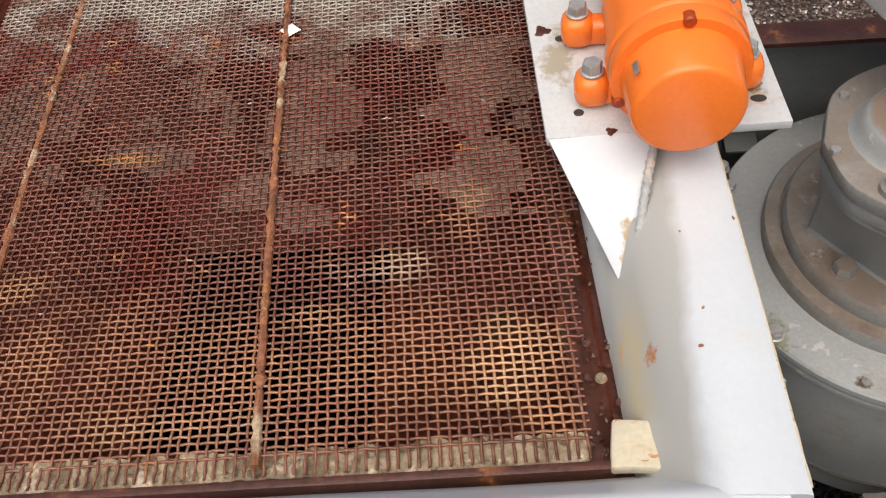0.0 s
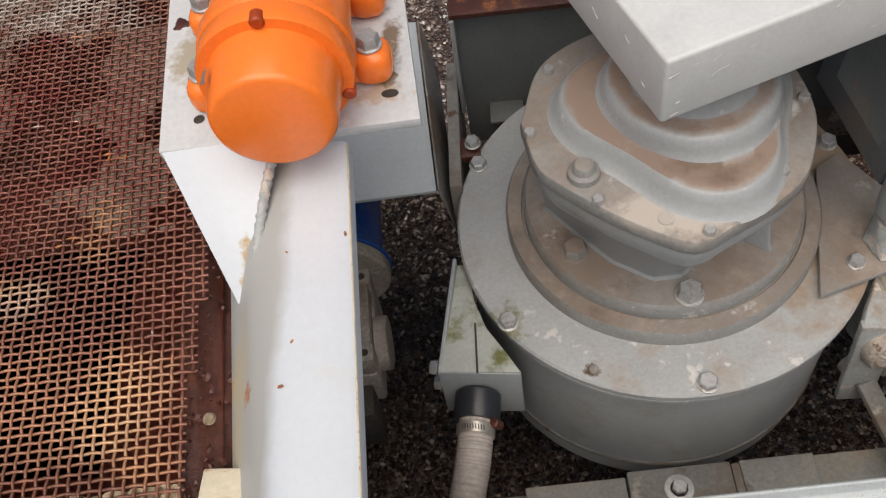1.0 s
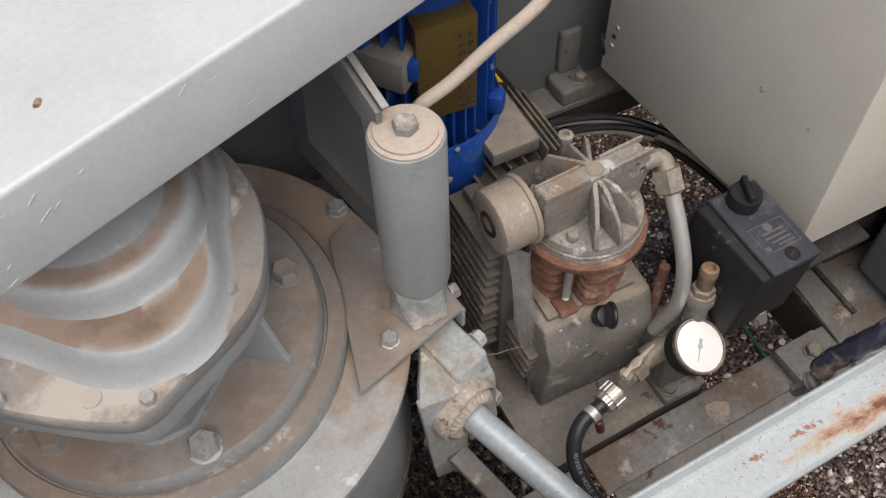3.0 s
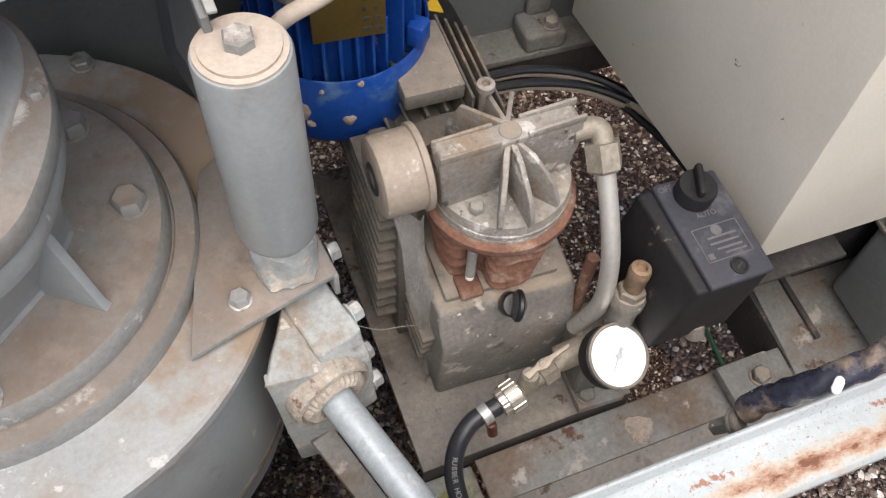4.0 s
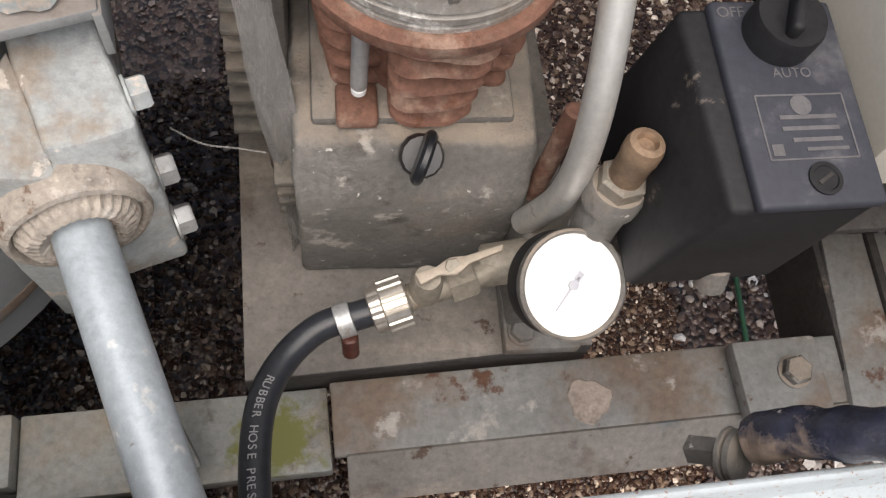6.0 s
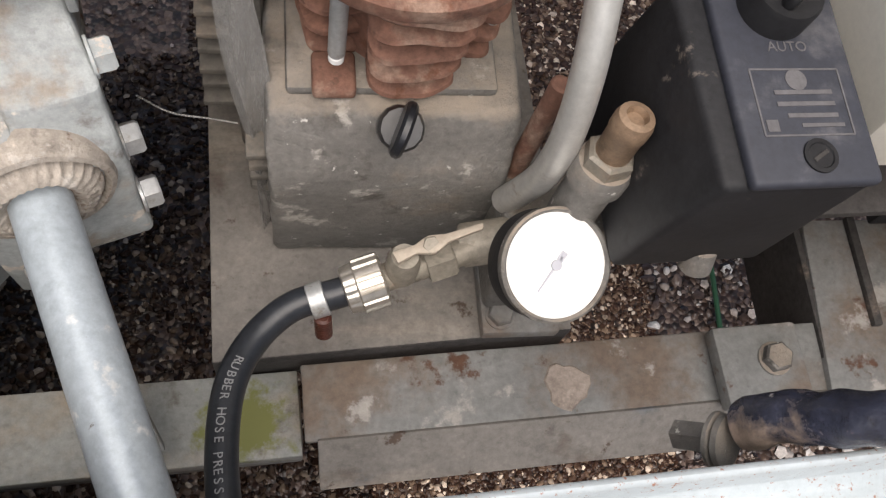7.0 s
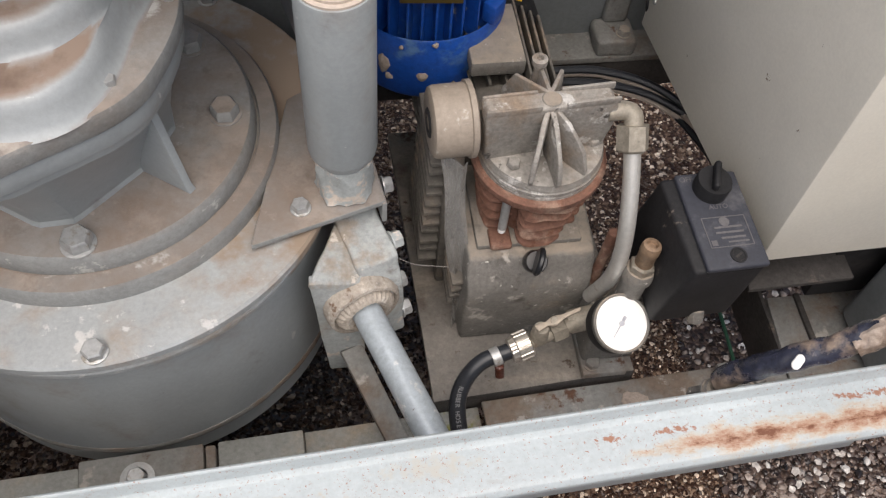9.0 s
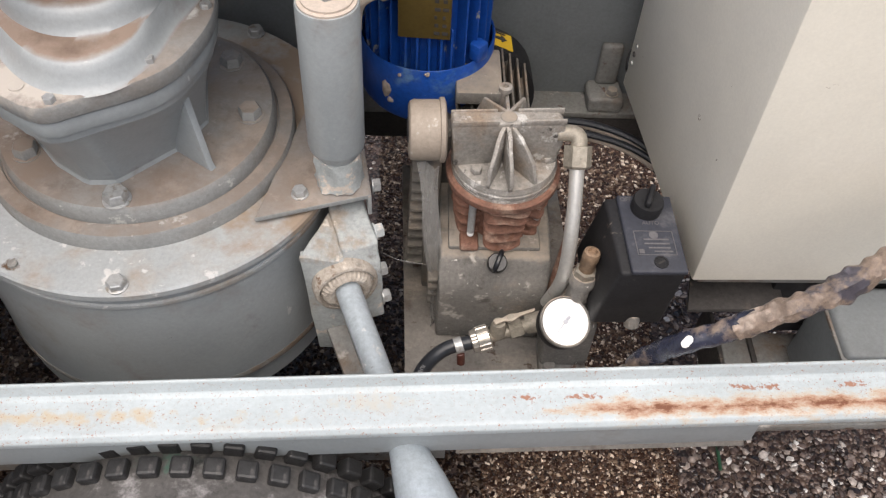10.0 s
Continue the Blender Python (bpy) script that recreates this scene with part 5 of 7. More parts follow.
# ---- vibrator motor ----
vib = thing("vibrator_motor", "bright orange electric vibrator motor bolted down", "motor", (0.273, 0.80, 1.001))
VB = Matrix.Translation((0.2735, 0.650, 1.063)) @ pose(0, 0, 0, 0, 0, 2.5) @ pose(0, 0, 0, -90, 0, 0)   # local z runs along the motor
lathe(bm := B(), [(0, 0.004), (0.043, 0.004), (0.0465, 0.0055), (0.0485, 0.009), (0.0525, 0.052)], VB, 72)
part("end_cap", bm, M_ORANGE, vib)
lathe(bm := B(), [(0.050, 0.050), (0.0605, 0.051), (0.0615, 0.054), (0.0615, 0.070), (0.0600, 0.073), (0.0625, 0.075), (0.0625, 0.088), (0.058, 0.092)], VB, 72)
part("ring", bm, M_ORANGE, vib)
lathe(bm := B(), [(0.056, 0.088), (0.0565, 0.10), (0.055, 0.21), (0.058, 0.235)], VB, 64, lambda a, k: 1 + 0.05 * max(0, math.cos(4 * a)))
part("body", bm, M_ORANGE, vib)
lathe(bm := B(), [(0.060, 0.232), (0.0615, 0.235), (0.0615, 0.262), (0.054, 0.266), (0.052, 0.31), (0.044, 0.317), (0, 0.317)], VB, 64)
part("end_cap", bm, M_ORANGE, vib)
box(bm := B(), 0.245, 0.305, 0.765, 0.85, 1.10, 1.135, 0.006, None, 3)
part("terminal_box", bm, M_ORANGE, vib)
for sx, y, bx in ((-1, 0.744, 0.197), (-1, 0.832, 0.186), (1, 0.758, 0.338), (1, 0.842, 0.330)):
    t = B()
    box(t, bx - 0.017, bx + 0.017, y - 0.018, y + 0.018, 1.001, 1.036, 0.013, None, 4)
    box(t, min(bx, 0.262), max(bx, 0.282), y - 0.013, y + 0.013, 1.001, 1.030, 0.010, None, 4)
    lug = part("mounting_foot", t, M_ORANGE, vib)
    bolt(bm := B(), (bx, y, 1.036), af=0.017, h=0.010, turn=y * 100)
    part("bolt", bm, M_ZINC, lug)
for a in (88, 205, -25):
    q = VB @ Vector((0.0585 * math.cos(radians(-a)), 0.0585 * math.sin(radians(-a)), 0.048))
    cyl(bm := B(), q, q + Vector(VB.to_3x3() @ Vector((0, 0, 0.012))), 0.0058, seg=16)
    part("socket_screw", bm, material("red_brown_screw", (0.42, 0.06, 0.01), 0.4) if a == 88 else bpy.data.materials["red_brown_screw"], vib)
q = VB @ Vector((-0.046, -0.028, 0.025))
slab(bm := B(), [q + Vector(VB.to_3x3() @ Vector(d)) for d in ((0.0005, -0.007, -0.006), (0.0045, -0.013 + 0.003, -0.006), (0.0045, -0.010, 0.008), (0.0005, -0.005, 0.008))], 0.0015, 0)
part("sticker", bm, M_NICKEL, vib, "worn silver sticker")
tube(bm := B(), [(0.20, 1.00, 1.03), (0.25, 0.96, 1.045), (0.324, 0.924, 1.040), (0.355, 0.903, 1.036), (0.374, 0.893, 1.032)], 0.012, 14, 0.002, lambda s, a: 0.0115 + 0.0014 * math.sin(s * 900))
conduit = single("flexible_conduit", bm, M_RUBBER, "black ribbed flexible cable conduit over the plate", "conduit")
cyl(bm := B(), (0.373, 0.8935, 1.032), (0.395, 0.883, 1.027), 0.0085, 0.0065, 18, 0.003)
single("conduit_tip", bm, M_TERM, "pale pink end of the cable conduit", "cable end")

# ---- beside the hopper: duct, gearmotor, bracket, hose ----
duct = thing("steel_box", "grey painted steel box with welded seam", "box", (0.24, 1.09, 0.40))
prism(bm := B(), [(0.10, 0.922), (0.343, 0.934), (0.316, 1.268), (0.10, 1.268)], 0.604, 0.610, 0.001)
part("lid", bm, M_BOXLID, duct)
prism(bm := B(), [(0.10, 1.06), (0.333, 1.06), (0.313, 1.262), (0.10, 1.262)], 0.45, 0.603, 0.001)
part("body", bm, M_GREYDARK, duct)
slab(bm := B(), [(0.345, 0.932, 0.612), (0.318, 1.268, 0.612), (0.335, 1.268, 0.50), (0.362, 0.932, 0.50)], 0.003)
part("side_sheet", bm, M_FRAME, duct, "stained side sheet")
gm = thing("worm_gearmotor", "dirty cast aluminium worm gearbox with blue motor", "gearmotor", (0.17, 0.86, 0.25))
GMM = local(0.163, 0.862, 0.0, 4)
box(bm := B(), -0.058, 0.058, -0.085, 0.075, 0.30, 0.388, 0.006, GMM, 3)
part("housing", bm, M_WORM, gm)
for k, x in enumerate((-0.046, -0.018, -0.006, 0.006, 0.018, 0.046)):
    long = abs(x) > 0.03
    box(bm := B(), x - (0.008 if long else 0.003), x + (0.008 if long else 0.003), -0.083 if long else -0.06, 0.073 if long else 0.03, 0.386, 0.420, 0.0015, GMM)
    part("rib", bm, M_WORM, gm)
for x in (-0.046, 0.046):
    for y in (-0.068, 0.062):
        box(bm := B(), x - 0.0125, x + 0.0125, y - 0.014, y + 0.014, 0.386, 0.426, 0.002, GMM)
        p = part("foot_pad", bm, M_WORM, gm)
        # dark disc on the pad: the shade in an open hole put into colour
        lathe(bm := B(), [(0.0055, 0), (0.0055, 0.0012), (0.003, 0.0012), (0, 0.0004)], GMM @ pose(x, y, 0.4258), 14)
        part("hole", bm, M_DARK, p)
box(bm := B(), -0.05, 0.05, -0.082, -0.072, 0.386, 0.418, 0.001, GMM)
part("rib", bm, M_WORM, gm)
lathe(bm := B(), [(0.018, 0), (0.017, 0.006), (0.009, 0.007), (0.008, 0.004), (0, 0.004)], GMM @ pose(0, 0.05, 0.400), 24)
part("oil_plug", bm, M_WORM, gm)
cyl(bm := B(), GMM @ Vector((0.055, -0.02, 0.36)), GMM @ Vector((0.075, -0.02, 0.36)), 0.042, seg=40)
part("output_flange", bm, M_WORM, gm)
cyl(bm := B(), GMM @ Vector((0.0, 0.075, 0.40)), GMM @ Vector((0, 0.098, 0.40)), 0.088, seg=48, bev=0.004)
part("motor_flange", bm, M_WORM, gm)
cyl(bm := B(), GMM @ Vector((0.0, 0.098, 0.40)), GMM @ Vector((0, 0.104, 0.40)), 0.090, seg=48, bev=0.002)
part("motor_flange", bm, M_BLUE, gm)
cyl(bm := B(), GMM @ Vector((0.0, 0.104, 0.40)), GMM @ Vector((0, 0.33, 0.40)), 0.078, seg=48)
part("motor_body", bm, M_BLUE, gm)
box(bm := B(), -0.045, 0.045, -0.135, -0.086, 0.25, 0.360, 0.003, GMM)
part("foot", bm, M_DARK, gm)

lb = thing("hose_bracket", "grey steel bracket with green algae holding the hose", "bracket", (0.385, 0.73, 0.45))
prism(bm := B(), [(0.337, 0.680), (0.436, 0.672), (0.420, 0.70), (0.398, 0.735), (0.385, 0.775), (0.378, 0.83), (0.362, 0.83)], 0.572, 0.583, 0.001)
part("top_plate", bm, M_ALGAE, lb)
slab(bm := B(), [(0.337, 0.679, 0.582), (0.337, 0.679, 0.47), (0.436, 0.671, 0.47), (0.436, 0.671, 0.578)], 0.006)
part("front_plate", bm, M_GREY, lb)
slab(bm := B(), [(0.3365, 0.680, 0.582), (0.361, 0.83, 0.60), (0.361, 0.83, 0.47), (0.3365, 0.680, 0.47)], 0.005)
part("side_plate", bm, M_GREY, lb)
box(bm := B(), 0.3835, 0.386, 0.674, 0.742, 0.5835, 0.5845, 0, None)
part("seam", bm, M_DARK, lb)
for z in (0.563, 0.52):
    bolt(bm := B(), (0.336, 0.695, z), (-1, 0.15, 0), af=0.016)
    part("bolt", bm, M_ZINC, lb)
hs = thing("suction_hose", "ribbed clear hose with black rubber sleeve and clamp", "hose", (0.37, 0.60, 0.45))
H0, H1 = Vector((0.381, 0.672, 0.528)), Vector((0.371, 0.595, 0.519))
ax = (H1 - H0).normalized()
lathe(bm := B(), [(0.024, -0.004), (0.0285, 0), (0.029, 0.03), (0.027, 0.034)], frame_of(H0, H1)[0], 40)
part("sleeve", bm, M_RUBBER, hs)
tube(bm := B(), [H0 + ax * 0.03, H0 + ax * 0.08, H0 + ax * 0.15 + Vector((-0.006, 0, -0.012)), (0.352, 0.47, 0.45), (0.345, 0.40, 0.40)], 0.022, 28, 0.0015, lambda s, a: 0.0215 + 0.0006 * math.sin(s * 1500))
part("hose", bm, M_HOSE, hs)
lathe(bm := B(), [(0.0232, 0.040), (0.0240, 0.0405), (0.0240, 0.0525), (0.0232, 0.053)], frame_of(H0, H1)[0], 40)
cl = part("hose_clamp", bm, M_NICKEL, hs, "shiny worm-drive clamp")
t = B()
for k in range(9):
    q = frame_of(H0, H1)[0] @ pose(0, 0, 0, 0, 0, 60 + 8 * k) @ Vector((0.0242, 0, 0.0465))
    box(t, q.x - 0.0006, q.x + 0.0006, q.y - 0.003, q.y + 0.003, q.z - 0.0004, q.z + 0.0006, 0)
part("slots", t, M_DARK, cl)
cyl(bm := B(), H0 + ax * 0.043 + Vector((0.022, 0, 0.016)), H0 + ax * 0.043 + Vector((0.030, 0.001, 0.001)), 0.006, seg=12)
part("clamp_screw", bm, M_RUSTSTEEL, cl)

# ---- wheel ----
wheel = thing("wheel", "black rubber trailer tyre with worn blocky tread", "wheel", (0.785, 0.36, 0.0))
WM = Matrix.Translation((0.738, 0.482, 0.2785)) @ pose(0, 0, 0, 90, 0, 0) @ Matrix.Scale(1.065, 4)
lathe(bm := B(), [(0.15, 0.012), (0.18, 0.0), (0.228, 0.004), (0.243, 0.014), (0.249, 0.03), (0.251, 0.075), (0.249, 0.12), (0.243, 0.136), (0.228, 0.146), (0.18, 0.15), (0.15, 0.138)], WM, 120)
tyre = part("tyre", bm, M_TYRE, wheel)
lathe(bm := B(), [(0.05, 0.03), (0.143, 0.03), (0.153, 0.012), (0.158, 0.012), (0.158, 0.138), (0.150, 0.138), (0.143, 0.10), (0.05, 0.09)], WM, 64)
part("rim", bm, M_GREY, wheel)
blk = B()
box(blk, 0.241, 0.2615, -0.0105, 0.0105, 0.003, 0.022, 0.003)
blk2 = B()
box(blk2, 0.247, 0.2605, -0.0105, 0.0105, 0.030, 0.050, 0.003)
shoulder, inner_b = bpy.data.meshes.new("tread_block"), bpy.data.meshes.new("tread_block")
for src, me in ((blk, shoulder), (blk2, inner_b)):
    src.to_mesh(me)
    src.free()
    me.materials.append(M_BLOCK)
for k in range(50):
    for me, off, flip in ((shoulder, 0, 0), (inner_b, 0.5, 0), (inner_b, 0.0, 1), (shoulder, 0.5, 1)):
        ob = new("tread_block", me)
        ob.parent = tyre
        a = 360 * (k + off) / 50
        m = WM @ pose(0, 0, 0, 0, 0, a)
        if flip:
            m = m @ pose(0, 0, 0.15, 180, 0, 0)
        ob.matrix_basis = ROOT[wheel] @ m


# ---- blue drive motor ----
bmot = thing("drive_motor", "blue finned electric motor standing upright, splashed with mortar", "motor", (0.988, 1.0, 0.617))
BM = Matrix.Translation((0.988, 1.0, 0))
lathe(bm := B(), [(0.03, 0.600), (0.064, 0.597), (0.083, 0.601), (0.0895, 0.612), (0.090, 0.690), (0.0885, 0.692), (0.0865, 0.690), (0.0855, 0.65), (0.03, 0.64)], BM, 80)
cowl = part("fan_cowl", bm, M_BLUE, bmot)
lathe(bm := B(), [(0.064, 0.655), (0.064, 0.93), (0.084, 0.935), (0.086, 0.945), (0.086, 0.955), (0.07, 0.96)], BM, 64)
part("stator", bm, M_BLUE, bmot)
for k in range(26):
    a = 360 / 26 * k
    if 246 < a < 294:
        continue
    box(bm := B(), 0.062, 0.083, -0.0016, 0.0016, 0.672, 0.93, 0.0007, BM @ pose(0, 0, 0, 0, 0, a), 1)
    part("fin", bm, M_BLUE, bmot)
for a in (249, 260, 271, 282, 292):
    box(bm := B(), 0.060, 0.080, -0.0016, 0.0016, 0.672, 0.745, 0.0007, BM @ pose(0, 0, 0, 0, 0, a), 1)
    part("short_fin", bm, M_BLUE, bmot)
box(bm := B(), -0.032, 0.032, -0.0835, -0.060, 0.738, 0.86, 0.001, BM @ pose(0, 0, 0, 0, 0, -4))
rp = part("rating_plate", bm, M_PLATE, bmot, "brown engraved rating plate")
for k in range(9):
    for x0, x1 in ((0.012, 0.019), (0.022, 0.029)):
        box(bm := B(), x0, x1 - 0.002 * (k % 3), -0.0842, -0.0834, 0.745 + 0.0115 * k, 0.7495 + 0.0115 * k, 0, BM @ pose(0, 0, 0, 0, 0, -4))
        part("print_bar", bm, M_DARK, rp)
box(bm := B(), -0.098, -0.06, -0.035, 0.035, 0.79, 0.83, 0.004, BM @ pose(0, 0, 0, 0, 0, 38))
part("terminal_box", bm, M_GREYDARK, bmot, "dark grey terminal box")
for a, z in ((240, 0.80), (205, 0.82), (318, 0.69)):
    box(bm := B(), 0.078, 0.096, -0.010, 0.010, z, z + 0.026, 0.004, BM @ pose(0, 0, 0, 0, 0, a))
    part("lug", bm, M_BLUE, bmot)
for k, (a, z, r) in enumerate(((262, 0.640, 0.0062), (234, 0.648, 0.0070), (238, 0.632, 0.0045), (306, 0.645, 0.0025), (247, 0.680, 0.0025), (270, 0.687, 0.0035))):
    q = BM @ Vector((0.0898 * math.cos(radians(a)), 0.0898 * math.sin(radians(a)), z))
    m, _ = frame_of(q, q + Vector((math.cos(radians(a)), math.sin(radians(a)), 0)))
    lathe(bm := B(), [(r, -0.002), (r, 0.0005), (r * 0.6, 0.0024), (0, 0.003)], m @ Matrix.Diagonal((1, 1 + 0.9 * (k == 1), 1, 1)), 18, lambda t, q: 1 + 0.12 * math.sin(3 * t + k) + 0.08 * math.sin(7 * t + 2 * k))
    part("mortar_splash", bm, M_PATCH, cowl, "tan mortar splash")
tube(bm := B(), [(0.905, 0.852, 0.80), (0.908, 0.843, 0.832), (0.919, 0.840, 0.850), (0.949, 0.840, 0.864), (0.988, 0.842, 0.887), (1.039, 0.845, 0.915), (1.075, 0.86, 0.945)], 0.0066, 14, 0.006)
single("motor_cable", bm, M_CABLE, "dusty beige cable running over the blue motor", "cable")
cyl(bm := B(), (1.060, 0.853, 0.932), (1.085, 0.866, 0.953), 0.012, seg=18)
single("cable_gland", bm, M_BLUE, "blue cable gland at the end of the cable", "gland")

# ---- base plate and compressor ----
base = thing("base_plate", "brown dusty steel base plate under the compressor", "plate", (1.08, 0.83, 0.35))
prism(bm := B(), [(0.968, 0.646), (1.218, 0.661), (1.205, 1.06), (0.955, 1.06)], 0.360, 0.370, 0.001)
part("plate", bm, M_PANEL, base)
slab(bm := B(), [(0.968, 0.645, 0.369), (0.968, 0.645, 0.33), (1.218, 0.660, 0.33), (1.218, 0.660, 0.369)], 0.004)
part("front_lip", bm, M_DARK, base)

comp = thing("air_compressor", "dusty piston air compressor with rusty finned cylinder", "compressor", (1.08, 0.83, 0.37))
CY = Vector((1.083, 0.796, 0))
t = B()
prism(t, [(0.7245, 0.372), (0.7180, 0.494), (0.7360, 0.537), (0.92, 0.5390), (0.92, 0.372)], 1.009, 1.152, 0.005, Matrix(((0, 0, 1, 0), (1, 0, 0, 0), (0, 1, 0, 0), (0, 0, 0, 1))), 3)
for v in t.verts:
    v.co.x += (0.006 if v.co.x > 1.08 else -0.004) * (v.co.y - 0.72) / 0.2
bmesh.ops.subdivide_edges(t, edges=[e for e in t.edges if e.calc_length() > 0.03], cuts=3, use_grid_fill=True)
roughen(t, 0.0022, 45)
roughen(t, 0.0010, 140)
part("crankcase", t, M_CRANK, comp)
for k in range(4):
    box(bm := B(), 0.9955, 1.010, 0.752 - 0.004 * k, 0.90, 0.412 + 0.021 * k, 0.419 + 0.021 * k, 0.002)
    part("side_rib", roughen(bm, 0.001, 50, 2), M_FINMOTOR, comp)
box(bm := B(), 1.020, 1.138, 0.748, 0.86, 0.536, 0.544, 0.003)
part("cylinder_base", bm, M_CRANK, comp)
for x in (1.047,):
    box(bm := B(), x - 0.013, x + 0.011, 0.743, 0.770, 0.540, 0.549, 0.003, None, 3)
    part("gasket", bm, M_RUSTFIN, comp, "rusty foot of the cylinder")


def fin_shape(a, k):
    """Four lobes with a deep notch at each stud."""
    cut = 0.0
    for c, w in ((48, 0.16), (128, 0.28), (231, 0.26), (316, 0.15)):
        cut += math.exp(-(((a - radians(c) + math.pi) % (2 * math.pi) - math.pi) / w) ** 2)
    return 1 - 0.42 * cut + 0.015 * math.sin(9 * a)


lathe(bm := B(), [(0.034, 0.528), (0.034, 0.640)], Matrix.Translation(CY), 40)
cylinder = part("cylinder", bm, M_RUSTFIN, comp, "rust-brown iron cylinder")
for k in range(5):
    z = 0.541 + 0.0182 * k
    r = 0.0535 + 0.0024 * k
    lathe(bm := B(), [(0.032, z), (r - 0.006, z + 0.0015), (r, z + 0.0032), (r + 0.0016, z + 0.0055), (r + 0.0006, z + 0.0080), (r - 0.007, z + 0.0098), (0.032, z + 0.012)], Matrix.Translation(CY), 144, lambda a, q: fin_shape(a, q) if q in (1, 2, 3, 4, 5) else 1.0)
    for v in bm.verts:
        d2 = (v.co - CY).xy.length
        v.co.z += 0.0022 * math.sin(5 * math.atan2(v.co.y - CY.y, v.co.x - CY.x) + k) * max(0, d2 - 0.035) / 0.02
    roughen(bm, 0.0009, 110)
    part("cooling_fin", bm, M_RUSTFIN, cylinder)
lathe(bm := B(), [(0.03, 0.631), (0.069, 0.631), (0.0705, 0.634), (0.0705, 0.641), (0.068, 0.644), (0.03, 0.644)], Matrix.Translation(CY), 72)
part("top_flange", bm, M_RUSTFIN, cylinder)
lathe(bm := B(), [(0.03, 0.643), (0.0640, 0.643), (0.0640, 0.647), (0.0615, 0.6475), (0.0615, 0.6495), (0.0645, 0.6505), (0.0645, 0.6545), (0.0615, 0.6555), (0.0640, 0.658), (0.062, 0.6655), (0.02, 0.669)], Matrix.Translation(CY), 72)
head = part("cylinder_head", bm, M_ALU, comp, "grey cast aluminium head with radial fins")
HB = Matrix.Translation((CY.x - 0.002, 0.788, 0.0)) @ pose(0, 0, 0, 0, 0, 4)
prism(bm := B(), [(-0.062, 0.664), (0.060, 0.664), (0.066, 0.695), (0.066, 0.722), (0.060, 0.729), (0.008, 0.731), (-0.012, 0.731), (-0.064, 0.733), (-0.066, 0.725)], -0.011, 0.011, 0.003, HB @ pose(0, 0, 0, 90, 0, 0), 3)
part("cross_bar", bm, M_ALU, head)
for yy in (-0.0095, 0.0095):
    for x0, x1 in ((-0.066, -0.012), (0.012, 0.066)):
        box(bm := B(), x0, x1, yy - 0.0016, yy + 0.0016, 0.726, 0.7345, 0.001, HB)
        part("lip", bm, M_ALU, head, "worn raised lip")
lathe(bm := B(), [(0.010, 0.7310), (0.009, 0.7318), (0, 0.7318)], HB, 20)
part("hub_mark", bm, M_CRANK, head)
for a, ln_, tilt in ((-112, 0.056, 0), (-82, 0.058, 0), (-48, 0.058, 0)):
    m = Matrix.Translation((CY.x - 0.004, 0.786, 0)) @ pose(0, 0, 0, 0, 0, a) @ pose(0, 0, 0, 90, 0, 0)
    prism(bm := B(), [(0.0, 0.664), (ln_ - 0.004, 0.664), (ln_ - 0.002, 0.670), (ln_ - 0.010, 0.694), (0.026, 0.718), (0.004, 0.728), (0.0, 0.728)], -0.0026, 0.0026, 0.0012, m)
    part("fin", roughen(bm, 0.0012, 60, 2), M_ALU, head)
for a in (62, 88, 122):
    m = Matrix.Translation((CY.x - 0.002, 0.795, 0)) @ pose(0, 0, 0, 0, 0, a) @ pose(0, 0, 0, 90, 0, 0)
    prism(bm := B(), [(0.0, 0.664), (0.062, 0.664), (0.060, 0.690), (0.048, 0.718), (0.004, 0.731), (0.0, 0.728)], -0.0022, 0.0022, 0.0012, m)
    part("fin", bm, M_ALU, head)
cyl(bm := B(), (1.080, 0.842, 0.66), (1.080, 0.842, 0.726), 0.0045, seg=14)
lathe(bm, [(0.0045, 0.722), (0.008, 0.724), (0.008, 0.730), (0.004, 0.731), (0.003, 0.727), (0, 0.727)], Matrix.Translation((1.080, 0.842, 0)), 18)
part("eye_stud", bm, M_ALU, head)
for x, y in ((1.047, 0.758), (1.132, 0.780)):
    bolt(bm := B(), (x, y + 0.004, 0.668), af=0.012, h=0.006, washer=False)
    part("head_bolt", bm, M_ALU, head)
    cyl(bm := B(), (x, y, 0.562), (x, y, 0.634), 0.0048, seg=14)
    st = part("stud", bm, M_ZINC, cylinder, "grey threaded stud")
    cyl(bm := B(), (x, y, 0.556), (x, y, 0.5625), 0.0044, seg=14)
    part("tip", bm, M_PAPER, st)
M_PLUG = material("scuffed_black_plastic", (0.014, 0.015, 0.018), 0.30, tone=0.15, bump=0.15, spots=(((0.13, 0.145, 0.17), 34, 0.67, 0.06, 0.5),))
PLUG, _ = frame_of((1.0822, 0.7345, 0.526), (1.0802, 0.7087, 0.567))
lathe(bm := B(), [(0.011, 0.0), (0.0128, 0.003), (0.0128, 0.020), (0.0112, 0.0235), (0, 0.0245)], PLUG, 28, lambda a, k: 1 + 0.02 * math.sin(12 * a))
pl = part("oil_plug", bm, M_PLUG, comp, "black plastic oil filler plug")
GC, GN = PLUG @ Vector((0, 0, 0.036)), Vector((0.93, -0.32, -0.15)).normalized()
cyl(bm := B(), GC - GN * 0.0032, GC + GN * 0.0032, 0.0158, seg=28, bev=0.0018)
part("grip", bm, M_PLUG, pl)
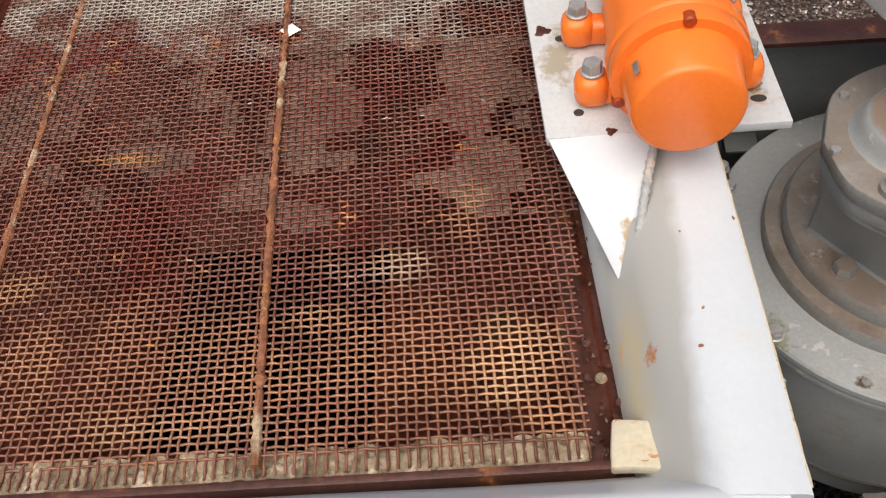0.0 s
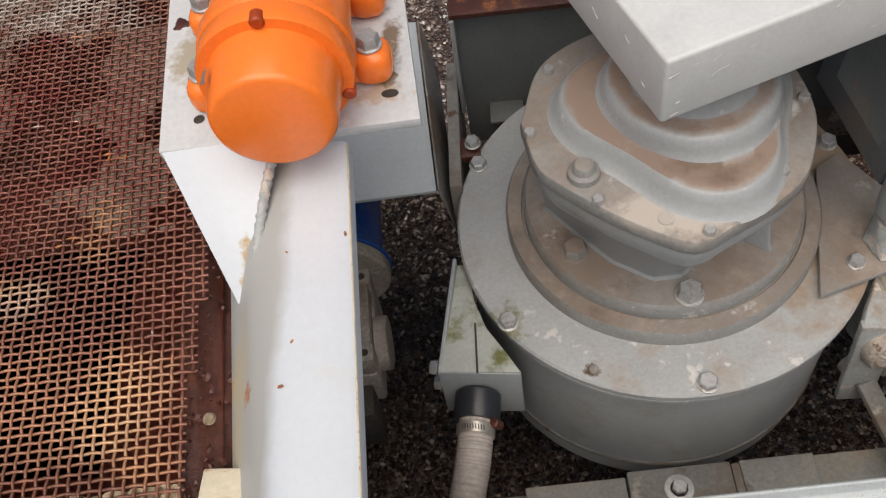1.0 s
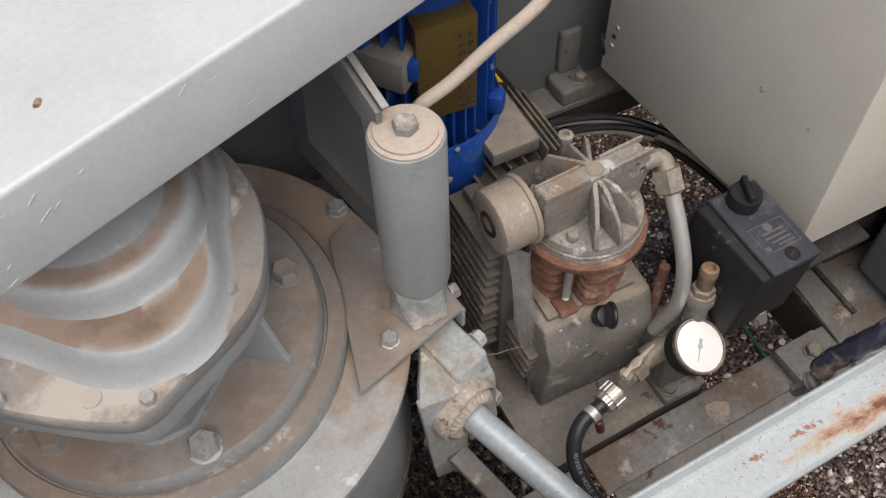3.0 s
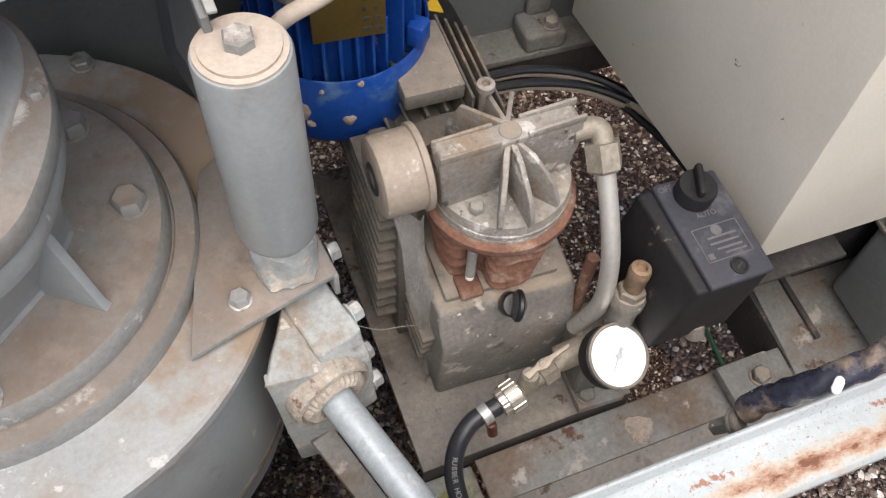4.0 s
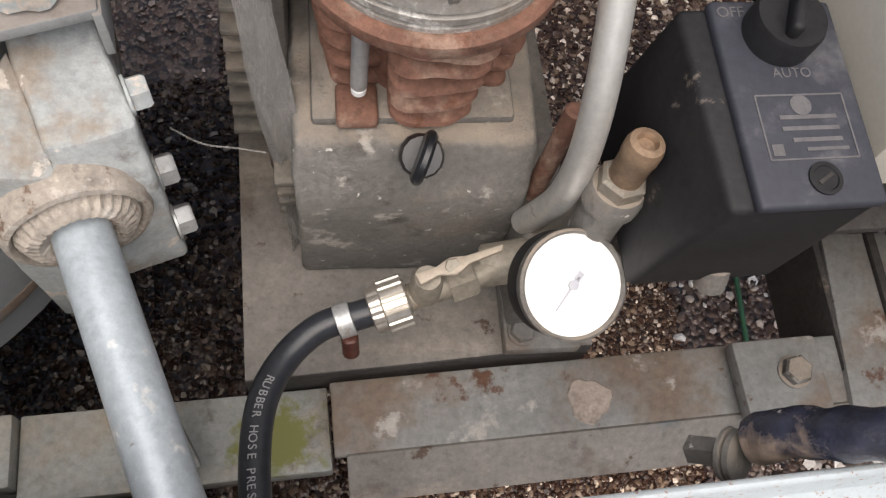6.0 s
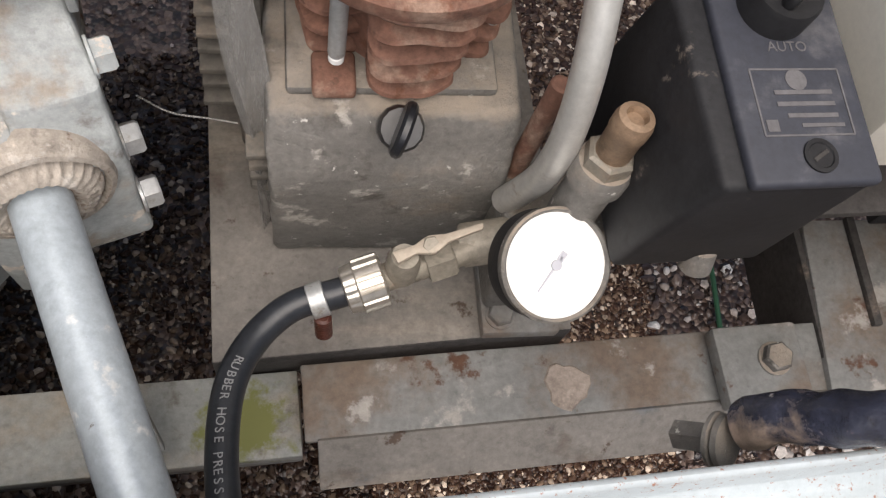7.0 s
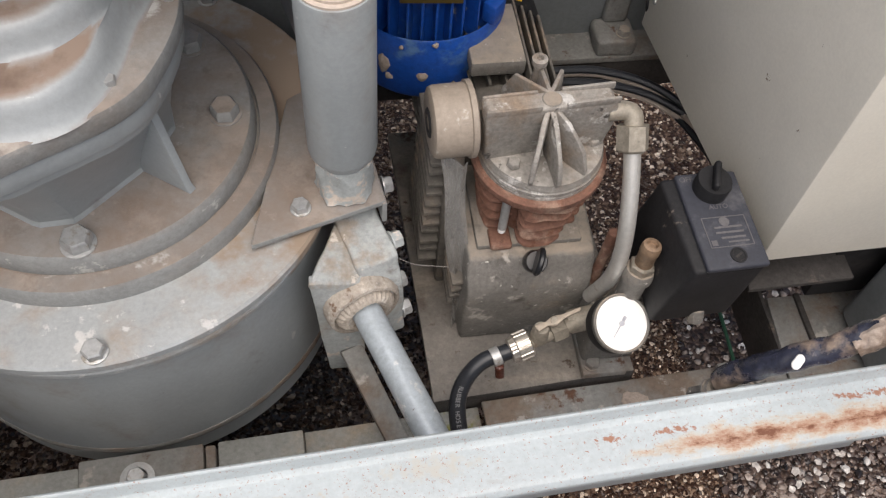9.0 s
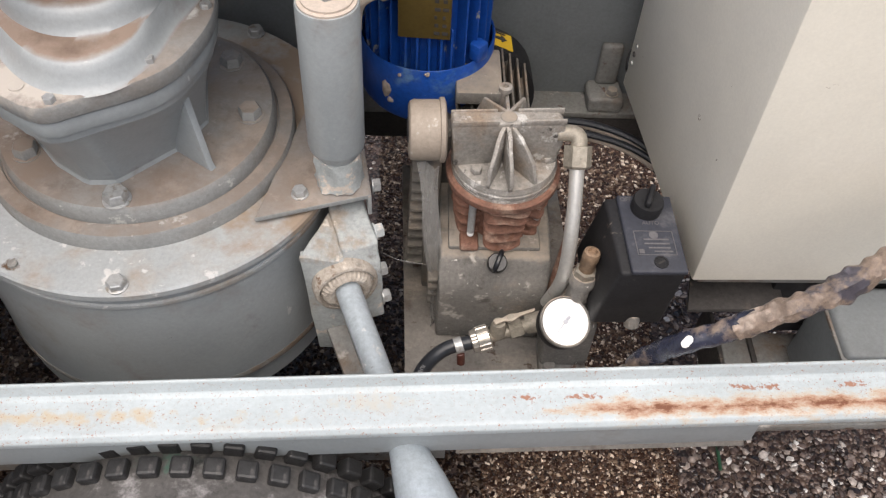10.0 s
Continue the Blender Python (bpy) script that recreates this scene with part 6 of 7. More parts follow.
# air filter
FM, _ = frame_of((0.966, 0.797, 0.698), (1.012, 0.799, 0.698))
lathe(bm := B(), [(0.02, 0.0), (0.030, 0.0), (0.0345, 0.002), (0.036, 0.006), (0.036, 0.036), (0.0385, 0.037), (0.0385, 0.042), (0.034, 0.044), (0.012, 0.044)], FM, 56)
M_FILTER = material("dusty_tan_plastic", (0.31, 0.262, 0.215), 0.6, tone=0.10, bump=0.2, spots=(((0.20, 0.17, 0.145), 14, 0.54, 0.15, 0.8), ((0.46, 0.42, 0.37), 40, 0.62, 0.06, 0.8)))
filt = part("air_filter", bm, M_FILTER, comp, "round dusty filter housing")
lathe(bm := B(), [(0.0, 0.0012), (0.008, 0.0012), (0.010, -0.0015), (0.014, -0.0015), (0.016, 0.001), (0.030, 0.001)], FM, 40)
part("filter_face", bm, M_BLACK, filt, "black ribbed filter face")
# plastic film hanging from the filter
t = B()
for i in range(13):
    for j in range(5):
        s, w = i / 12, j / 4
        x = 0.990 + 0.022 * s + (w - 0.5) * (0.026 - 0.012 * s)
        y = 0.775 - 0.030 * s - 0.006 * (w > 0.5) + 0.004 * math.sin(7 * w + 5 * s)
        z = 0.665 - 0.30 * s
        t.verts.new((x + 0.002 * math.sin(11 * s + 3 * w), y + 0.003 * noise.noise(Vector((s * 8, w * 6, 2))), z))
t.verts.ensure_lookup_table()
for i in range(12):
    for j in range(4):
        t.faces.new((t.verts[i * 5 + j], t.verts[i * 5 + j + 1], t.verts[i * 5 + j + 6], t.verts[i * 5 + j + 5]))
bmesh.ops.recalc_face_normals(t, faces=t.faces)
bmesh.ops.solidify(t, geom=t.faces[:], thickness=0.0007)
part("torn_film", t, M_FILM, comp, "crumpled grey plastic film hanging down", smooth=60)
tube(bm := B(), [(0.992, 0.752, 0.50), (0.975, 0.757, 0.497), (0.955, 0.757, 0.503), (0.935, 0.77, 0.50)], 0.0006, 6, 0.004)
part("film_thread", bm, M_FILM, comp)
# elbow and delivery tube
tube(bm := B(), [(1.140, 0.788, 0.708), (1.158, 0.787, 0.709), (1.165, 0.783, 0.706), (1.165, 0.774, 0.698)], 0.0098, 16, 0.003)
part("elbow", bm, M_BRASS, comp, "dull brass elbow")
m, _ = frame_of((1.1645, 0.776, 0.700), (1.164, 0.752, 0.672))
lathe(bm := B(), [(0.0165, 0), (0.0165, 0.024), (0.013, 0.027)], m, 6)
part("union_nut", bm, M_BRASS, comp)
tube(bm := B(), [(1.164, 0.760, 0.684), (1.164, 0.735, 0.650), (1.163, 0.712, 0.612), (1.163, 0.702, 0.570), (1.161, 0.701, 0.535), (1.157, 0.706, 0.505), (1.152, 0.713, 0.475)], 0.0088, 18, 0.004)
part("delivery_tube", bm, M_TUBE, comp, "grey aluminium delivery tube")
# compressor's own motor
mot = thing("compressor_motor", "grimy finned aluminium electric motor with black fan cover", "motor", (1.055, 0.95, 0.45))
MM = Matrix.Translation((1.058, 0.885, 0.560)) @ pose(0, 0, 0, 0, 0, 2) @ pose(0, 0, 0, -90, 0, 0)
lathe(bm := B(), [(0.062, 0), (0.066, 0.004), (0.066, 0.135), (0.062, 0.14)], MM, 48)
part("stator", bm, M_FINMOTOR, mot)
for k in range(26):
    box(bm := B(), 0.064, 0.083, -0.0016, 0.0016, 0.008, 0.132, 0.0007, MM @ pose(0, 0, 0, 0, 0, 360 / 26 * k), 1)
    part("fin", bm, M_FINMOTOR, mot)
lathe(bm := B(), [(0.03, -0.02), (0.075, -0.018), (0.082, -0.010), (0.082, 0.006), (0.06, 0.008)], MM, 48)
part("end_shield", bm, M_FINMOTOR, mot)
lathe(bm := B(), [(0.088, 0.128), (0.0925, 0.130), (0.0925, 0.178), (0.083, 0.190), (0.02, 0.192)], MM, 56)
fc = part("fan_cover", bm, M_BLACK, mot, "black plastic fan cover")
q = []
for a, z in ((-80, 0.138), (-80, 0.172), (-54, 0.172), (-54, 0.138)):
    q.append(MM @ Vector((0.0926 * math.cos(radians(a)), 0.0926 * math.sin(radians(a)), z)))
slab(bm := B(), [p + (MM.to_3x3() @ Vector((math.cos(radians(-67)), math.sin(radians(-67)), 0))) * 0.0022 for p in q], -0.0012, 0)
yl = part("warning_label", bm, M_YELLOW, fc, "yellow warning label with black arrow")
mid = (q[0] + q[2]) / 2 + (MM.to_3x3() @ Vector((math.cos(radians(-67)), math.sin(radians(-67)), 0))) * 0.0036
ex, ey = (q[3] - q[0]).normalized(), (q[1] - q[0]).normalized()
slab(bm := B(), [mid + ex * a + ey * b for a, b in ((-0.012, -0.002), (0.003, -0.002), (0.003, -0.007), (0.012, 0.001), (0.003, 0.009), (0.003, 0.004), (-0.012, 0.004))], -0.0006, 0)
part("arrow", bm, M_DARK, yl)
for k in range(2):
    slab(bm := B(), [mid + ex * a + ey * b for a, b in ((-0.014, 0.010 + 0.004 * k), (0.010, 0.010 + 0.004 * k), (0.010, 0.012 + 0.004 * k), (-0.014, 0.012 + 0.004 * k))], -0.0006, 0)
    part("print_bar", bm, M_DARK, yl)
box(bm := B(), 1.025, 1.085, 0.895, 0.985, 0.652, 0.672, 0.003)
part("terminal_cover", bm, M_CRANK, mot)
for k in range(4):
    box(bm := B(), 1.088 + 0.011 * k, 1.091 + 0.011 * k, 0.885, 1.0, 0.62, 0.662 - 0.008 * k, 0.0008)
    part("fin", bm, M_FINMOTOR, mot)
box(bm := B(), 1.0, 1.115, 0.90, 1.01, 0.37, 0.50, 0.004)
part("foot", bm, M_DARK, mot)
for k in range(11):
    box(bm := B(), 0.966 + 0.0006 * k, 1.000, 0.805 + 0.002 * (k % 2), 0.905, 0.432 + 0.0185 * k, 0.4375 + 0.0185 * k, 0.0012)
    part("fin", roughen(bm, 0.0008, 60), M_FINMOTOR, mot)
box(bm := B(), 0.988, 1.008, 0.80, 0.90, 0.385, 0.635, 0.004)
part("housing", bm, M_FINMOTOR, mot)

# ---- air fittings ----
GA = Vector((1.165, 0.652, 0.519))
gx = Vector((0.12, -0.42, 0.90)).normalized()          # the dial looks up and forward
gm_, _ = frame_of(GA, GA + gx)
gauge = thing("pressure_gauge", "round white pressure gauge with black case", "gauge", tuple(GA - gx * 0.04))
lathe(bm := B(), [(0.012, -0.034), (0.029, -0.030), (0.0315, -0.024), (0.0315, -0.004), (0.0305, -0.0015)], gm_, 56)
part("case", bm, M_BLACK, gauge)
lathe(bm := B(), [(0.0318, -0.006), (0.0325, -0.005), (0.0325, 0.001), (0.031, 0.0022), (0.0295, 0.0008), (0.0295, -0.001)], gm_, 64)
part("bezel", bm, M_CRANK, gauge, "worn grey bezel")
lathe(bm := B(), [(0.0296, -0.002), (0.0296, -0.0004), (0, -0.0004)], gm_, 56)
face = part("dial", bm, M_FACE, gauge, "sun-bleached white dial")
t = B()
prism(t, [(-0.0009, -0.006), (0.0009, -0.006), (0.0003, 0.018), (-0.0003, 0.018)], -0.0002, 0.0004, 0, gm_ @ pose(0, 0, 0, 0, 0, 128))
prism(t, [(-0.002, -0.009), (0.002, -0.009), (0.002, -0.003), (-0.002, -0.003)], -0.0002, 0.0004, 0.0003, gm_ @ pose(0, 0, 0, 0, 0, 128))
lathe(t, [(0.003, 0.0), (0.003, 0.0012), (0, 0.0014)], gm_, 16)
part("needle", t, M_NEEDLE, gauge, "faded grey needle")
lathe(bm := B(), [(0.010, -0.05), (0.010, -0.032)], gm_, 6)
part("stem", bm, M_BRASS, gauge)

man = thing("manifold", "dull brass manifold under the gauge", "fitting", (1.17, 0.68, 0.37))
box(bm := B(), 1.150, 1.205, 0.655, 0.715, 0.371, 0.384, 0.002, None)
pd = part("foot", bm, M_FRAME, man)
bolt(bm := B(), (1.163, 0.668, 0.384), af=0.016, h=0.007)
part("bolt", bm, M_FRAME, pd)
box(bm := B(), 1.150, 1.215, 0.672, 0.735, 0.384, 0.480, 0.006, None, 3)
part("body", bm, M_CRANK, man)
cyl(bm := B(), (1.125, 0.690, 0.458), (1.16, 0.690, 0.470), 0.014, seg=24)
part("port", bm, M_BRASS, man)
cyl(bm := B(), (1.158, 0.730, 0.47), (1.168, 0.740, 0.565), 0.0065, seg=16)
part("bypass", bm, M_RUSTFIN, man, "rusty thin fitting")
valve = thing("ball_valve", "dull brass ball valve with lever handle", "valve", (1.105, 0.675, 0.43))
VA, VBp = Vector((1.064, 0.668, 0.452)), Vector((1.140, 0.688, 0.466))
d = (VBp - VA).normalized()
tube(bm := B(), [VA + d * 0.012, VA + d * 0.045, VBp], 0.0088, 16, 0.02)
part("body", bm, M_BRASS, valve)
lathe(bm := B(), [(0.0128, 0.040), (0.0128, 0.056), (0.011, 0.058)], frame_of(VA, VBp)[0], 6)
part("nut", bm, M_BRASS, valve)
lathe(bm := B(), [(0.0105, 0.006), (0.0100, 0.024), (0.008, 0.030)], frame_of(VA + d * 0.024 + Vector((0, 0, -0.004)), VA + d * 0.024 + Vector((0, 0, 1)))[0], 24)
part("bonnet", bm, M_BRASS, valve)
HC = Vector((1.102, 0.679, 0.484))
bolt(bm := B(), HC, (0, -0.2, 1), af=0.010, h=0.005, washer=False)
part("handle_nut", bm, M_BRASS, valve)
t = B()
hd = Vector((0.945, 0.30, 0.10)).normalized()
hr = Vector((-hd.y, hd.x, 0)).normalized()
slab(t, [HC + hd * a + hr * b + Vector((0, 0, 0.0005 + 0.003 * abs(a) / 0.03)) for a, b in ((-0.023, -0.005), (-0.010, -0.0026), (-0.004, -0.0050), (0.0, -0.0062), (0.004, -0.0050), (0.010, -0.0026), (0.031, -0.0030), (0.033, 0.001), (0.010, 0.0030), (0.004, 0.0050), (0.0, 0.0060), (-0.004, 0.0050), (-0.010, 0.0030), (-0.024, 0.003))], 0.0035, 0.0012)
part("lever", t, M_LEVER, valve, "pale two-armed lever")
m, _ = frame_of(VA - d * 0.012, VA + d * 0.02)
lathe(bm := B(), [(0.012, 0), (0.0145, 0.001), (0.0145, 0.008), (0.016, 0.009), (0.016, 0.024), (0.0135, 0.026)], m, 112, lambda a, k: 1 + (0.075 * (1 if math.sin(14 * a) > -0.2 else 0) if k >= 2 else 0))
part("coupling", bm, M_NICKEL, valve, "shiny grooved hose coupling")

hose = thing("air_hose", "black rubber air hose with white lettering", "hose", (0.99, 0.60, 0.40))
HP = [VA - d * 0.002, VA - d * 0.018, (1.022, 0.658, 0.445), (1.000, 0.640, 0.443), (0.986, 0.612, 0.448), (0.982, 0.575, 0.455), (0.985, 0.535, 0.462), (0.993, 0.49, 0.465), (1.003, 0.44, 0.45), (1.012, 0.40, 0.42)]
tube(bm := B(), HP, 0.0094, 20, 0.004)
hpart = part("hose", bm, M_RUBBER, hose)
m, _ = frame_of(VA - d * 0.022, VA)
lathe(bm := B(), [(0.0104, -0.012), (0.0112, -0.0115), (0.0112, -0.002), (0.0104, -0.0015)], m, 28)
hc = part("hose_clamp", bm, M_ZINC, hose, "zinc worm clamp")
cyl(bm := B(), VA - d * 0.028 + Vector((0.002, -0.010, -0.002)), VA - d * 0.028 + Vector((0.003, -0.017, -0.018)), 0.0055, seg=12)
part("clamp_screw", bm, M_RUSTSTEEL, hc, "rusty clamp screw")


def lettering(text, size, matrix, mat, parent, name="lettering", thick=0.0002):
    """Raised letters of the built-in font, as a mesh part."""
    cu = bpy.data.curves.new("lettering", "FONT")
    cu.body, cu.size, cu.extrude, cu.align_x, cu.align_y = text, size, thick, "CENTER", "CENTER"
    ob = new("lettering_source", cu)
    dg = bpy.context.evaluated_depsgraph_get()
    me = bpy.data.meshes.new_from_object(ob.evaluated_get(dg))
    bpy.data.objects.remove(ob)
    bpy.data.curves.remove(cu)
    t = B()
    t.from_mesh(me)
    bpy.data.meshes.remove(me)
    t.transform(matrix)
    return part(name, t, mat, parent, "", 0)


line = spline(HP, 0.001)
start = min(range(len(line)), key=lambda i: (line[i] - Vector((0.9905, 0.622, 0.446))).length)
s = 0.0
for k, ch in enumerate("RUBBER HOSE PRESS 10"):
    i = start + int(k * 4.7)
    if ch != " " and i + 1 < len(line):
        dr = (line[i + 1] - line[i - 1]).normalized()
        nn = Vector((-0.10, -0.35, 0.93))
        nn = (nn - dr * nn.dot(dr)).normalized()
        bb = nn.cross(dr)
        q = line[i] + nn * 0.0099
        lettering(ch, 0.0072, Matrix(((dr.x, bb.x, nn.x, q.x), (dr.y, bb.y, nn.y, q.y), (dr.z, bb.z, nn.z, q.z), (0, 0, 0, 1))), M_PRINT, hpart, "letter")
for k in range(6):
    i = start + int((21.5 + k) * 4.7)
    if i + 1 < len(line):
        dr = (line[i + 1] - line[i - 1]).normalized()
        nn = Vector((-0.10, -0.35, 0.93))
        nn = (nn - dr * nn.dot(dr)).normalized()
        bb = nn.cross(dr)
        q = line[i] + nn * 0.0098
        t = B()
        box(t, -0.0014, 0.0014, -0.0018, 0.0018, -0.0003, 0.0003, 0, Matrix(((dr.x, bb.x, nn.x, q.x), (dr.y, bb.y, nn.y, q.y), (dr.z, bb.z, nn.z, q.z), (0, 0, 0, 1))))
        part("print_bar", t, M_PRINT, hpart)

rel = thing("safety_valve", "dull brass safety relief valve standing upright", "valve", (1.185, 0.705, 0.50))
RA, RB_ = Vector((1.182, 0.689, 0.530)), Vector((1.189, 0.696, 0.604))
m, hh = frame_of(RA, RB_)
lathe(bm := B(), [(0.014, -0.02), (0.014, 0.018), (0.0170, 0.020), (0.0170, 0.030), (0.015, 0.034)], m, 28)
part("base", bm, M_CRANK, rel)
lathe(bm := B(), [(0.0140, 0.033), (0.0140, 0.042), (0.0120, 0.044)], m, 6)
part("hex_nut", bm, M_BRASS, rel)
lathe(bm := B(), [(0.0098, 0.042), (0.0100, 0.062), (0.0107, 0.063), (0.0107, 0.070), (0.0095, 0.074), (0.006, 0.075), (0.005, 0.071), (0, 0.071)], m, 28)
part("cap", bm, material("brown_brass_cap", (0.30, 0.205, 0.135), 0.5, metal=0.3, tone=0.2, bump=0.3), rel, "brown tarnished cap")

# ---- pressure switch ----
sw = thing("pressure_switch", "black plastic pressure switch box with rotary knob", "switch", (1.25, 0.70, 0.51))
SX, SY = Vector((0.990, 0.05, -0.04)).normalized(), Vector((-0.05, 0.995, 0.06)).normalized()
SZ = SX.cross(SY).normalized()
SO = Vector((1.2505, 0.702, 0.6363))
SM = Matrix(((SX.x, SY.x, SZ.x, SO.x), (SX.y, SY.y, SZ.y, SO.y), (SX.z, SY.z, SZ.z, SO.z), (0, 0, 0, 1)))
t = B()
prism(t, [(-0.042, -0.057), (0.036, -0.057), (0.036, 0.055), (-0.044, 0.055)], -0.115, -0.006, 0.005, SM, 3)
for v in t.verts:
    k = (SM.inverted() @ v.co)
    if k.z < -0.06 and k.x < -0.02:
        v.co -= SX * 0.012
part("body", t, M_BLACK, sw)
prism(bm := B(), [(-0.030, -0.058), (0.0365, -0.058), (0.0365, 0.054), (-0.030, 0.055)], -0.008, 0.0, 0.003, SM, 3)
lid = part("lid", bm, M_LID, sw, "faded black lid with moulded print")
lathe(bm := B(), [(0.0185, 0.0), (0.0185, 0.014), (0.0175, 0.0165), (0.0, 0.0165)], SM @ pose(0.002, 0.034, 0), 40)
kn = part("knob", bm, M_BLACK, sw, "black rotary knob")
box(bm := B(), -0.0035, 0.0035, -0.014, 0.019, 0.015, 0.026, 0.003, SM @ pose(0.002, 0.034, 0, 0, 0, -22), 3)
part("grip", bm, M_BLACK, kn)
lathe(bm := B(), [(0.0085, 0), (0.0085, 0.0012), (0.0065, 0.0014), (0.006, 0.0006), (0, 0.0006)], SM @ pose(0.006, -0.0445, 0), 24)
sc = part("screw", bm, M_BLACK, lid)
box(bm := B(), -0.0045, 0.0045, -0.001, 0.001, 0.0005, 0.0012, 0, SM @ pose(0.006, -0.0445, 0, 0, 0, 30))
part("slot", bm, M_DARK, sc)
M_EMBOSS = material("worn_embossing", (0.125, 0.12, 0.125), 0.7, tone=0.15, bump=0)
lettering("OFF", 0.0085, SM @ pose(-0.020, 0.047, 0.0003), M_EMBOSS, lid)
lettering("AUTO", 0.0075, SM @ pose(0.004, 0.012, 0.0003), M_EMBOSS, lid)
for x, y, w, hgt in ((0.004, 0.0, 0.046, 0.0009), (0.004, -0.034, 0.046, 0.0009), (-0.019, -0.017, 0.0009, 0.034), (0.027, -0.017, 0.0009, 0.034), (0.006, -0.012, 0.030, 0.0022), (0.006, -0.018, 0.030, 0.0022), (0.008, -0.024, 0.026, 0.0022), (0.012, -0.029, 0.022, 0.0018), (-0.014, -0.029, 0.006, 0.006)):
    box(bm := B(), x - w / 2, x + w / 2, y - hgt / 2, y + hgt / 2, -0.0004, 0.0005, 0, SM)
    part("print_bar", bm, M_EMBOSS, lid)
lathe(bm := B(), [(0.0055, 0), (0.0055, 0.0004), (0, 0.0004)], SM @ pose(0.004, -0.0055, 0), 18)
part("mark", bm, M_EMBOSS, lid)
cyl(bm := B(), (1.247, 0.658, 0.530), (1.247, 0.650, 0.514), 0.0095, seg=20)
part("gland", bm, M_CRANK, sw)

# ---- control cabinet ----
cab = thing("control_cabinet", "cream painted sheet steel control cabinet with small chips", "cabinet", (1.55, 0.9, 0.5))
prism(bm := B(), [(1.320, 0.692), (1.80, 0.704), (1.80, 1.085), (1.283, 1.062)], 0.5555, 1.22, 0.003, None, 2)
part("body", bm, M_CREAM, cab)
for y, z in ((1.046, 0.606), (1.040, 0.640), (1.044, 0.623)):
    lathe(bm := B(), [(0.004, 0), (0.0035, 0.0015), (0, 0.002)], frame_of((1.2845, y, z), (0.2845, y - 0.1, z))[0], 14)
    part("rivet", bm, M_ZINC if z != 0.623 else M_DARK, cab)
for a, b in (((1.2895, 1.025, 0.586), (1.2932, 0.989, 0.652)), ((1.2975, 0.945, 0.668), (1.2995, 0.925, 0.684)), ((1.305, 0.86, 0.72), (1.3065, 0.845, 0.727))):
    a, b = Vector(a) + Vector((-0.0005, 0, 0)), Vector(b) + Vector((-0.0005, 0, 0))
    tube(bm := B(), [a, (a + b) / 2 + Vector((0, 0.002, 0)), b], 0.0011, 6, 0.004, lambda s, q: 0.0009 + 0.0005 * math.sin(s * 300))
    part("scratch", bm, M_PANEL, cab, "brown scrape in the paint")
prism(bm := B(), [(1.335, 0.705), (1.80, 0.712), (1.80, 1.07), (1.30, 1.05)], 0.535, 0.555, 0.002)
part("plinth", bm, M_FRAME, cab, "dusty grey plinth")
prism(bm := B(), [(1.45, 0.725), (1.80, 0.73), (1.80, 1.05), (1.45, 1.03)], 0.40, 0.535, 0.002)
part("base", bm, M_BLACK, cab, "black base")
prism(bm := B(), [(1.33, 0.690), (1.46, 0.694), (1.46, 0.75), (1.345, 0.75)], 0.49, 0.497, 0.001)
part("support", bm, M_DARK, cab)
box(bm := B(), 1.50, 1.85, 0.60, 0.71, 0.38, 0.53, 0.01, local(0, 0, 0, 0), 3)
tank = thing("grey_tank", "dark grey steel box below the cabinet", "box", (1.675, 0.655, 0.38))
part("body", bm, M_GREYDARK, tank)
box(bm := B(), 1.497, 1.853, 0.597, 0.713, 0.515, 0.521, 0.002)
part("rim", bm, M_FRAME, tank, "worn dusty rim")
cyl(bm := B(), (1.345, 1.045, 0.60), (1.29, 1.075, 0.585), 0.02, seg=20)
single("cable_entry", bm, M_BLACK, "black cable entry behind the cabinet", "gland")

# ---- cables ----
cable = thing("taped_cable", "cable bundle wrapped in navy tape and dusty brown wrapping", "cable", (1.30, 0.53, 0.57))
tube(bm := B(), [(1.222, 0.548, 0.586), (1.231, 0.545, 0.613), (1.253, 0.533, 0.656), (1.285, 0.529, 0.684), (1.318, 0.5285, 0.711)], 0.0115, 18, 0.003, lambda s, a: 0.0116 + 0.0006 * math.sin(s * 300 + 2 * a) + 0.0022 * noise.noise(Vector((s * 38, a * 0.7, 0))))
part("navy_tape", bm, M_TAPE, cable, "navy plastic tape", 60)
tube(bm := B(), [(1.298, 0.526, 0.695), (1.33, 0.528, 0.721), (1.36, 0.530, 0.739), (1.41, 0.545, 0.764), (1.47, 0.57, 0.782), (1.60, 0.62, 0.775)], 0.014, 20, 0.0025, lambda s, a: 0.0122 + 0.0042 * min(1, s * 6) * (0.4 + noise.noise(Vector((s * 24, a * 0.8, 5)))) + 0.0045 * noise.noise(Vector((s * 80, a * 1.8, 2))) + 0.0006 * math.sin(s * 330 + 2 * a))
part("brown_wrapping", bm, M_WRAP, cable, "crumpled brown dusty wrapping", 40)
t = B()
cyl(t, (1.203, 0.551, 0.552), (1.212, 0.5445, 0.572), 0.0078, seg=6)
lathe(t, [(0.009, 0), (0.013, 0.001), (0.013, 0.003), (0.010, 0.004), (0.0125, 0.005), (0.0125, 0.008), (0.009, 0.010)], frame_of((1.2115, 0.545, 0.570), (1.2335, 0.532, 0.597))[0], 28)
single("cable_lug", t, M_CRANK, "worn hex bolt holding the cable at the rail", "fitting")
lathe(bm := B(), [(0.006, 0), (0.0055, 0.0012), (0, 0.0022)], frame_of((1.2525, 0.5215, 0.6775), (1.2525, 0.44, 0.84))[0], 14, lambda a, k: 1 + 0.3 * math.sin(2 * a))
single("paint_fleck", bm, M_PAPER, "white paint fleck on the taped cable", "fleck")
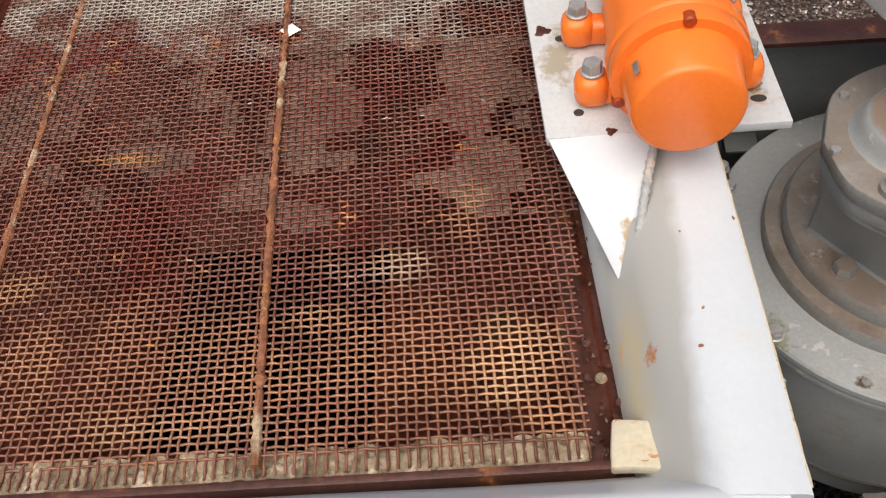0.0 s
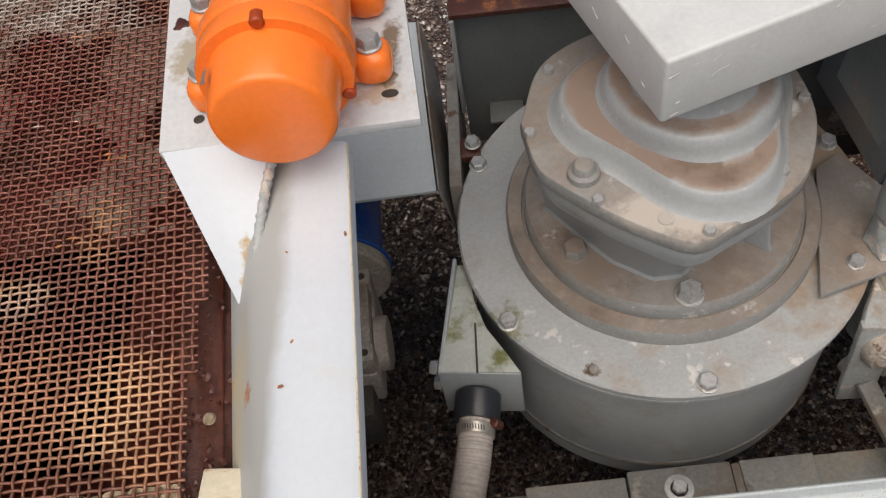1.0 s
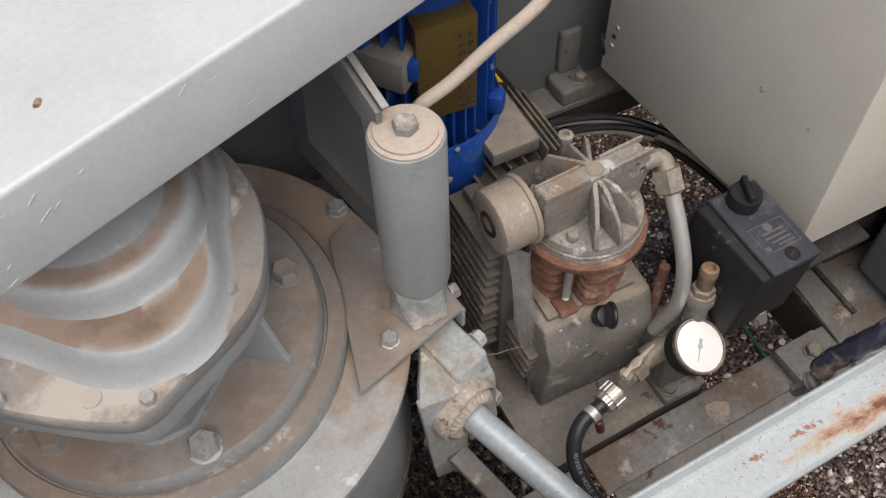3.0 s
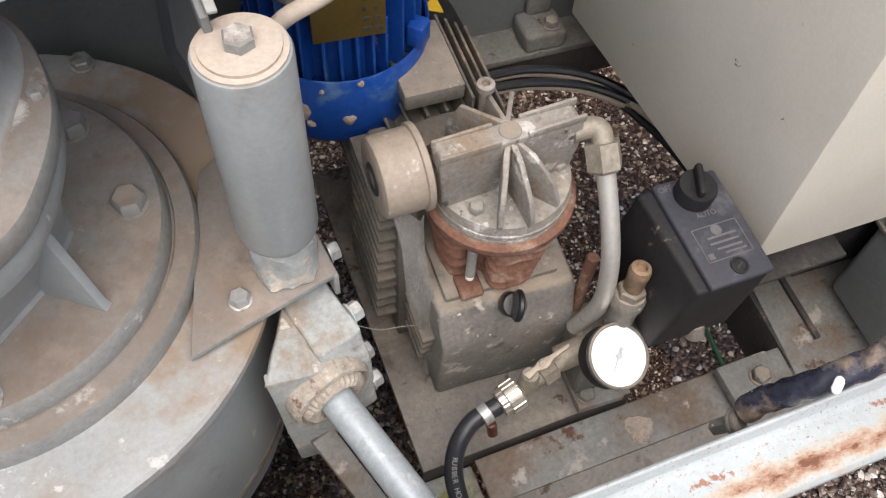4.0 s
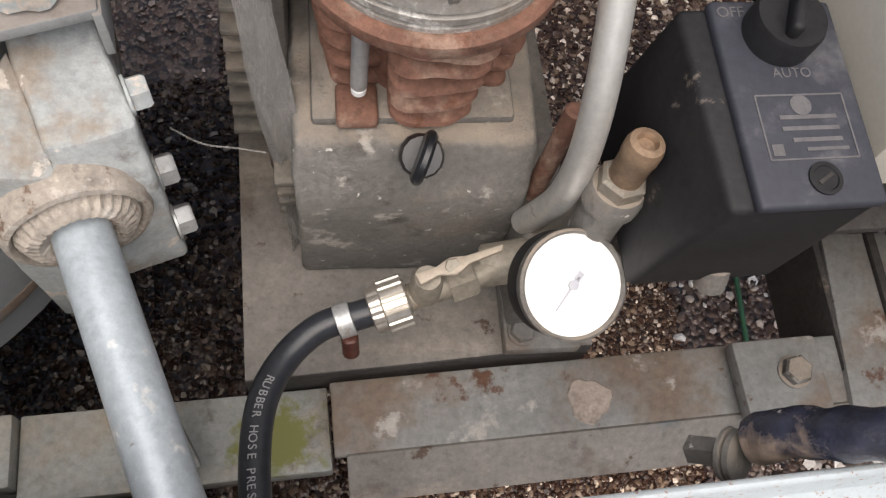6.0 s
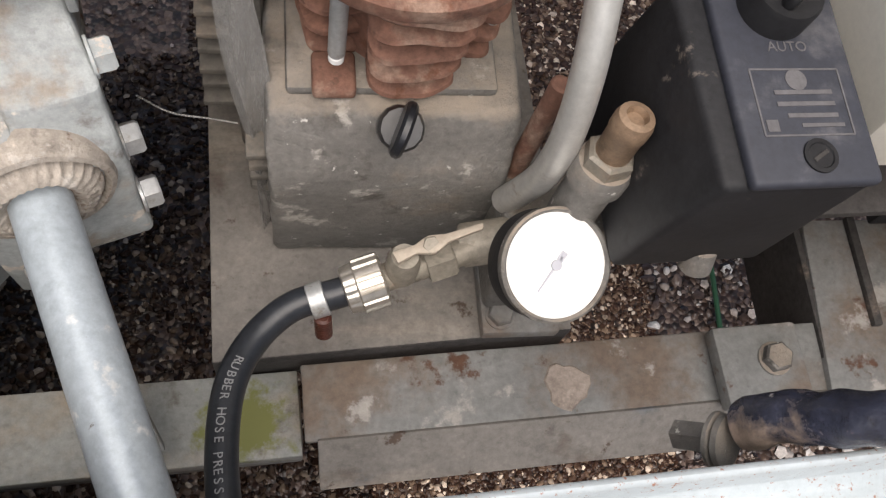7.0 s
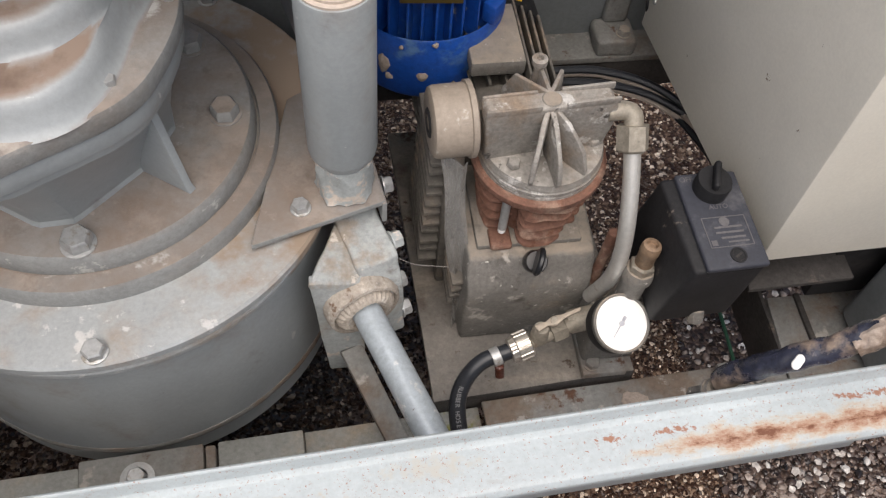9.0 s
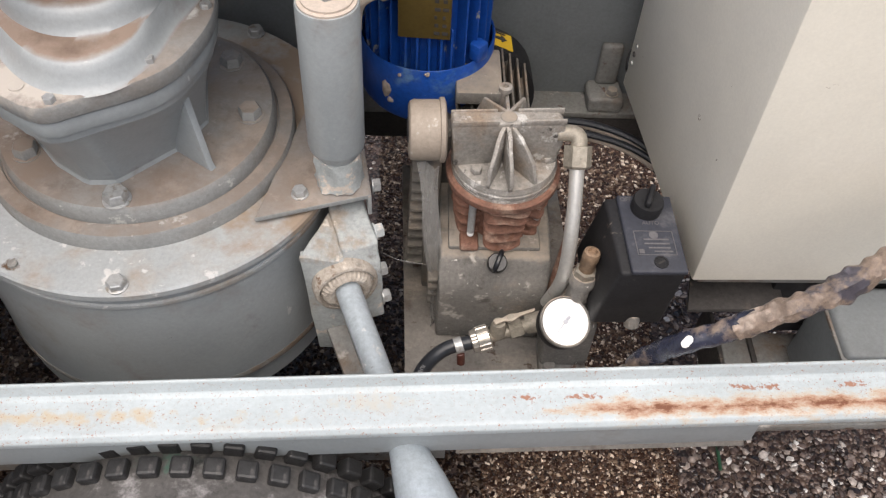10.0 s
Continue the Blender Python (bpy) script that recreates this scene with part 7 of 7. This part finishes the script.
for k in range(5):
    dz, dy = 0.012 * (k % 3), 0.012 * k
    tube(bm := B(), [(1.08, 1.075 - dy * 0.2, 0.44 + dz), (1.18, 1.074 - dy * 0.4, 0.45 + dz), (1.25, 1.07 - dy * 0.5, 0.45 + dz), (1.325, 1.035 - dy * 0.3, 0.44 + dz), (1.375 + dy * 0.3, 0.95, 0.43 + dz), (1.40 + dy * 0.3, 0.85, 0.42 + dz), (1.42, 0.76, 0.40 + dz)], 0.0055, 8, 0.012)
    single("loom_cable", bm, M_CABLE if k % 2 else M_RUBBER, "dusty cable in a loom along the back", "cable", "cables along the back")
tube(bm := B(), [(1.53, 1.0, 0.008), (1.523, 0.846, 0.010), (1.52, 0.774, 0.008), (1.515, 0.70, 0.008)], 0.0032, 8, 0.01)
single("green_cord", bm, M_GREEN, "thin green cord lying on the gravel", "cord")

# ---- loose stones on the gravel ----
rng = random.Random(7)
proto = []
for k in range(6):
    t = B()
    bmesh.ops.create_icosphere(t, subdivisions=1, radius=1)
    for v in t.verts:
        v.co *= 1 + 0.35 * noise.noise(v.co * 1.7 + Vector((k * 7, 0, 0)))
    proto.append(([tuple(v.co) for v in t.verts], [[v.index for v in f.verts] for f in t.faces]))
    t.free()


def stones(name, x0, x1, y0, y1, count, rmin, rmax, label, mat=M_STONE):
    pv, pf = [], []
    for _ in range(count):
        vs, fs = rng.choice(proto)
        r = rmin + (rmax - rmin) * rng.random() ** 2.5
        a, b = rng.uniform(0, 6.28), rng.uniform(-0.5, 0.5)
        px, py = rng.triangular(x0 - 0.3, x1 + 0.3), rng.triangular(y0 - 0.3, y1 + 0.3)
        if rng.random() < 0.6 or mat is not M_STONE:
            px, py = rng.uniform(x0, x1), rng.uniform(y0, y1)
        if mat is M_STONE and (px < 1.44 and 0.52 < py < 1.14 or 0.90 < px < 1.44 and 0.52 < py < 1.65 or 1.40 < px < 1.66 and 1.12 < py < 1.65):
            continue
        m = Matrix.Translation((px, py, r * 0.28)) @ Euler((b, b * 0.7, a)).to_matrix().to_4x4() @ Matrix.Diagonal((r * rng.uniform(0.9, 1.5), r, r * 0.62, 1))
        o = len(pv)
        pv += [tuple(m @ Vector(q)) for q in vs]
        pf += [[o + i for i in f] for f in fs]
    me = bpy.data.meshes.new(name)
    me.from_pydata(pv, [], pf)
    me.materials.append(mat)
    me.shade_smooth()
    me.set_sharp_from_angle(angle=radians(50))
    return tagged(new(name, me), label, "gravel", "", "stuff")


stones("gravel", 1.00, 2.05, 0.80, 1.75, 10000, 0.0030, 0.0080, "dark wet gravel with scattered pale chips")
stones("gravel", 0.80, 2.20, 0.10, 0.75, 15000, 0.0030, 0.0082, "dark wet gravel with scattered pale chips")
# the next three fields use the stones darkened to stand for shade
stones("gravel", -0.05, 0.42, 1.10, 1.50, 8000, 0.0030, 0.007, "wet gravel beside the hopper, shade put into its colour", M_STONESHADE)
stones("gravel", 0.05, 1.10, 0.52, 1.14, 19000, 0.0022, 0.0058, "wet gravel under the frame, shade put into its colour", M_STONESHADE)
stones("gravel", 0.90, 1.10, 1.12, 1.65, 7000, 0.0020, 0.0055, "wet gravel behind the machine, shade put into its colour", M_STONESHADE)
stones("gravel", 1.08, 1.68, 1.12, 1.66, 29000, 0.0020, 0.0056, "damp brown gravel behind the compressor", M_STONEDAMP)
stones("gravel", 1.10, 1.44, 0.52, 1.16, 25000, 0.0015, 0.0042, "damp brown gravel with pale glinting chips", M_STONEDAMP)
stones("gravel", -0.25, 0.95, 1.50, 2.40, 12000, 0.0030, 0.007, "brown gravel behind the frame")
